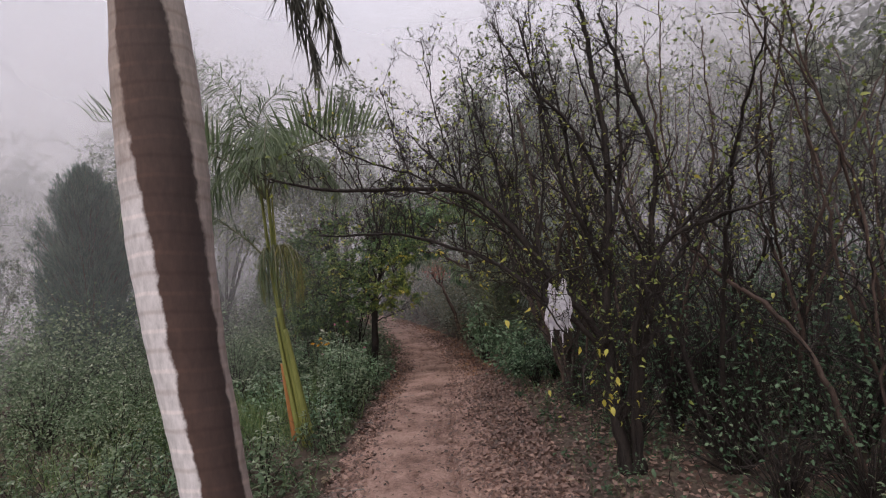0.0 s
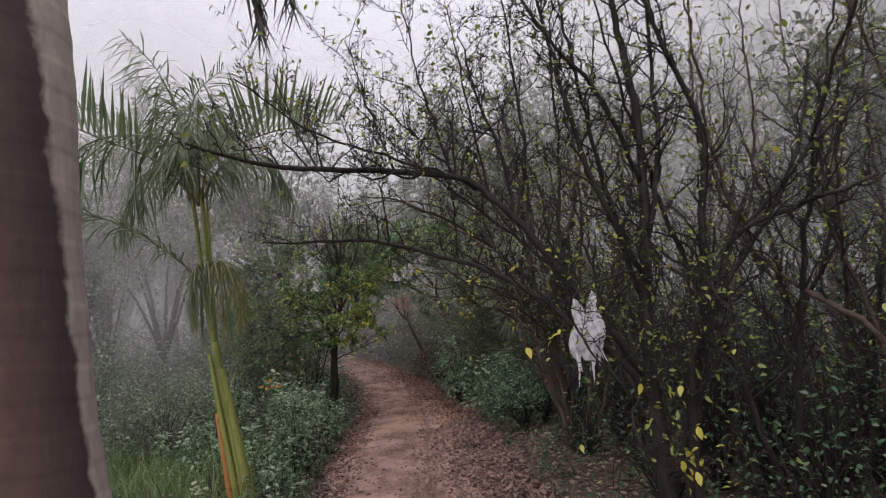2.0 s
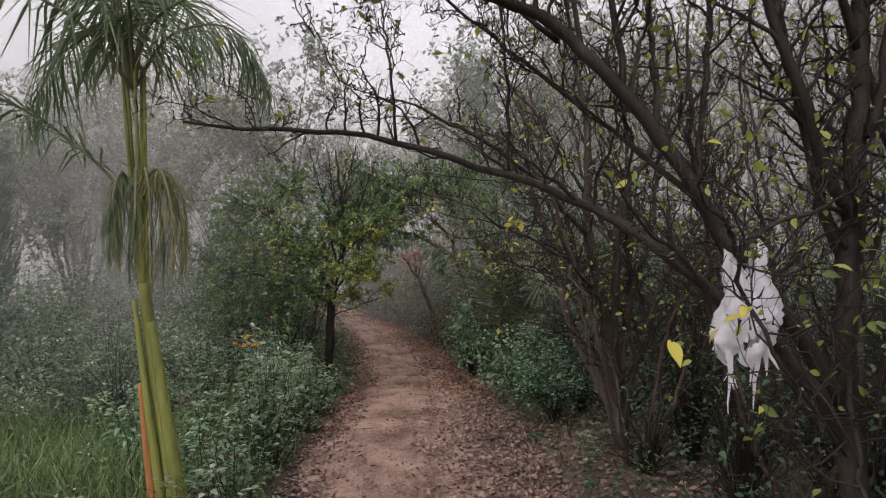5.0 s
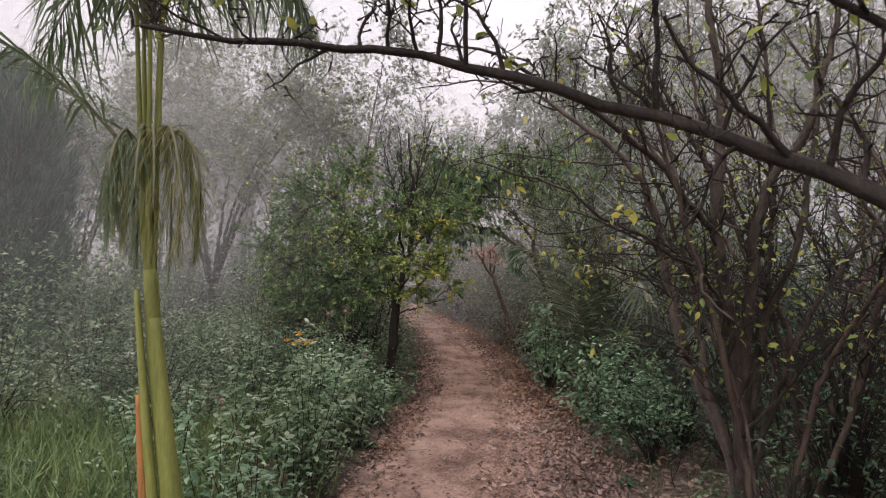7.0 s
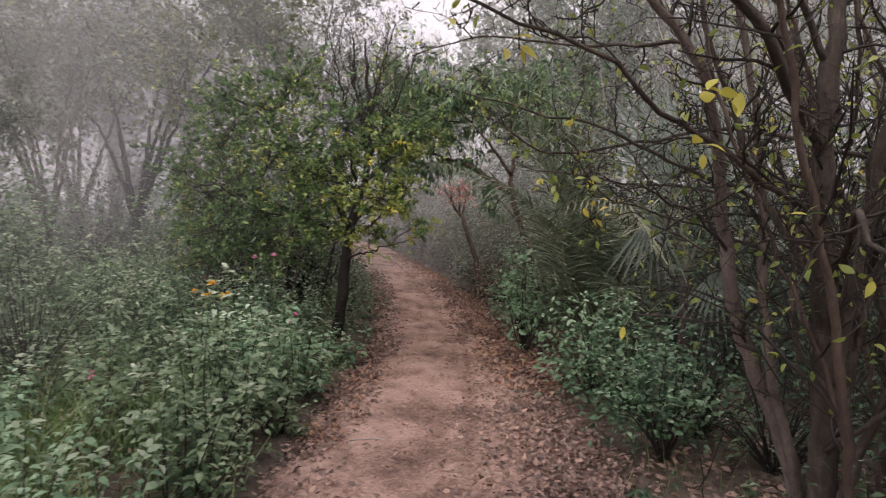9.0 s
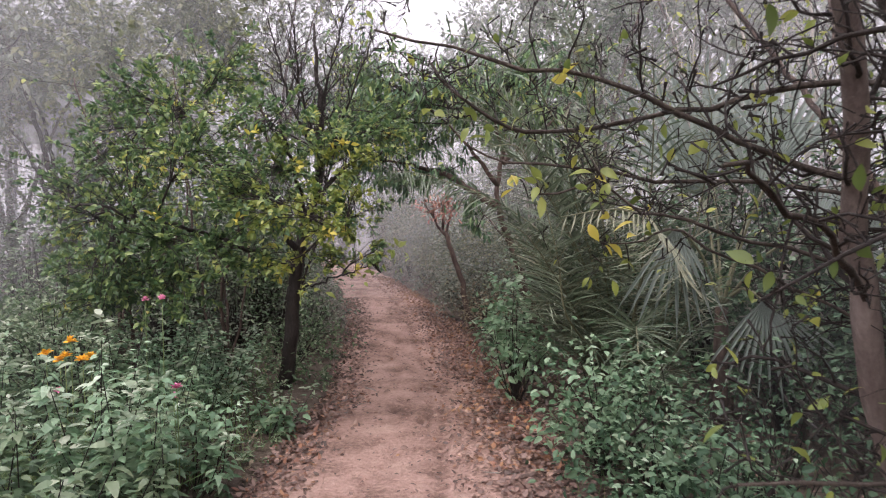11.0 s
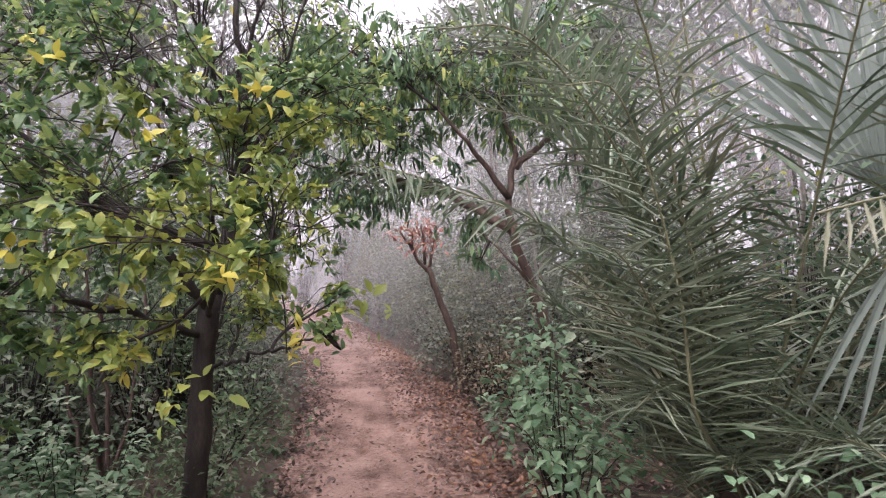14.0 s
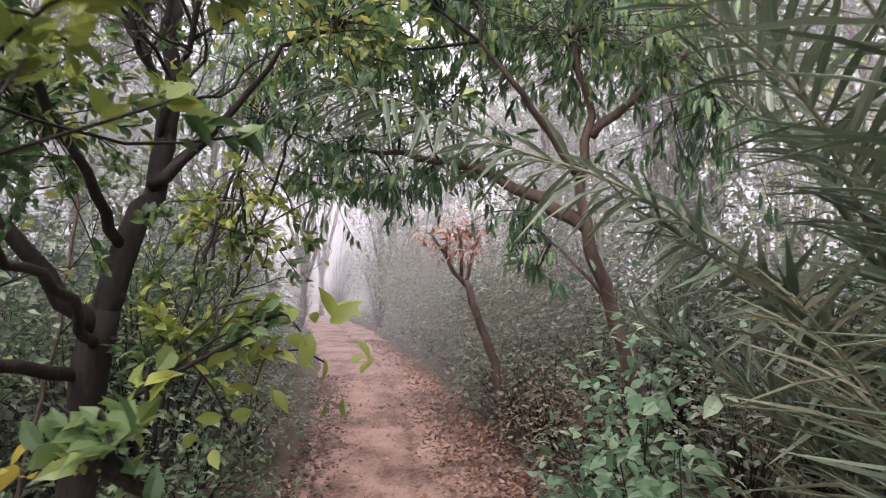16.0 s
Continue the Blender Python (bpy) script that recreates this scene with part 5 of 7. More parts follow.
def build_drooping_tree():
    limbs = [
        ([(1.35, 14.6, -0.05), (1.2, 14.45, 0.6), (1.0, 14.35, 1.2), (0.88, 14.3, 1.55), (0.73, 14.2, 1.92), (0.70, 14.2, 2.25), (0.76, 14.2, 2.6), (0.66, 14.15, 3.0), (0.7, 14.2, 3.4)], 0.075, 0.010),
        ([(0.72, 14.2, 1.98), (0.40, 14.4, 2.2), (0.06, 14.7, 2.42), (-0.45, 15.1, 2.6), (-0.9, 15.3, 2.66)], 0.045, 0.014),
        ([(0.70, 14.2, 2.25), (0.4, 14.0, 2.6), (0.1, 13.8, 2.9)], 0.03, 0.01),
        ([(0.76, 14.2, 2.5), (1.2, 14.3, 2.9), (1.6, 14.4, 3.3)], 0.03, 0.01),
        ([(0.9, 14.3, 1.5), (0.7, 14.3, 1.75), (0.5, 14.5, 1.95), (0.42, 14.6, 2.0)], 0.014, 0.005),
    ]
    cl = [((-0.2, 15.2, 2.40), (0.22, 0.25, 0.12)), ((-0.6, 15.3, 2.35), (0.25, 0.25, 0.13)), ((-1.0, 15.35, 2.4), (0.22, 0.25, 0.14)), ((-1.25, 15.4, 2.5), (0.16, 0.2, 0.16)), ((0.1, 14.9, 2.45), (0.2, 0.2, 0.12)),
          ((-0.8, 15.2, 2.75), (0.3, 0.3, 0.14)), ((0.42, 14.6, 1.95), (0.14, 0.14, 0.12)), ((0.48, 14.55, 1.75), (0.12, 0.12, 0.12)), ((0.36, 14.5, 2.1), (0.14, 0.14, 0.10)), ((-0.7, 14.2, 3.0), (0.35, 0.35, 0.2)), ((-1.2, 14.6, 3.2), (0.35, 0.35, 0.25)), ((-0.9, 13.7, 3.5), (0.35, 0.35, 0.25)), ((-1.5, 14.9, 2.9), (0.3, 0.3, 0.2)),
          ((0.6, 14.2, 3.1), (0.4, 0.35, 0.25)), ((1.2, 14.3, 3.1), (0.4, 0.35, 0.25)), ((-0.2, 14.6, 2.95), (0.35, 0.3, 0.2)), ((0.0, 14.2, 3.3), (0.4, 0.35, 0.2)), ((1.6, 14.5, 2.7), (0.35, 0.3, 0.3)), ((-0.3, 13.7, 3.3), (0.4, 0.35, 0.18)), ((0.8, 13.5, 3.35), (0.4, 0.35, 0.2)), ((0.2, 14.6, 3.5), (0.5, 0.4, 0.25)), ((0.9, 14.8, 3.6), (0.5, 0.4, 0.25)), ((-0.6, 14.6, 3.5), (0.45, 0.4, 0.25))]
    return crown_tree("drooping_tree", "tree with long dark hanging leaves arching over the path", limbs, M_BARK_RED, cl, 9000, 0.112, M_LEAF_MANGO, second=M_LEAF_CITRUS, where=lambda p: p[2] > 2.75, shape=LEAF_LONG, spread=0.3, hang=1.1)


def far_tree(x, y, h, w, label, n=2600, size=0.13, mat=None, trunk=True, group="misty trees in the background"):
    limbs = []
    base = np.array([x, y, -0.05])
    fork = base + [rng.normal(0, 0.1), rng.normal(0, 0.1), h * 0.22]
    limbs.append(([base, base * 0.5 + fork * 0.5 + rng.normal(0, 0.03, 3), fork], 0.009 * h + 0.025, 0.008 * h + 0.015))
    cl = []
    for k in range(7):
        a = k * 0.9 + rng.uniform(-0.3, 0.3)
        q = rng.uniform(0.35, 0.9)
        tip = base + [w * q * math.cos(a), w * q * math.sin(a), h * rng.uniform(0.55, 0.98)]
        limbs.append(([fork, fork * 0.55 + tip * 0.45 + [0, 0, 0.08 * h], tip], 0.006 * h + 0.01, 0.006))
        for j in range(3):
            cl.append((tip + rng.normal(0, 0.16, 3) * [w, w, h * 0.45], (w * 0.22, w * 0.22, h * 0.075)))
    # unless given, the leaf colour is the one with haze painted in
    return crown_tree("tree", label, limbs, M_BARK_DARK if mat is M_LEAF_OLIVE else M_BARK_RED, cl, n, size, mat or M_LEAF_HAZE, spread=0.5, shape=LEAF_SMALL, group=group, twiggy=0.28)


def build_cypress(x, y, h, w):
    """Feathery plumes that rise from the trunk, of uneven length."""
    ob = thing("cypress", "dark blue-green cypress standing in the mist", "tree")
    s = Soup()
    tube(s, [(x, y, -0.05), (x, y, h * 0.5), (x + 0.05, y, h * 0.93)], [0.09, 0.05, 0.01], 7)
    part("trunk", s, M_BARK_RED, ob)
    s, lm = Soup(), Soup()
    for k in range(230):
        f = (k + rng.random()) / 230
        a = rng.uniform(0, 2 * math.pi)
        out = w * np.interp(f, [0, 0.2, 0.5, 0.85, 1.0], [0.85, 1.0, 0.85, 0.45, 0.1]) * rng.uniform(0.55, 1.12)
        root = np.array([x, y, 0.2 + 0.8 * f * h])
        tip = root + [out * math.cos(a), out * math.sin(a), 0.5 + 0.8 * out * rng.uniform(0.5, 1.3)]
        line = smooth_line([root, root * 0.45 + tip * 0.55 + [0, 0, -0.12 * out], tip], 0.1)
        tube(lm, line, np.linspace(0.018, 0.004, len(line)), 4, cap=False)
        n = int(110 + 200 * out)
        q = rng.random(n) ** 0.6
        c = np.stack([np.interp(q, np.linspace(0, 1, len(line)), line[:, i]) for i in range(3)], 1)
        c = c + rng.normal(0, 0.16, (n, 3)) * (1.2 - q)[:, None]
        way = (tip - root) / np.linalg.norm(tip - root) + [0, 0, 0.5] + rng.normal(0, 0.4, (n, 3))
        scatter(s, c, way, rng.uniform(0.08, 0.19, n), (BLADE[0] * [1, 1.3, 1], BLADE[1]), rng.uniform(0, 6, n))
    tagged(part("limbwork", lm, M_BARK_RED, ob), kind="stuff")
    tagged(part("foliage", s, M_CYPRESS, ob, smooth=False), kind="stuff")


# ---------- palms ----------


def frond(parent, pts, leaflet, n, mat, name="frond", width=1.0, droop=0.3, vee=0.5, first=0.18, label="", sag=0.0, rough=0.08, ahead=(0.45, 1.1), each=False):
    """A feather leaf: a midrib with a row of folded leaflets on both sides."""
    line = smooth_line(pts, 0.06)
    s = Soup()
    tube(s, line, np.linspace(0.013, 0.003, len(line)), 6)
    fr = part(name, s, M_RACHIS, parent, label)
    lf = Soup()
    f = np.linspace(first, 0.99, n)
    idx = f * (len(line) - 1)
    i = np.clip(idx.astype(int), 0, len(line) - 2)
    t = (idx - i)[:, None]
    p = line[i] * (1 - t) + line[i + 1] * t
    d = line[i + 1] - line[i]
    d /= np.linalg.norm(d, axis=1, keepdims=True)
    side = np.cross(d, [0, 0, 1.0])
    side /= np.linalg.norm(side, axis=1, keepdims=True) + 1e-9
    up = np.cross(side, d)
    ln = leaflet * np.interp(f, [0, 0.25, 0.6, 0.9, 1], [0.55, 0.9, 1.0, 0.65, 0.45]) * rng.uniform(0.88, 1.08, n)
    for sg in (-1, 1):
        w = side * sg * rng.uniform(0.8, 1.0, n)[:, None] + d * np.interp(f, [0, 1], ahead)[:, None] + up * (vee + rng.normal(0, 0.12 + rough, n))[:, None] + np.array([0, 0, -sag]) + rng.normal(0, rough, (n, 3))
        tv = STRIP[0] * [1, width, width]
        if each:
            shapes = []
            for dr in np.linspace(droop * 0.6, droop * 1.3, 4):
                one = Soup()
                scatter(one, np.zeros((1, 3)), np.array([[1.0, 0, 0]]), 1.0, (tv, STRIP[1]), droop=np.array([dr]))
                shapes.append(one.mesh("leaflet", mat, False))
            rot = turn_to(w, rng.normal(0, 0.25, n))
            for q in range(n):
                leaflet_ob = new("leaflet", shapes[int(rng.integers(4))])
                m = np.eye(4)
                m[:3, :3] = rot[q] * ln[q]
                m[:3, 3] = p[q]
                leaflet_ob.matrix_world = Matrix(m.tolist())
                leaflet_ob.parent = fr
        else:
            scatter(lf, p, w, ln, (tv, STRIP[1]), rng.normal(0, 0.25, n), droop=rng.uniform(droop * 0.6, droop * 1.3, n))
    if not each:
        tagged(part("leaf_fringe", lf, mat, fr, smooth=False), kind="stuff")
    return fr


def fan_leaf(parent, stalk, way, up, radius, mat, blades=26, arc=200, droop=0.25, label=""):
    """A fan leaf: pleated blades joined near the hub, free and bending at their ends."""
    st = smooth_line(stalk, 0.1)
    s = Soup()
    tube(s, st, np.linspace(0.014, 0.009, len(st)), 6)
    lf = part("fan_leaf", s, M_RACHIS, parent, label)
    hub = st[-1]
    x = np.array(way, dtype=float)
    x /= np.linalg.norm(x)
    z = np.array(up, dtype=float)
    z -= x * z.dot(x)
    z /= np.linalg.norm(z)
    y = np.cross(z, x)
    for k in range(blades):
        sp = Soup()
        a = radians(-arc / 2 + arc * (k + 0.5) / blades)
        wd = radians(arc / blades) * 0.52
        ln = radius * (0.78 + 0.22 * math.cos(a * 0.8)) * rng.uniform(0.92, 1.05)
        rows = []
        for q in (0.03, 0.3, 0.52, 0.75, 0.9, 1.0):
            half = wd * (q if q < 0.35 else 0.35 - 0.28 * (q - 0.35) if q < 0.76 else 0.235 * (1 - q) / 0.24 + 0.005) * ln
            c = x * math.cos(a) + y * math.sin(a)
            tng = -x * math.sin(a) + y * math.cos(a)
            sagging = -z * 0.05 * q - np.array([0, 0, 1.0]) * droop * (q ** 2.4) * (1 + 0.5 * rng.random())
            mid = hub + ln * (c * q + sagging)
            rows.append([mid - tng * half + z * 0.012, mid - z * 0.012 * min(1, 3 * q), mid + tng * half + z * 0.012])
        v = np.array(rows).reshape(-1, 3)
        q4 = []
        for r in range(5):
            for c in range(2):
                b = r * 3 + c
                q4.append([b, b + 1, b + 4, b + 3])
        sp.add(v, [np.array(q4)])
        part("blade", sp, mat, lf, smooth=False)
    return lf


def build_big_palm():
    palm = thing("palm_tree", "tall palm with a ringed grey trunk and a dark wet streak", "palm tree")
    c = [(-1.21, 3.5, -0.06), (-1.24, 3.5, 0.2), (-1.304, 3.5, 0.64), (-1.358, 3.5, 1.07), (-1.406, 3.5, 1.39), (-1.438, 3.5, 1.71), (-1.465, 3.5, 2.03), (-1.476, 3.5, 2.39), (-1.486, 3.5, 2.75), (-1.502, 3.5, 3.12), (-1.518, 3.5, 3.49), (-1.62, 3.48, 5.0), (-1.70, 3.46, 6.6)]
    line = smooth_line(c, 0.05)
    rad = np.interp(line[:, 2], [-0.05, 0.12, 0.64, 1.07, 1.39, 1.71, 2.03, 2.39, 2.75, 3.12, 3.49, 5.0, 6.6], [0.23, 0.20, 0.178, 0.190, 0.200, 0.214, 0.226, 0.238, 0.240, 0.226, 0.200, 0.16, 0.14])
    rad = rad * (1 + 0.008 * np.sin(line[:, 2] * 37) + 0.006 * np.sin(line[:, 2] * 13))
    s = Soup()
    sides = 40
    tube(s, line, rad, sides)
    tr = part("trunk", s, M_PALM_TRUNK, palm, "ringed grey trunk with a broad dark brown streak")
    co = s.v[0]
    k = len(line)
    mid = np.repeat(line, sides, axis=0)
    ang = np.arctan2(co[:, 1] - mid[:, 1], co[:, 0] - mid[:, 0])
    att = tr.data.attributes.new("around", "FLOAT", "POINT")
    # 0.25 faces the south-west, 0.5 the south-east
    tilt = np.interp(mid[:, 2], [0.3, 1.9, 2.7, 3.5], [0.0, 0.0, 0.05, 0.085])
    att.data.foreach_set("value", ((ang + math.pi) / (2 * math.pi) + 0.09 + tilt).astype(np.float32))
    top = np.array(c[-1])
    ends = [(-0.62, 5.1, 3.75), (-0.85, 5.3, 3.7), (0.9, 4.4, 4.6), (-3.8, 4.6, 4.6), (-3.6, 2.2, 4.5), (0.4, 1.8, 4.7), (-1.6, 0.4, 4.6)]
    for e in ends:
        e = np.array(e)
        m = top * 0.5 + e * 0.5 + [0, 0, 0.85]
        # the two fronds hanging northward get the leaf colour with shade painted in
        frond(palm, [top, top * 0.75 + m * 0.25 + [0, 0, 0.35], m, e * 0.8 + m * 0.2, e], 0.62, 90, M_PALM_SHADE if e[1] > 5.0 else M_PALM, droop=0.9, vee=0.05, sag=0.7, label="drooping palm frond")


def build_young_palm():
    palm = thing("palm_tree", "young palm with a slim green stem and arching fronds", "palm tree")
    c = smooth_line([(-1.60, 6.84, -0.05), (-1.65, 6.84, 0.39), (-1.72, 6.84, 0.85), (-1.77, 6.84, 1.2), (-1.81, 6.84, 1.6)], 0.06)
    s = Soup()
    tube(s, c, np.interp(c[:, 2], [0, 0.6, 1.0, 1.6], [0.06, 0.046, 0.04, 0.036]), 14)
    part("trunk", s, M_YPALM, palm, "yellow-green ringed stem")
    for dx, top, mat in ((0.07, 1.36, M_YPALM), (-0.10, 0.98, M_SHEATH), (-0.05, 1.5, M_YPALM)):
        b = np.array([-1.63 + dx, 6.80, 0.12])
        e = np.array([-1.62 - 0.13 * top + dx * 0.7, 6.79, top])
        s = Soup()
        q = smooth_line([b, b * 0.5 + e * 0.5 + [0.0, -0.01, 0], e], 0.06)
        tube(s, q, np.linspace(0.05 if dx > 0 else 0.034, 0.026 if dx > 0 else 0.014, len(q)), 10)
        part("leaf_sheath", s, mat, palm, "rusty dry leaf sheath" if mat is M_SHEATH else "green leaf sheath")
    crown = np.array([-1.85, 6.84, 1.95])
    s = Soup()
    for k in range(5):
        a = k * 1.3
        q = smooth_line([(-1.80, 6.84, 1.45), (-1.83 + 0.03 * math.cos(a), 6.84 + 0.03 * math.sin(a), 1.9), (-1.87 + 0.07 * math.cos(a), 6.84 + 0.07 * math.sin(a), 3.0)], 0.08)
        tube(s, q, np.linspace(0.022, 0.009, len(q)), 7)
    part("crownshaft", s, M_YPALM, palm)
    mids = [((-2.0, 6.7, 3.0), (-2.6, 6.5, 3.05), (-3.2, 6.3, 2.45), 0.6), ((-1.75, 6.5, 2.95), (-1.55, 5.9, 3.1), (-1.45, 5.35, 2.65), 0.55),
            ((-1.9, 7.1, 3.1), (-1.9, 7.7, 3.5), (-1.8, 8.3, 3.3), 0.6), ((-2.05, 6.9, 2.9), (-2.45, 7.1, 2.85), (-2.8, 7.2, 2.3), 0.5), ((-1.65, 6.9, 2.85), (-1.3, 7.05, 2.95), (-1.05, 7.1, 2.55), 0.5), ((-1.95, 6.75, 3.2), (-2.1, 6.6, 3.7), (-2.3, 6.4, 3.95), 0.5)]
    for m1, m2, e, ll in mids:
        m1, m2, e = (np.array(q) + [0, 0, 0.38] for q in (m1, m2, e))
        frond(palm, [(-1.87, 6.84, 2.85), m1, m2, e], ll, 52, M_PALM, droop=0.8, vee=0.2, sag=0.6, width=0.62, label="arching green frond", rough=0.16)
    frond(palm, [(-1.87, 6.84, 2.85), (-1.68, 6.65, 3.2), (-1.2, 6.45, 3.34), (-0.75, 6.4, 3.38), (-0.42, 6.35, 3.36)], 0.66, 34, M_PALM, droop=0.10, vee=1.7, width=1.05, label="stiff frond with upright leaflets", rough=0.10, ahead=(0.0, 0.9), each=True)
    frond(palm, [(-1.87, 6.84, 2.85), (-2.1, 6.6, 3.2), (-2.5, 6.4, 3.4), (-2.95, 6.1, 3.6), (-3.3, 5.95, 3.65)], 0.6, 34, M_PALM, droop=0.10, vee=1.5, width=1.0, label="stiff frond with upright leaflets", rough=0.10, ahead=(0.1, 1.2), each=True)
    frond(palm, [(-1.86, 6.82, 2.1), (-2.1, 6.75, 2.4), (-2.45, 6.65, 2.68), (-2.8, 6.5, 2.8), (-3.2, 6.4, 2.7)], 0.45, 40, M_PALM, droop=0.5, vee=0.3, sag=0.3, width=0.8, label="arching green frond", rough=0.12)
    frond(palm, [(-1.87, 6.84, 2.85), (-1.95, 6.8, 3.4), (-1.8, 6.7, 3.85), (-1.5, 6.6, 4.05)], 0.55, 46, M_PALM, droop=0.6, vee=0.3, sag=0.4, width=0.65, label="arching green frond", rough=0.16)
    # withered skirt below the crown
    for k in range(5):
        a = rng.uniform(0.6 * math.pi, 1.5 * math.pi)
        far = rng.uniform(0.12, 0.34)
        e = np.array([-1.86 + far * math.cos(a), 6.80 + far * 0.7 * math.sin(a), rng.uniform(1.55, 1.85)])
        frond(palm, [(-1.84, 6.82, 2.12), (-1.85 + far * 0.6 * math.cos(a), 6.82 + far * 0.5 * math.sin(a), 2.28), (e + [0, 0, 0.3]), e], 0.24, 40, M_PALM_OLD if k % 2 else M_PALM, droop=0.5, vee=0.0, sag=0.9, width=0.45, label="limp yellowing frond", rough=0.4)
    for a, far, low in ((-0.95, 0.34, 1.62), (-0.7, 0.42, 1.66), (-0.35, 0.36, 1.72), (-1.2, 0.3, 1.7), (-0.1, 0.28, 1.64), (-0.6, 0.26, 1.56)):
        e = np.array([-1.84 + far * math.cos(a), 6.82 + far * math.sin(a), low])
        frond(palm, [(-1.84, 6.82, 2.12), (-1.84 + far * 0.6 * math.cos(a), 6.82 + far * 0.6 * math.sin(a), 2.3), e + [0, 0, 0.34], e], 0.24, 46, M_PALM_OLD if far > 0.33 else M_PALM, droop=0.5, vee=0.0, sag=0.9, width=0.45, label="limp yellowing frond", rough=0.4)
    palm.location = (0.0, 0.16, 0)


def build_date_palm():
    palm = thing("date_palm", "stemless date palm of stiff grey-green feather fronds", "palm tree")
    base = np.array([1.75, 12.5, 0.05])
    s = Soup()
    tube(s, [base - [0, 0, 0.1], base + [0, 0, 0.25], base + [0, 0, 0.5]], [0.2, 0.19, 0.10], 12)
    part("stump", s, M_BARK_RED, palm)
    fr = [
        [(1.3, 12.3, 0.9), (0.95, 12.1, 1.35), (0.68, 11.95, 1.6)],
        [(1.4, 12.5, 1.3), (1.0, 12.4, 2.1), (0.6, 12.2, 2.6), (0.2, 12.0, 2.8)],
        [(1.4, 12.6, 1.0), (1.0, 12.75, 1.6), (0.62, 12.9, 1.9)],
        [(1.6, 12.7, 1.2), (1.3, 12.9, 2.0), (0.9, 13.1, 2.6)],
        [(1.35, 12.2, 0.6), (1.1, 12.0, 0.85), (0.95, 11.8, 0.9)],
        [(1.5, 12.2, 1.5), (1.25, 12.0, 2.2), (1.0, 11.75, 2.6)],
        [(1.45, 12.2, 1.2), (1.2, 12.0, 1.9), (0.9, 11.6, 2.6), (0.5, 11.2, 2.95), (0.1, 10.9, 2.95)],
        [(1.8, 12.2, 1.2), (1.75, 11.8, 2.0), (1.6, 11.3, 2.6), (1.45, 10.9, 2.9)],
        [(1.5, 12.6, 1.2), (1.2, 12.7, 2.0), (0.8, 12.8, 2.8), (0.3, 12.8, 3.3)],
        [(1.55, 12.3, 1.4), (1.4, 12.2, 2.3), (1.2, 12.0, 3.1), (0.9, 11.7, 3.6)],
        [(1.9, 12.3, 1.2), (2.1, 12.0, 2.1), (2.3, 11.6, 2.8), (2.5, 11.2, 3.1)],
        [(1.5, 12.3, 0.6), (1.25, 12.05, 0.95), (1.0, 11.8, 1.1), (0.8, 11.6, 1.05)],
        [(1.7, 12.1, 0.6), (1.6, 11.6, 0.9), (1.45, 11.1, 1.0), (1.35, 10.7, 0.85)],
        [(1.4, 12.6, 0.8), (1.0, 12.8, 1.25), (0.75, 12.95, 1.45), (0.62, 13.0, 1.5)],
        [(2.1, 12.4, 1.0), (2.5, 12.2, 1.7), (2.9, 12.0, 2.1)],
        [(1.8, 12.8, 1.3), (1.7, 13.2, 2.2), (1.5, 13.7, 2.9)],
        [(1.45, 12.35, 1.0), (1.1, 12.25, 1.5), (0.7, 12.2, 1.85), (0.45, 12.15, 2.0)],
        [(1.6, 12.3, 0.5), (1.4, 11.95, 0.75), (1.2, 11.6, 0.8)],
        [(1.4, 12.5, 0.5), (1.15, 12.4, 0.8), (0.98, 12.3, 0.85)], [(1.5, 12.7, 0.7), (1.3, 12.9, 1.1), (1.1, 13.1, 1.25)], [(1.45, 12.4, 0.8), (1.2, 12.3, 1.2), (0.95, 12.25, 1.35)], [(1.7, 12.0, 1.0), (1.7, 11.5, 1.6), (1.75, 11.1, 1.8)],
    ]
    fr += [[(1.9, 12.0, 0.5), (1.75, 11.6, 0.9), (1.5, 11.3, 1.1), (1.25, 11.15, 1.05)], [(2.0, 12.0, 0.6), (2.0, 11.5, 1.1), (1.9, 11.1, 1.35)], [(1.8, 11.9, 0.4), (1.7, 11.5, 0.55), (1.55, 11.2, 0.55)], [(2.1, 12.2, 1.1), (2.15, 11.8, 1.9), (2.1, 11.5, 2.5), (1.95, 11.3, 2.9)]]
    for k, p in enumerate(fr):
        if k % 6 == 4:
            continue
        frond(palm, [base + [0, 0, 0.2]] + p, rng.uniform(0.40, 0.52), 44 if p[-1][2] > 1.5 else 56, M_PALM_STRAW if k % 5 == 0 else M_PALM_GREY, droop=0.14, vee=0.28, width=1.2 if p[-1][2] > 1.5 else 0.7, first=0.22, label="stiff grey-green frond", rough=0.24, ahead=(0.2, 0.8))
    frond(palm, [base + [0, 0, 0.2], (1.42, 12.0, 0.62), (1.06, 11.6, 1.03), (0.97, 11.5, 1.46), (0.85, 11.4, 1.85), (0.73, 11.3, 2.12), (0.60, 11.2, 2.27), (0.42, 11.1, 2.24)], 0.40, 50, M_PALM_GREY, droop=0.1, vee=0.15, width=1.15, first=0.3, label="broad arching grey-green frond", rough=0.07, ahead=(0.1, 0.7), each=True)
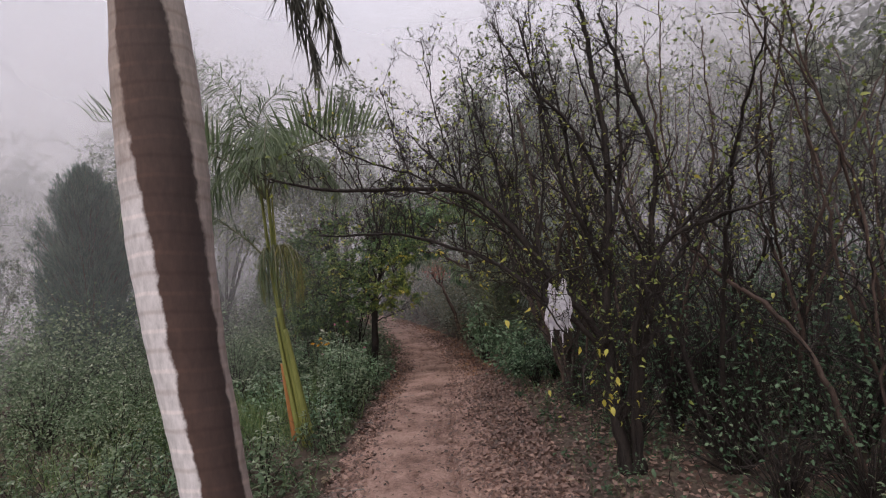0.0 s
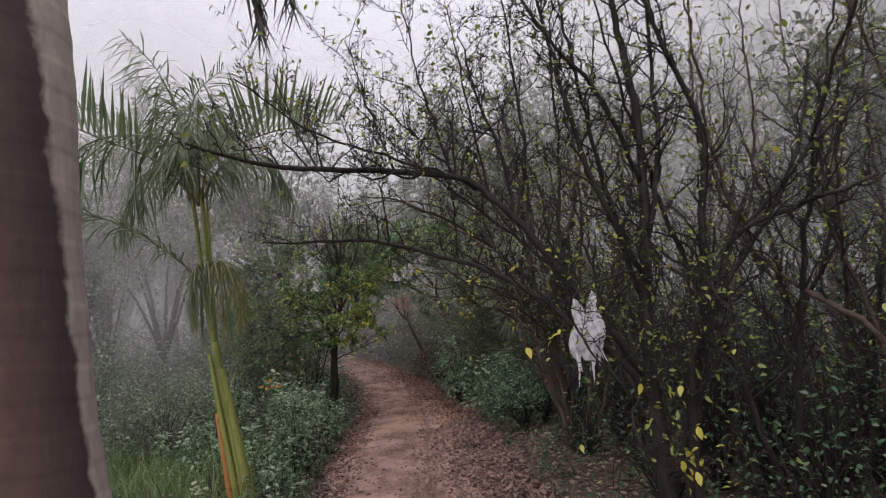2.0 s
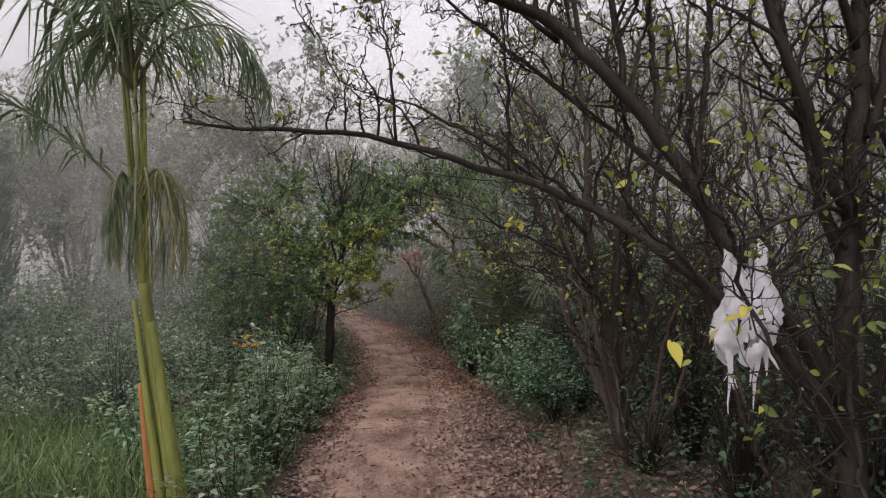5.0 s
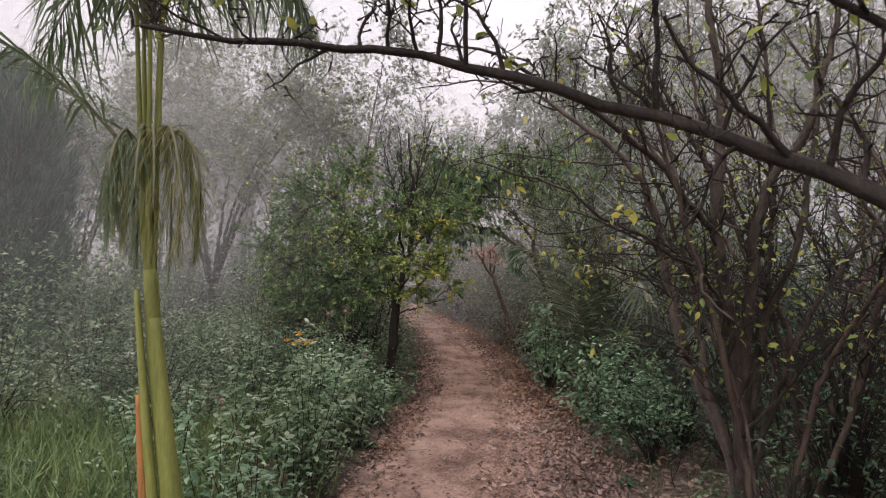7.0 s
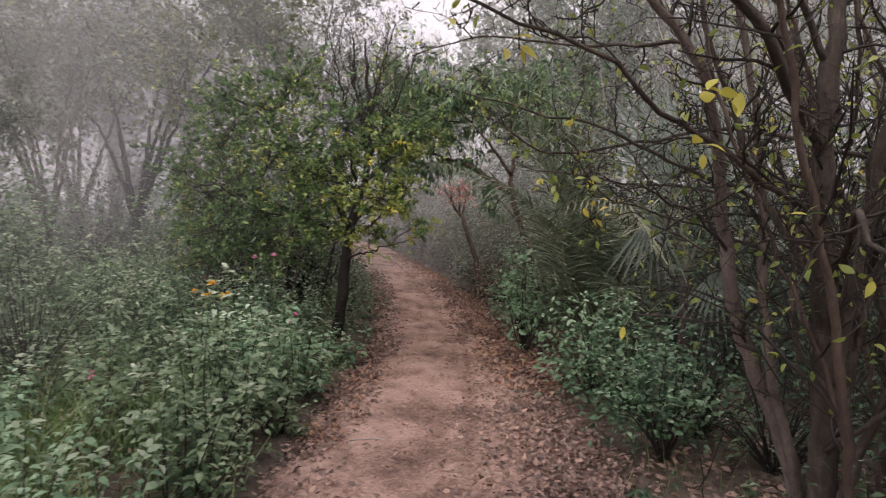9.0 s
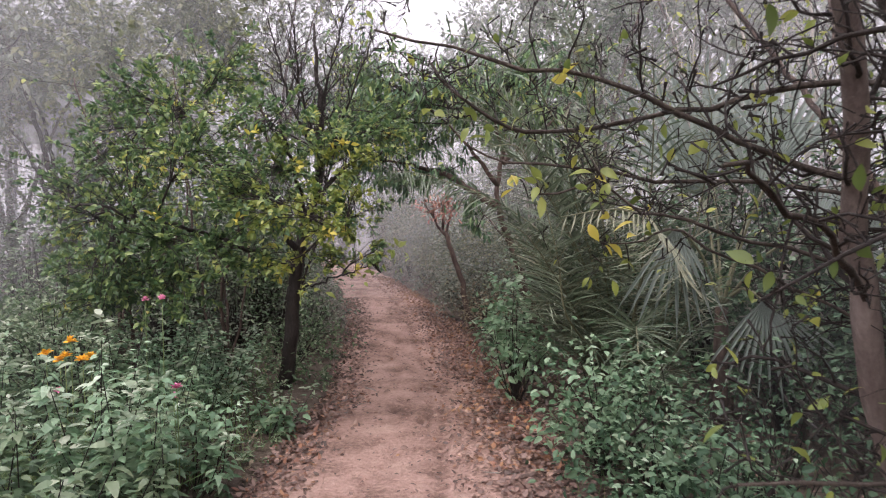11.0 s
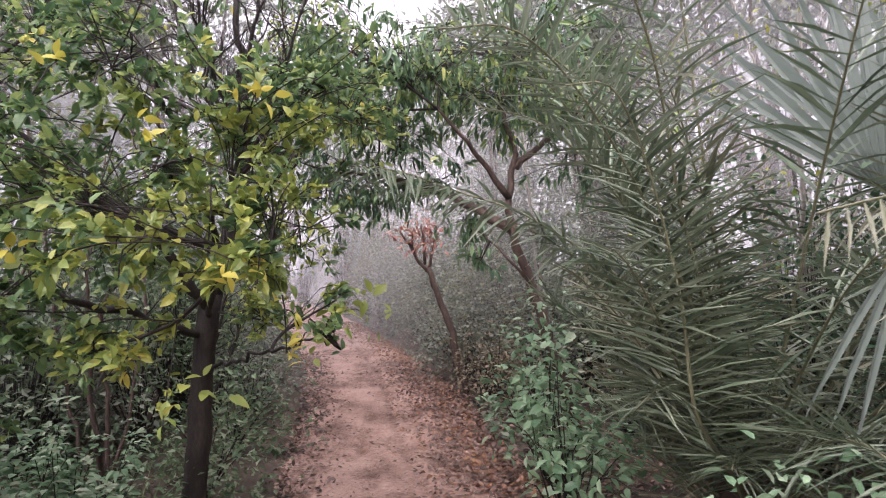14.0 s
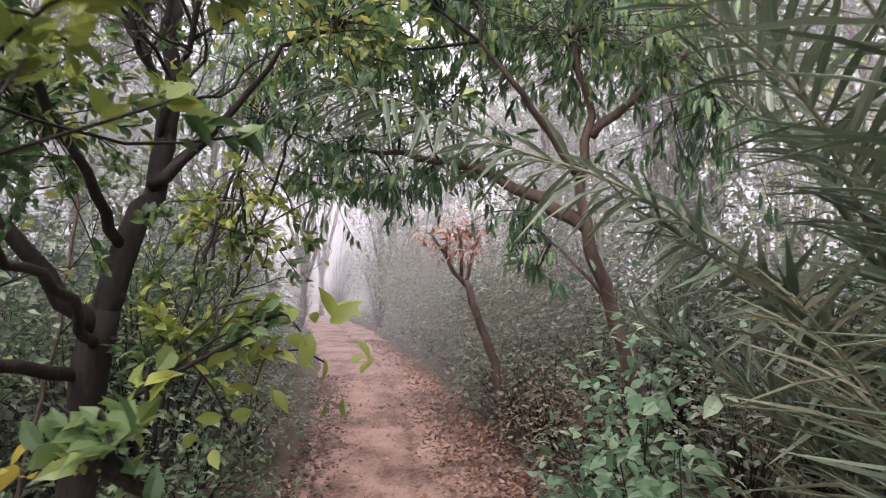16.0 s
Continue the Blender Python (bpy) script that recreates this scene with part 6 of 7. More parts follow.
    for p in ([(1.4, 12.2, 1.2), (1.05, 11.9, 1.8), (0.65, 11.6, 2.3), (0.3, 11.3, 2.5), (0.0, 11.15, 2.45)], [(1.5, 12.3, 1.4), (1.1, 12.2, 2.2), (0.6, 12.1, 2.7), (0.15, 12.0, 2.75)], [(1.3, 12.1, 0.9), (1.0, 11.7, 1.3), (0.75, 11.4, 1.6), (0.6, 11.2, 1.7)], [(1.35, 12.3, 1.3), (1.0, 12.3, 2.0), (0.6, 12.3, 2.4), (0.25, 12.3, 2.5)]):
        frond(palm, [base + [0, 0, 0.2]] + p, 0.48, 46, M_PALM_GREY, droop=0.15, vee=0.12, width=1.1, first=0.3, label="long grey-green frond reaching to the path", rough=0.1, ahead=(0.15, 0.8))
    frond(palm, [base + [0.1, 0, 0.2], (1.9, 11.5, 1.2), (1.47, 10.8, 1.70), (1.23, 10.6, 1.79), (1.05, 10.5, 1.79), (0.79, 10.4, 1.74)], 0.30, 34, M_PALM_STRAW, droop=0.2, vee=-0.3, width=1.2, first=0.45, label="bowed old frond with straw-coloured midrib", sag=0.7, rough=0.08, each=True)
    frond(palm, [base + [0, 0, 0.2], (1.5, 12.5, 1.1), (1.1, 12.7, 1.6), (0.6, 12.9, 1.98), (0.18, 12.95, 2.14), (-0.15, 12.7, 2.22), (-0.42, 12.35, 2.2)], 0.46, 62, M_PALM_GREY, droop=0.25, vee=0.05, width=1.15, first=0.35, label="long frond bowed over the path", sag=0.35, rough=0.1, ahead=(0.2, 0.9), each=True)
    # spiny shaded stalks at the foot
    s = Soup()
    for k in range(60):
        a = rng.uniform(0, 2 * math.pi)
        e = base + np.array([math.cos(a) * rng.uniform(0.4, 1.0), math.sin(a) * rng.uniform(0.4, 1.0), rng.uniform(0.3, 1.3)])
        if abs(e[0] - path_middle(e[1])) < path_half(e[1]) * 0.85:
            continue
        q = smooth_line([base, base * 0.5 + e * 0.5 + [0, 0, 0.12], e], 0.15)
        tube(s, q, np.linspace(0.009, 0.003, len(q)), 4, cap=False)
    tagged(part("stalkwork", s, M_RACHIS, palm), kind="stuff")


def build_fan_palm():
    palm = thing("fan_palm", "fan palm with broad pleated grey-green leaves", "palm tree")
    base = np.array([2.3, 11.7, 0.0])
    s = Soup()
    tube(s, [base - [0, 0, 0.06], base + [0, 0, 0.5], base + [0.0, 0, 1.1]], [0.075, 0.06, 0.05], 12)
    part("stump", s, M_BARK_RED, palm, "brown fibrous stump")
    crown = base + [0, 0, 1.1]
    leaves = [((1.82, 11.4, 1.72), (-0.15, -0.3, -1.0), (-0.3, -0.9, 0.2), 0.72, 0.10), ((2.22, 12.0, 1.98), (-0.38, 0.0, 1.0), (-0.4, -0.9, 0.1), 1.35, 0.02), ((2.75, 12.1, 2.0), (-0.05, 0.0, 1.0), (-0.3, -0.9, 0.1), 1.35, 0.03),
              ((2.42, 11.3, 1.2), (0.1, -0.35, -1.0), (-0.2, -0.9, 0.3), 0.66, 0.12), ((2.6, 11.0, 1.7), (0.8, -0.4, 0.4), (0, -0.7, 0.6), 0.8, 0.25), ((2.5, 11.3, 2.2), (0.3, 0.1, 1.0), (-0.3, -0.9, 0.1), 0.85, 0.1),
              ((2.5, 12.4, 2.2), (-0.25, 0.1, 1.0), (-0.5, -0.8, 0.2), 1.1, 0.06)]
    arcs = (72, 78, 90, 110, 150, 110, 100)
    for (hub, way, up, r, dr), arc in zip(leaves, arcs):
        hub = np.array(hub)
        fan_leaf(palm, [crown, crown * 0.5 + hub * 0.5 + [0, 0, 0.12], hub], way, up, r, M_FAN, max(10, arc // 7), arc, dr, "pleated fan leaf")


def build_far_palm():
    palm = thing("palm_tree", "distant fan palm crown in the mist", "palm tree")
    top = np.array([-10.6, 24.0, 8.0])
    s = Soup()
    tube(s, [(-10.3, 24, -0.05), (-10.5, 24, 4.0), top], [0.2, 0.17, 0.14], 10)
    part("trunk", s, M_BARK_GREY, palm)
    for k in range(13):
        a = k * 2.4
        e = rng.uniform(-0.5, 0.9)
        d = np.array([math.cos(a) * math.cos(e), math.sin(a) * math.cos(e), math.sin(e)])
        fan_leaf(palm, [top, top + d * 0.5 + [0, 0, 0.1], top + d * 0.9], d, np.cross(d, [math.sin(a), -math.cos(a), 0]), 1.6, M_PALM, 20, 190, 0.35, "fan leaf")

# ---------- undergrowth ----------


def build_undergrowth(name, label, n, xs, ys, h, size, mat, shape=LEAF_SMALL, tips=None, gaps=0.0):
    """Low weeds without number: short stems with whorls of leaves, in uneven hummocks with gaps."""
    s, s2 = Soup(), Soup()
    per = 14
    m = n // per
    x = rng.uniform(xs[0], xs[1], m)
    y = rng.uniform(ys[0], ys[1], m)
    off = np.abs(x - path_middle(y)) - path_half(y)
    hump = np.clip(0.5 + 0.75 * lumps(x * 1.7 + 3, y * 1.5) + 0.35 * lumps(x * 4.1, y * 3.7 + 2), 0, 1.3)
    ends = np.clip(np.minimum(np.minimum(x - xs[0], xs[1] - x + 9 * (xs[1] > -1.1) * (xs[1] < 0)), np.minimum(y - ys[0], ys[1] - y)) / 1.8, 0, 1)
    keep = (off > 0.02) & (rng.random(m) < np.clip(hump + 0.45 - gaps, 0.06, 1) * ends)
    x, y, off, hump = x[keep], y[keep], off[keep], hump[keep]
    m = len(x)
    hh = h * (0.3 + 0.95 * hump) * np.clip(off / 0.6 + 0.25, 0.2, 1.0) * rng.uniform(0.5, 1.3, m)
    t = np.tile(np.linspace(0.2, 1.0, per), (m, 1)) + rng.normal(0, 0.05, (m, per))
    lean = rng.normal(0, 0.25, (m, 1, 2)) * hh[:, None, None]
    p = np.empty((m, per, 3))
    p[..., :2] = np.stack([x, y], 1)[:, None] + lean * t[..., None] + rng.normal(0, 0.02, (m, per, 2))
    p[..., 2] = ground_height(x, y)[:, None] + 0.02 + hh[:, None] * t
    own = np.repeat(rng.uniform(0.55, 1.25, m), per) * np.tile(np.linspace(1.15, 0.7, per), m)
    p = p.reshape(-1, 3)
    k = len(p)
    w = any_way(k, 0.25, 0.12)
    ln = size * own * rng.uniform(0.7, 1.15, k)
    sp, dr = rng.normal(0, 0.4, k), rng.uniform(0.1, 0.6, k)
    top = (np.tile(np.arange(per), m) > per - 4) & np.repeat(rng.random(m) < 0.3, per) if tips else np.zeros(k, bool)
    scatter(s, p[~top], w[~top], ln[~top], shape, sp[~top], droop=dr[~top])
    tagged(part(name, s, mat, smooth=False), label, "undergrowth", kind="stuff")
    if tips:
        scatter(s2, p[top], w[top], ln[top] * 1.1, shape, sp[top], droop=dr[top])
        tagged(part(name, s2, tips, smooth=False), "pale dusty leaf tips of the low weeds", "undergrowth", kind="stuff")


def tall_weed(label, x, y, w, h, stems, size, mat, tips, group, name="weed", category="weed"):
    """Upright stalks from one root with whorls of drooping leaves, each ending in a pale rosette."""
    ob = thing(name, label, category, group)
    base = np.array([x, y, float(ground_height(x, y)) - 0.02])
    st, lv, tp = Soup(), Soup(), Soup()
    for k in range(stems):
        a, q = rng.uniform(0, 2 * math.pi), rng.random() ** 0.6
        tall = h * rng.uniform(0.45, 1.08) * (1 - 0.3 * q)
        foot = base + np.array([w * q * math.cos(a), w * q * math.sin(a), 0]) * 0.45
        top = foot + np.array([w * q * math.cos(a) * 0.7 + rng.normal(0, 0.05), w * q * math.sin(a) * 0.7 + rng.normal(0, 0.05), tall])
        line = smooth_line([foot, foot * 0.5 + top * 0.5 + rng.normal(0, 0.035, 3), top], 0.1)
        if not clear_of_walk(line).all() or abs(top[0] - path_middle(top[1])) < path_half(top[1]) * 0.75:
            continue
        tube(st, line, np.linspace(0.005, 0.0018, len(line)), 4, cap=False)
        n = int(tall / 0.052)
        f = np.linspace(0.22, 1.0, n)
        c = np.stack([np.interp(f, np.linspace(0, 1, len(line)), line[:, i]) for i in range(3)], 1)
        own = size * rng.uniform(0.7, 1.2)
        for leaves in range(4):
            ang = rng.uniform(0, 2 * math.pi) + leaves * 1.57 + np.arange(n) * 0.8
            wy = np.stack([np.cos(ang), np.sin(ang), rng.normal(0.2, 0.25, n)], 1)
            out = rng.uniform(0.0, 0.05, n)[:, None] * wy
            ln = own * np.interp(f, [0.2, 0.5, 1], [0.8, 1.15, 0.6]) * rng.uniform(0.6, 1.2, n)
            scatter(lv, c + out, wy, ln, LEAF_MID, rng.normal(0, 0.3, n), droop=rng.uniform(0.1, 0.6, n))
        if rng.random() < 0.42:
            g = 9
            ang = rng.uniform(0, 2 * math.pi, g)
            wy = np.stack([np.cos(ang), np.sin(ang), rng.uniform(0.1, 0.7, g)], 1)
            scatter(tp, np.tile(top, (g, 1)) + wy * 0.012 + rng.normal(0, 0.018, (g, 3)), wy, own * rng.uniform(0.5, 0.95, g), LEAF_MID, rng.normal(0, 0.3, g), droop=rng.uniform(0, 0.4, g))
    tagged(part("branchwork", st, M_TWIG, ob), kind="stuff")
    tagged(part("foliage", lv, mat, ob, smooth=False), kind="stuff")
    if tp.n:
        tagged(part("young_foliage", tp, tips, ob, "pale dusty young leaves at the tips", smooth=False), kind="stuff")
    return ob


def dead_stalks(n, xs, ys, h, label):
    """Dry leafless stalks standing among the weeds."""
    s = Soup()
    for k in range(n):
        x, y = rng.uniform(*xs), rng.uniform(*ys)
        if abs(x - path_middle(y)) < path_half(y) + 0.1:
            continue
        q = wander((x, y, float(ground_height(x, y)) - 0.02), (rng.normal(0, 0.35), rng.normal(0, 0.35), 1), h * rng.uniform(0.4, 1.2), 0.14, 0.05, 6)
        if not clear_of_walk(q).all():
            continue
        tube(s, q, np.linspace(0.0045, 0.0016, len(q)), 3, cap=False)
        for j in range(2, 6):
            tube(s, wander(q[j], rng.normal(0, 1, 3) + [0, 0, 0.7], h * rng.uniform(0.1, 0.28), 0.2, 0.1, 3), 0.0015, 3, cap=False)
    tagged(part("dead_stalks", s, M_TWIG, smooth=False), label, "undergrowth", kind="stuff")


def build_grass(n, xs, ys, h, label):
    s = Soup()
    x, y = rng.uniform(xs[0], xs[1], n), rng.uniform(ys[0], ys[1], n)
    keep = (np.abs(x - path_middle(y)) - path_half(y) > 0.05) & (lumps(x * 0.9 + 1, y * 1.1) > -0.25)
    x, y = x[keep], y[keep]
    k = len(x)
    w = np.stack([rng.normal(0, 0.35, k), rng.normal(0, 0.35, k), np.ones(k)], 1)
    scatter(s, np.stack([x, y, ground_height(x, y) - 0.01], 1), w, rng.uniform(h * 0.4, h * 1.2, k), (BLADE[0] * [1, 0.42, 1], BLADE[1]), rng.uniform(0, 6, k), droop=rng.uniform(0, 0.6, k))
    tagged(part("grass", s, M_GRASS, smooth=False), label, "grass", kind="stuff")


def flower(x, y, z, r, mat, label, name="flower"):
    """A round flower head of many petals on a thin stalk."""
    ob = thing(name, label, "flower", "flowers in the weeds")
    s = Soup()
    g = float(ground_height(x, y)) - 0.02
    q = smooth_line([(x + rng.normal(0, 0.03), y + rng.normal(0, 0.03), g), (x + 0.02, y, (g + z) / 2), (x, y, z)], 0.1)
    tube(s, q, 0.003, 4)
    part("stalk", s, M_GRASS, ob)
    s = Soup()
    n = 26
    a = rng.uniform(0, 2 * math.pi, n)
    e = rng.uniform(0.0, 1.3, n)
    w = np.stack([np.cos(a) * np.cos(e), np.sin(a) * np.cos(e) - 0.25, np.sin(e)], 1)
    scatter(s, np.tile([x, y, z], (n, 1)), w, r * rng.uniform(0.8, 1.1, n), LEAF_OVATE, rng.normal(0, 0.3, n))
    part("flower_head", s, mat, ob)


def mist_bank(pts, height, density, label, soft=0.06):
    """A wall of mist standing far off, along a curve on the ground."""
    c = smooth_line([(*p, 0) for p in pts], 0.6)
    s = Soup()
    zs = np.array([-0.3, 0.1, 0.5, 1.0, 1.8, 3.0, 0.45 * height, 0.7 * height, height])
    v = np.array([[[p[0], p[1], z] for z in zs] for p in c])
    s.add(v.reshape(-1, 3), [grid_faces(len(c), len(zs))])
    ob = tagged(part("backdrop", s, mist_mat("mist", density)), label, "mist", kind="structure")
    f = np.linspace(0, 1, len(c))
    thick = np.clip(np.minimum(f, 1 - f) / soft, 0, 1)[:, None] * np.array([0, 0.15, 0.4, 0.65, 0.9, 1.0, 1.0, 0.6, 0.0])[None]
    ob.data.attributes.new("thick", "FLOAT", "POINT").data.foreach_set("value", thick.ravel().astype(np.float32))


def build_red_plant():
    ob = thing("withered_sapling", "half-dead sapling with a crown of withered reddish leaves", "tree")
    trunk = [(0.54, 16.9, -0.02), (0.38, 16.9, 0.75), (0.24, 16.92, 1.22), (0.06, 16.95, 1.70)]
    arms = (trunk, 0.055, 0.036), ([(0.06, 16.95, 1.66), (-0.12, 16.95, 1.9), (-0.30, 16.9, 2.18)], 0.028, 0.012), ([(0.06, 16.95, 1.66), (0.13, 16.98, 1.92), (0.2, 17.0, 2.15)], 0.024, 0.01), ([(0.02, 16.95, 1.74), (0.0, 16.95, 2.0), (-0.03, 16.95, 2.25)], 0.022, 0.01), ([(-0.1, 16.95, 1.88), (-0.13, 16.9, 2.05), (-0.12, 16.88, 2.2)], 0.014, 0.006)
    for k, (p, a, b) in enumerate(arms):
        s = Soup()
        tube(s, limb_line(p), np.linspace(a, b, len(limb_line(p))), 8)
        part("trunk" if k == 0 else "limb", s, M_BARK_RED, ob)
    s = Soup()
    for c in ((-0.3, 16.9, 2.15), (0.2, 17.0, 2.1), (-0.02, 16.95, 2.22), (-0.14, 16.9, 2.05), (0.05, 16.95, 2.0), (-0.1, 16.9, 2.2), (0.08, 16.95, 2.18)):
        n = 34
        p = np.array(c) + rng.normal(0, 0.09, (n, 3))
        scatter(s, p, any_way(n) + [0, 0, -0.3], rng.uniform(0.06, 0.12, n), LEAF_LONG, rng.normal(0, 0.6, n))
    tagged(part("foliage", s, M_REDLEAF, ob, "withered red-brown leaves", smooth=False), kind="stuff")


# ---------- putting it together ----------
build_ground()
build_path()
build_big_palm()
build_young_palm()
build_bag_tree()
build_bag()
build_leaning_tree()
build_citrus()
build_drooping_tree()
build_date_palm()
build_fan_palm()
build_red_plant()
for k, (x, y, w, h) in enumerate(((1.35, 15.9, 0.5, 1.1), (1.5, 17.0, 0.6, 1.6), (-2.4, 16.2, 0.6, 1.4), (1.9, 14.9, 0.5, 1.4), (-2.6, 14.8, 0.6, 1.7), (0.75, 16.6, 0.4, 0.8))):
    shrub("thin twiggy bush with dull olive leaves beside the narrowing path", x, y, w, w, h, 650, 0.055, M_LEAF_BROWN if k % 2 else M_LEAF_HAZE, "thin bushes at the far path", clumps=40, shape=LEAF_SMALL)
build_cypress(-6.95, 12.3, 4.9, 1.0)
build_far_palm()

# weedy bed along the path's open side
for k, (x, y, w, h, n) in enumerate(((-1.75, 5.6, 0.4, 0.65, 12), (-1.5, 7.6, 0.38, 0.8, 13), (-1.45, 8.5, 0.42, 1.0, 18), (-1.55, 9.2, 0.45, 1.15, 20), (-1.62, 10.1, 0.4, 1.1, 18), (-2.3, 9.4, 0.4, 0.72, 16), (-2.6, 10.5, 0.55, 1.15, 18), (-2.3, 8.3, 0.5, 0.8, 14), (-3.2, 9.4, 0.6, 0.85, 14), (-1.9, 10.8, 0.5, 1.15, 18), (-1.42, 10.6, 0.35, 0.85, 12), (-1.4, 6.7, 0.3, 0.55, 8), (-2.0, 11.6, 0.4, 0.9, 12), (-2.9, 11.1, 0.5, 1.1, 14), (-1.3, 9.75, 0.3, 0.8, 12), (-2.7, 9.9, 0.4, 0.8, 14), (-1.95, 12.1, 0.4, 0.85, 14), (-2.5, 12.6, 0.45, 1.0, 16), (-1.25, 11.7, 0.25, 0.5, 9), (-2.2, 13.0, 0.4, 0.9, 14), (-3.1, 12.3, 0.5, 1.1, 16))):
    tall_weed("tall leafy weed with pale dusty tips beside the path", x, y, w, h, n, 0.085 if y > 9 else 0.075, M_LEAF_PALE if k % 3 == 1 or y > 11 else M_LEAF_WEED, M_LEAF_DUSTY, "tall weeds beside the path")
for k, (x, y, h) in enumerate(((-2.0, 4.6, 0.6), (-2.9, 5.2, 0.65), (-2.5, 6.2, 0.6), (-3.6, 6.6, 0.75), (-4.2, 5.2, 0.75), (-4.4, 8.0, 0.8), (-1.8, 3.9, 0.5), (-5.4, 7.0, 0.9), (-3.8, 11.5, 1.0), (-5.0, 10.2, 0.9), (-2.2, 5.5, 0.65), (-3.3, 4.4, 0.65), (-4.8, 6.2, 0.8), (-2.7, 3.6, 0.55), (-3.9, 9.9, 0.95), (-1.65, 4.9, 0.5), (-5.8, 8.6, 0.95), (-4.6, 9.0, 0.9))):
    tall_weed("bushy weed with dusty grey-green leaves in the clearing", x, y, 0.5, h, 13, 0.065, M_LEAF_DARK if k % 4 == 2 else M_LEAF_WEED, M_LEAF_DUSTY, "bushy weeds of the clearing")
for x, y, w, h in ((-3.5, 10.3, 0.8, 1.7), (-4.5, 9.2, 0.8, 1.4), (-3.0, 11.7, 0.7, 2.0), (-5.2, 8.0, 0.8, 1.3), (-3.9, 7.4, 0.6, 1.0), (-6.4, 6.6, 0.8, 1.2)):
    shrub("bushy green weed standing high at the edge of the clearing", x, y, w, w, h, 2200, 0.052, M_LEAF_WEED, "high bushes of the clearing", clumps=44, shape=LEAF_SMALL, tone=M_LEAF_DUSTY)
# shrubs on the thicket side
shrub("dark green shrub with paler leaf tips beside the path", 1.36, 9.5, 0.36, 0.36, 0.85, 750, 0.062, M_LEAF_DARK, "shrubs beside the path", clumps=26, tone=M_LEAF_PALE, shape=LEAF_OVATE)
shrub("green shrub with pale leaf tips beside the path", 1.42, 10.5, 0.42, 0.42, 0.92, 1300, 0.062, M_LEAF_DARK, "shrubs beside the path", clumps=28, tone=M_LEAF_PALE, shape=LEAF_OVATE)
shrub("pale green shrub with broad leaves beside the path", 1.22, 11.0, 0.36, 0.3, 1.0, 700, 0.075, M_LEAF_PALE, "shrubs beside the path", clumps=20, shape=LEAF_OVATE)
shrub("pale green shrub with broad leaves under the palm", 0.82, 12.85, 0.40, 0.4, 1.3, 620, 0.095, M_LEAF_PALE, "shrubs beside the path", clumps=24, shape=LEAF_OVATE)
shrub("pale green shrub under the arching tree", 0.92, 13.8, 0.45, 0.4, 1.45, 900, 0.088, M_LEAF_PALE, "shrubs beside the path", clumps=18)
for x, y, w, h, n in ((1.7, 5.9, 0.5, 0.8, 300), (2.2, 4.9, 0.6, 0.9, 420), (2.8, 6.2, 0.7, 1.0, 500), (1.6, 7.6, 0.4, 0.7, 260), (2.4, 7.6, 0.6, 1.1, 500), (2.0, 9.3, 0.6, 0.9, 700), (2.6, 4.0, 0.55, 0.85, 420), (3.4, 5.2, 0.7, 1.1, 600), (3.3, 8.6, 0.8, 1.3, 700), (2.3, 5.6, 0.6, 1.4, 420), (2.9, 4.7, 0.6, 1.4, 500), (2.2, 4.2, 0.45, 1.0, 300), (3.4, 6.9, 0.7, 1.6, 600), (1.9, 6.8, 0.4, 1.2, 350), (2.6, 8.8, 0.6, 1.4, 600), (1.75, 9.9, 0.4, 0.9, 500), (3.9, 4.2, 0.7, 1.6, 700)):
    shrub("dark twiggy bush with few leaves under the bare trees", x, y, w, w, h, int(n * 0.7), 0.05, M_LEAF_DARK, "twiggy bushes of the thicket", clumps=56)
for x, y, w, h in ((4.2, 3.4, 0.9, 2.3), (4.6, 4.8, 0.9, 2.6), (4.2, 6.0, 0.8, 2.4), (4.8, 7.2, 0.9, 2.8), (4.2, 8.4, 0.8, 2.5), (4.9, 9.6, 0.9, 2.8), (3.8, 10.2, 0.8, 2.3), (5.6, 6.0, 1.0, 3.0), (5.4, 3.4, 1.0, 2.8), (3.2, 5.6, 0.7, 2.2), (3.4, 7.4, 0.7, 2.4), (2.9, 9.3, 0.6, 2.2), (3.4, 4.2, 0.7, 2.0), (2.2, 6.1, 0.5, 1.9), (2.6, 7.0, 0.6, 2.2), (2.15, 8.0, 0.45, 1.7), (2.5, 5.2, 0.5, 1.8), (2.7, 6.2, 0.6, 2.0)):
    shrub("tall dark thicket bush of tangled stems and dull leaves", x, y, w, w, h, 1700 if x > 3.6 else 420, 0.07 if x > 3.6 else 0.055, M_LEAF_DARK, "tall bushes of the thicket", clumps=76, shape=LEAF_SMALL)
for y in (15.6, 16.6, 17.7, 18.8, 20.0):
    x = float(path_middle(y) + path_half(y)) + 0.45
    shrub("thin brownish-green shrub beside the narrowing path", x, y, 0.45, 0.5, 1.0, 500, 0.07, M_LEAF_BROWN, "shrubs at the far path", clumps=18, shape=LEAF_SMALL)
for y in (13.6, 14.8, 16.2, 17.6, 19.2, 21.0):
    x = float(path_middle(y) - path_half(y)) - (0.5 if y < 17 else 0.85)
    # from 16 m on, leaves take the colour that holds the haze
    shrub("grey-green shrub beside the narrowing path", x, y, 0.5, 0.5, 1.0, 650, 0.065, M_LEAF_WEED if y < 16 else M_LEAF_HAZE, "shrubs at the far path", clumps=18, shape=LEAF_SMALL)

build_undergrowth("undergrowth", "low green weeds covering the clearing", 96000, (-9.5, -1.0), (0.0, 16), 0.30, 0.056, M_LEAF_WEED, tips=M_LEAF_DUSTY, gaps=0.15)
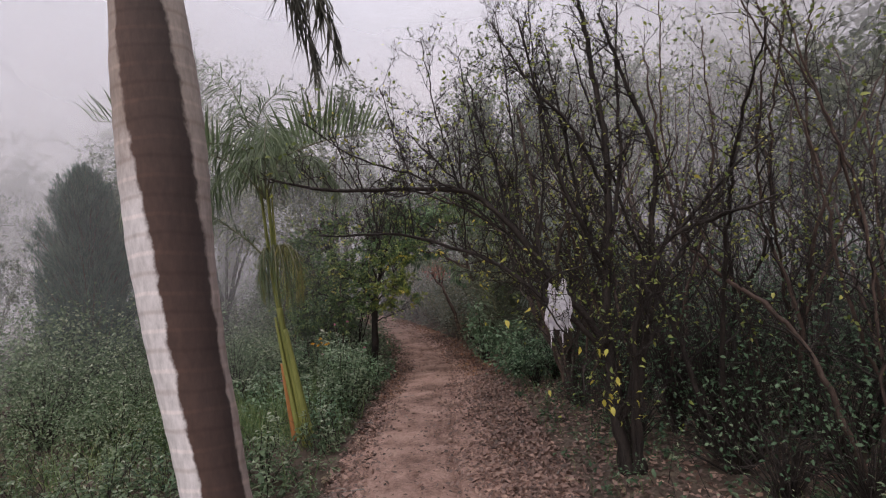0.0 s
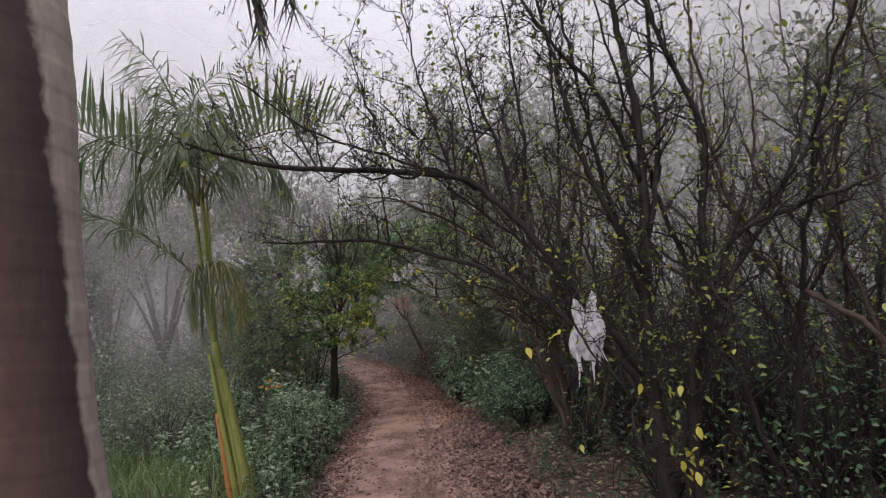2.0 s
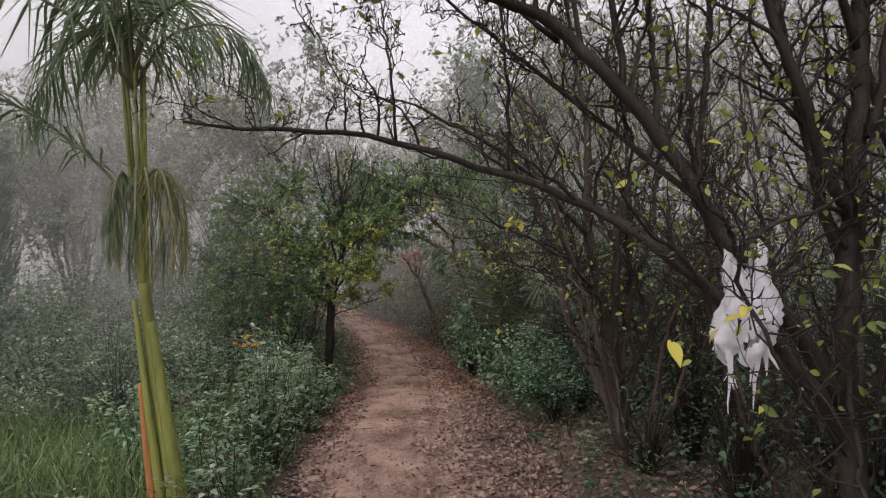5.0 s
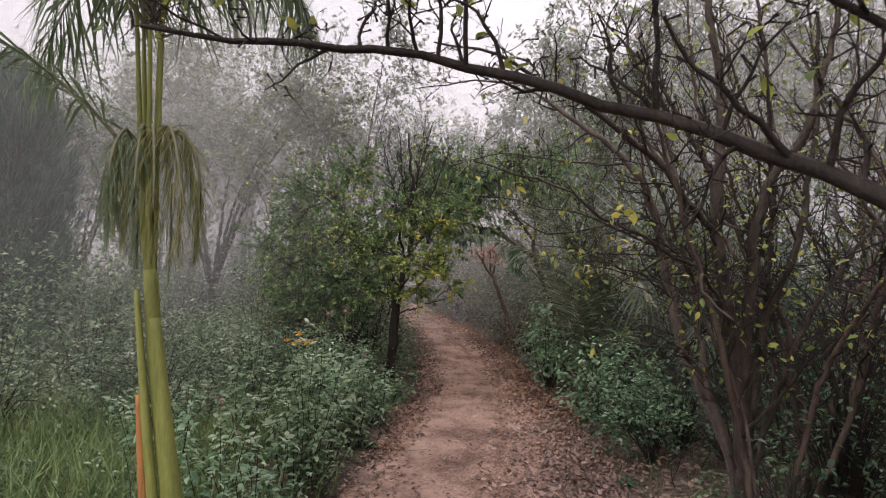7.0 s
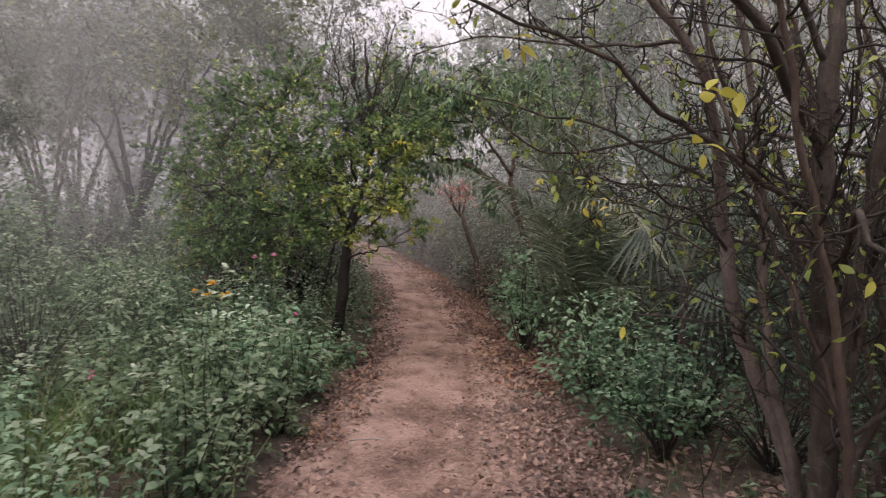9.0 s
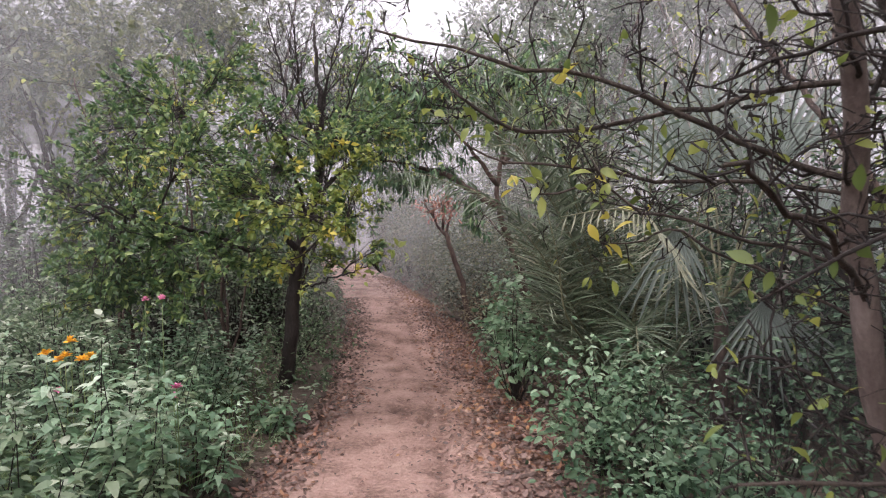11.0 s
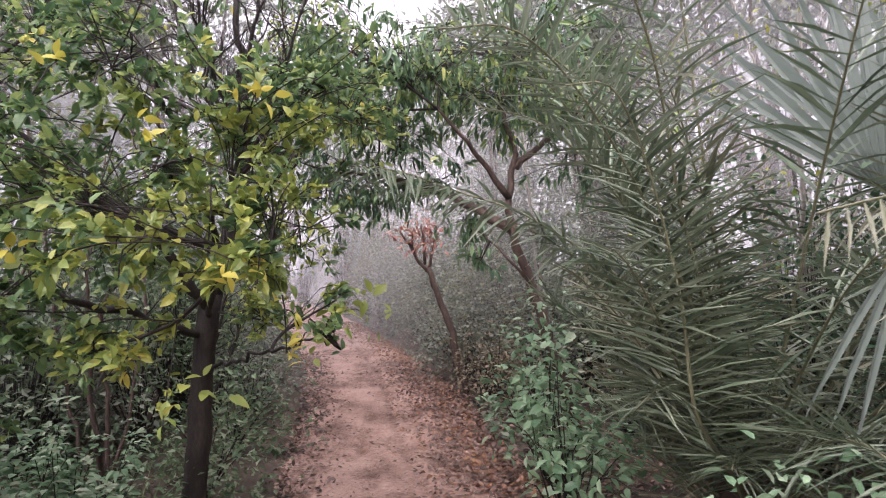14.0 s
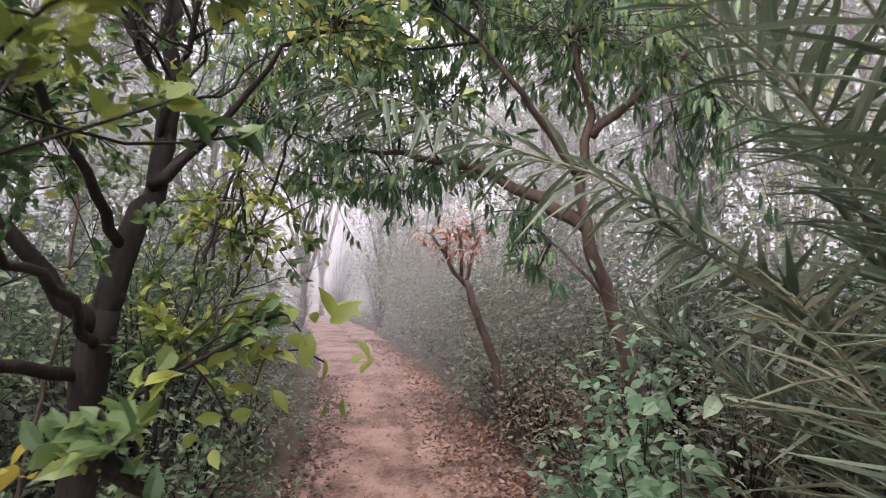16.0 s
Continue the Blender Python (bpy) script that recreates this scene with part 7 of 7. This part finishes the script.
build_undergrowth("undergrowth", "withered brown weeds between the green ones", 9000, (-7, -1.0), (2.5, 14), 0.36, 0.045, M_LEAF_BROWN, gaps=0.3)
build_undergrowth("undergrowth", "sparse dark weeds on the thicket's floor", 33000, (-1, 7), (0.0, 20), 0.26, 0.05, M_LEAF_DARK, gaps=0.35)
build_undergrowth("undergrowth", "pale green weeds on the thicket's floor", 14000, (1, 6), (2.5, 12), 0.3, 0.055, M_LEAF_WEED, gaps=0.3)
dead_stalks(130, (1.2, 4.6), (3, 11), 0.8, "tangle of dark dead stalks under the bare trees")
dead_stalks(260, (-5.0, -1.2), (3.5, 12), 0.6, "dry brown stalks standing among the weeds")
build_undergrowth("undergrowth", "grey-green weeds fading into the mist", 52000, (-14, 8), (13.5, 36), 0.6, 0.11, M_LEAF_HAZE)
build_grass(5500, (-6.0, -1.2), (5.5, 13), 0.36, "long thin grass among the weeds")
build_grass(6500, (-4.8, -1.8), (7.2, 10.8), 0.42, "tall pale grass in the open part of the clearing")
build_grass(1200, (0.95, 2.6), (3, 14), 0.2, "thin grass tufts under the trees")

for dx, dy, dz in ((0, 0, 0), (0.12, 0.02, 0.0), (-0.10, 0.03, 0.03), (0.03, 0.05, 0.10), (0.18, 0.0, 0.02), (0.06, -0.05, 0.03)):
    flower(-2.09 + dx, 10.35 + dy, 0.86 + dz, 0.042, M_FLOWER_Y, "orange-yellow marigold flower on a thin stalk")
for x, y, z in ((-1.30, 10.1, 0.78), (-1.36, 10.2, 0.70), (-2.0, 10.2, 0.72), (-2.45, 9.4, 0.42), (-2.5, 9.45, 0.45), (-1.9, 10.95, 1.15), (-1.62, 10.6, 1.2)):
    flower(x, y, z, 0.034, M_FLOWER_P, "small pink flower on a thin stalk")

# slender bare stems of the thicket
spots = ((2.3, 5.3, 3.8), (3.0, 5.8, 4.2), (2.2, 6.7, 4.0), (2.9, 7.3, 4.2), (3.5, 6.4, 4.4), (1.6, 7.8, 3.6), (2.3, 8.6, 4.2), (3.2, 8.2, 4.4), (3.0, 4.4, 3.6), (3.8, 5.0, 4.0), (2.6, 9.6, 4.6), (4.4, 7.4, 4.6), (3.6, 9.6, 4.6))
for k, (x, y, h) in enumerate(spots):
    # farther stems take a lighter bark: haze put into the colour
    upright_tree(x, y, h, "slender tree with upright dark bare stems", M_LEAF_LIME, M_BARK_RED if y > 6.5 or x > 2.9 else M_BARK_DARK, 380, 4 + k % 2, twig=0.8, spacing=0.15, lean=0.46)
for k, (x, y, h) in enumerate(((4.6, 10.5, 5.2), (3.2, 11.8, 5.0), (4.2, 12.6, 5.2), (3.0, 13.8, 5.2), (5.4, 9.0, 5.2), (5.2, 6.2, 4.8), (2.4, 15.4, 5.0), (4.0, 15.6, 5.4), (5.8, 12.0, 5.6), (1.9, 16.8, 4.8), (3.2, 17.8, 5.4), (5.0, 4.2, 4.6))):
    # haze is painted as pale grey bark on these rear trees
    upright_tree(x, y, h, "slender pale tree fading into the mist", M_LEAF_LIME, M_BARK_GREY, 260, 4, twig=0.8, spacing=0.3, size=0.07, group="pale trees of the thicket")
# bare young trees between the palm and the citrus
upright_tree(-2.9, 12.6, 3.2, "thin leafy young tree behind the weeds", M_LEAF_LIME, M_BARK_RED, 200, 4, size=0.06, group="young trees behind the weeds")
upright_tree(-2.3, 13.6, 3.6, "thin leafy young tree behind the citrus tree", M_LEAF_LIME, M_BARK_RED, 240, 4, size=0.06, group="young trees behind the weeds")

far_tree(2.5, 18.2, 6.8, 1.5, "dense green tree rising behind the arching tree", 9000, 0.10, M_LEAF_WEED)
far_tree(-5.2, 34.0, 9.0, 2.6, "grey-green tree fading into the mist", 5600, 0.135)
far_tree(-5.5, 15.8, 6.2, 2.3, "olive-green tree with a forked trunk in the mist", 15000, 0.115, M_LEAF_OLIVE)
upright_tree(-2.2, 14.8, 5.0, "small-leaved slender tree rising behind the citrus tree", M_LEAF_CITRUS, M_BARK_DARK, 900, 3, size=0.075, group="young trees behind the weeds", spacing=0.14, twig=0.7)
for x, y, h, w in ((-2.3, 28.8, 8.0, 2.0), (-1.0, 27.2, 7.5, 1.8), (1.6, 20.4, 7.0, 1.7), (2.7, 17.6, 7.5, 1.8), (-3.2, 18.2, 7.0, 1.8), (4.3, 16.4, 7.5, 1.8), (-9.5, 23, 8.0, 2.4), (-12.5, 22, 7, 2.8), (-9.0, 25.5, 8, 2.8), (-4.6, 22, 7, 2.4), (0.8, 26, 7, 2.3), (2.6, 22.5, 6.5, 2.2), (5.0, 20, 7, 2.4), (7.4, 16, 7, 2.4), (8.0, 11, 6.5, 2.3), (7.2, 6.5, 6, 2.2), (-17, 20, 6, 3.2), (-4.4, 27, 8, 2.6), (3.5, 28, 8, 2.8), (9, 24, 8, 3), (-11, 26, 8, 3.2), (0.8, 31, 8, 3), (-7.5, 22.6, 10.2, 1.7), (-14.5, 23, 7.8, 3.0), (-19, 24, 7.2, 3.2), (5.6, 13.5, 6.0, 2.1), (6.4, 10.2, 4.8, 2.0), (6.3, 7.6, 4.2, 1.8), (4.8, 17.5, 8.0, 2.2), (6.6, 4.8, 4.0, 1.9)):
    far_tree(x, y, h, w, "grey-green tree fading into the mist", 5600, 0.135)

for x, y, w, h in ((1.75, 18.3, 0.8, 4.2), (2.6, 17.0, 0.8, 4.2), (1.35, 19.6, 0.8, 4.2), (3.0, 13.7, 0.8, 3.2), (3.7, 12.3, 0.9, 3.3), (2.5, 15.0, 0.8, 3.0), (4.0, 14.2, 1.0, 3.6), (2.9, 11.9, 0.6, 2.6), (3.2, 10.6, 0.7, 2.6), (2.0, 16.4, 0.7, 2.6)):
    # the rear bushes have haze mixed into their leaf colour
    shrub("tall dense bush of dull green leaves behind the palms", x, y, w, w, h, 3200, 0.085, M_LEAF_DARK if y < 14 else M_LEAF_HAZE, "tall bushes behind the palms", clumps=80, shape=LEAF_SMALL)

for x, y, w, h in ((-3.3, 14.2, 0.9, 2.9), (-2.6, 15.6, 0.7, 2.7), (-3.9, 15.8, 1.0, 3.3), (-3.0, 17.4, 0.9, 2.8), (-4.3, 13.6, 0.7, 1.1)):
    shrub("tall dense bush of dull green leaves behind the citrus tree", x, y, w, w, h, 3000, 0.08, M_LEAF_WEED, "tall bushes behind the citrus", clumps=80, shape=LEAF_SMALL)

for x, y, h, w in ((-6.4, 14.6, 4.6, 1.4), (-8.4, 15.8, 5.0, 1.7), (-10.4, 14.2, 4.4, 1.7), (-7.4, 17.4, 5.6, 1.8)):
    # leaf colour imitates haze on these low trees
    far_tree(x, y, h, w, "low grey-green tree at the edge of the clearing", 7500, 0.10, M_LEAF_HAZE, group="low trees behind the clearing")
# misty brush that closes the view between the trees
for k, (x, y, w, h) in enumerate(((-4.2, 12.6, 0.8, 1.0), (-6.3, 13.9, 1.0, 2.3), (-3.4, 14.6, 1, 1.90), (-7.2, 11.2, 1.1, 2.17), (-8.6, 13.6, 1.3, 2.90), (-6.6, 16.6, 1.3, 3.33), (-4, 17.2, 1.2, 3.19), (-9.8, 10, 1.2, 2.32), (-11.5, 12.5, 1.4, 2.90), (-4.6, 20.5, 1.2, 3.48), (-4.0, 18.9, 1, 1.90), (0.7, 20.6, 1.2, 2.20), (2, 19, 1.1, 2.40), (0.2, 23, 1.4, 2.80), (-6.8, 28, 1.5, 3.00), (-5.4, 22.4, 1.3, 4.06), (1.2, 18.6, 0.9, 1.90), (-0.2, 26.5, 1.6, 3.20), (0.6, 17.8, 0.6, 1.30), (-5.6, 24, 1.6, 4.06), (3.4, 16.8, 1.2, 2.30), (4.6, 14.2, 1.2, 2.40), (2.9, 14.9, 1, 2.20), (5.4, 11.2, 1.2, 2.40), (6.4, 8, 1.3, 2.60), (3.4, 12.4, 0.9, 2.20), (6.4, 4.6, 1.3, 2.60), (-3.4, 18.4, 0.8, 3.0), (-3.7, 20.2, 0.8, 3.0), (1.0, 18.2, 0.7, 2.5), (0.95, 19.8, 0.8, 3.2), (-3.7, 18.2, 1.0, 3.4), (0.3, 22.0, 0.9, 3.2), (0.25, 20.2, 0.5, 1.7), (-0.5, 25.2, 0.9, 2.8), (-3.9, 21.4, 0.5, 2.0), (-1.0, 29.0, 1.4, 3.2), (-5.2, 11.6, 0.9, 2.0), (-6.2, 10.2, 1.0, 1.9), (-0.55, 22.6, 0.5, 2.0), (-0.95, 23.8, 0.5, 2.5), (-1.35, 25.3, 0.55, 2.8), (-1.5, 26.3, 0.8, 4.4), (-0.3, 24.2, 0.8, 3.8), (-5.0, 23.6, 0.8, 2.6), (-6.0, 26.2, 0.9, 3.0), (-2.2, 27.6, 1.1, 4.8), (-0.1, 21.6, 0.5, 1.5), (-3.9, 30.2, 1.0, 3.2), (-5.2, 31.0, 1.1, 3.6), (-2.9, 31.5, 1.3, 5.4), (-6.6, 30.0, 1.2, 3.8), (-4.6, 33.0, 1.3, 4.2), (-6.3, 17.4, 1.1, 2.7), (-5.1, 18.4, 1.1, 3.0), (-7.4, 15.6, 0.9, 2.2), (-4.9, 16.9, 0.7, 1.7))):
    # most farther bushes use the leaf colour paled to look hazy
    shrub("dense grey-green bush standing back in the mist", x, y, w, w, h, 3300, 0.08, M_LEAF_WEED if x < -3.5 and y < 14 else M_LEAF_OLIVE if -3 < x < 1.6 and k % 3 else M_LEAF_HAZE, "misty bushes in the background", clumps=60, shape=LEAF_SMALL)
mist_bank([(-30, 8.0), (-12, 10.8), (-9.0, 14.6), (-6.6, 17.2), (-4.2, 17.4), (-2.9, 16.4), (-1.9, 16.9), (0, 17.4), (1.8, 17.0), (3.4, 14.6), (4.7, 10.5), (5.0, 5.0), (5.4, -6)], 14, 0.17, "thin pale mist around the clearing and the thicket")
mist_bank([(-34, 9.6), (-12, 13.2), (-9.0, 13.9), (-6.4, 13.7), (-4.4, 12.7), (-3.4, 13.5), (-2.95, 15.2), (-2.6, 17.2)], 13, 0.16, "thin mist drifting over the clearing's far edge")
mist_bank([(-34, 9), (-11, 13.0), (-8.0, 16.6), (-4.4, 19.2), (0, 20.6), (2.8, 18.6), (4.9, 13.2), (5.7, 8.0), (6.0, -6)], 15, 0.24, "pale bank of mist behind the first trees")
mist_bank([(-40, 14), (-12, 19.0), (-7.5, 27.0), (-1, 30.5), (6, 23), (7.6, 14), (8.2, 6), (8.6, -8)], 16, 0.40, "pale bank of mist among the far trees")
mist_bank([(-60, 22), (-18, 29.0), (-8, 35), (0, 37), (9, 33), (13, 20), (14, 6), (15, -12)], 21, 0.85, "thick pale mist closing the view")
mist_bank([(-9, 8.4), (-5, 9.1), (-2.6, 9.4), (-1.2, 9.6)], 9, 0.10, "faint mist hanging over the weedy bed", 0.3)
mist_bank([(1.3, 10.1), (2.6, 9.7), (4.6, 9.0), (8, 7.6)], 9, 0.12, "faint mist hanging in the thicket", 0.3)
mist_bank([(1.75, 6.7), (2.6, 6.3), (4.2, 5.2), (6.4, 3.6)], 8, 0.06, "faint mist hanging between the bare stems", 0.3)
build_litter()
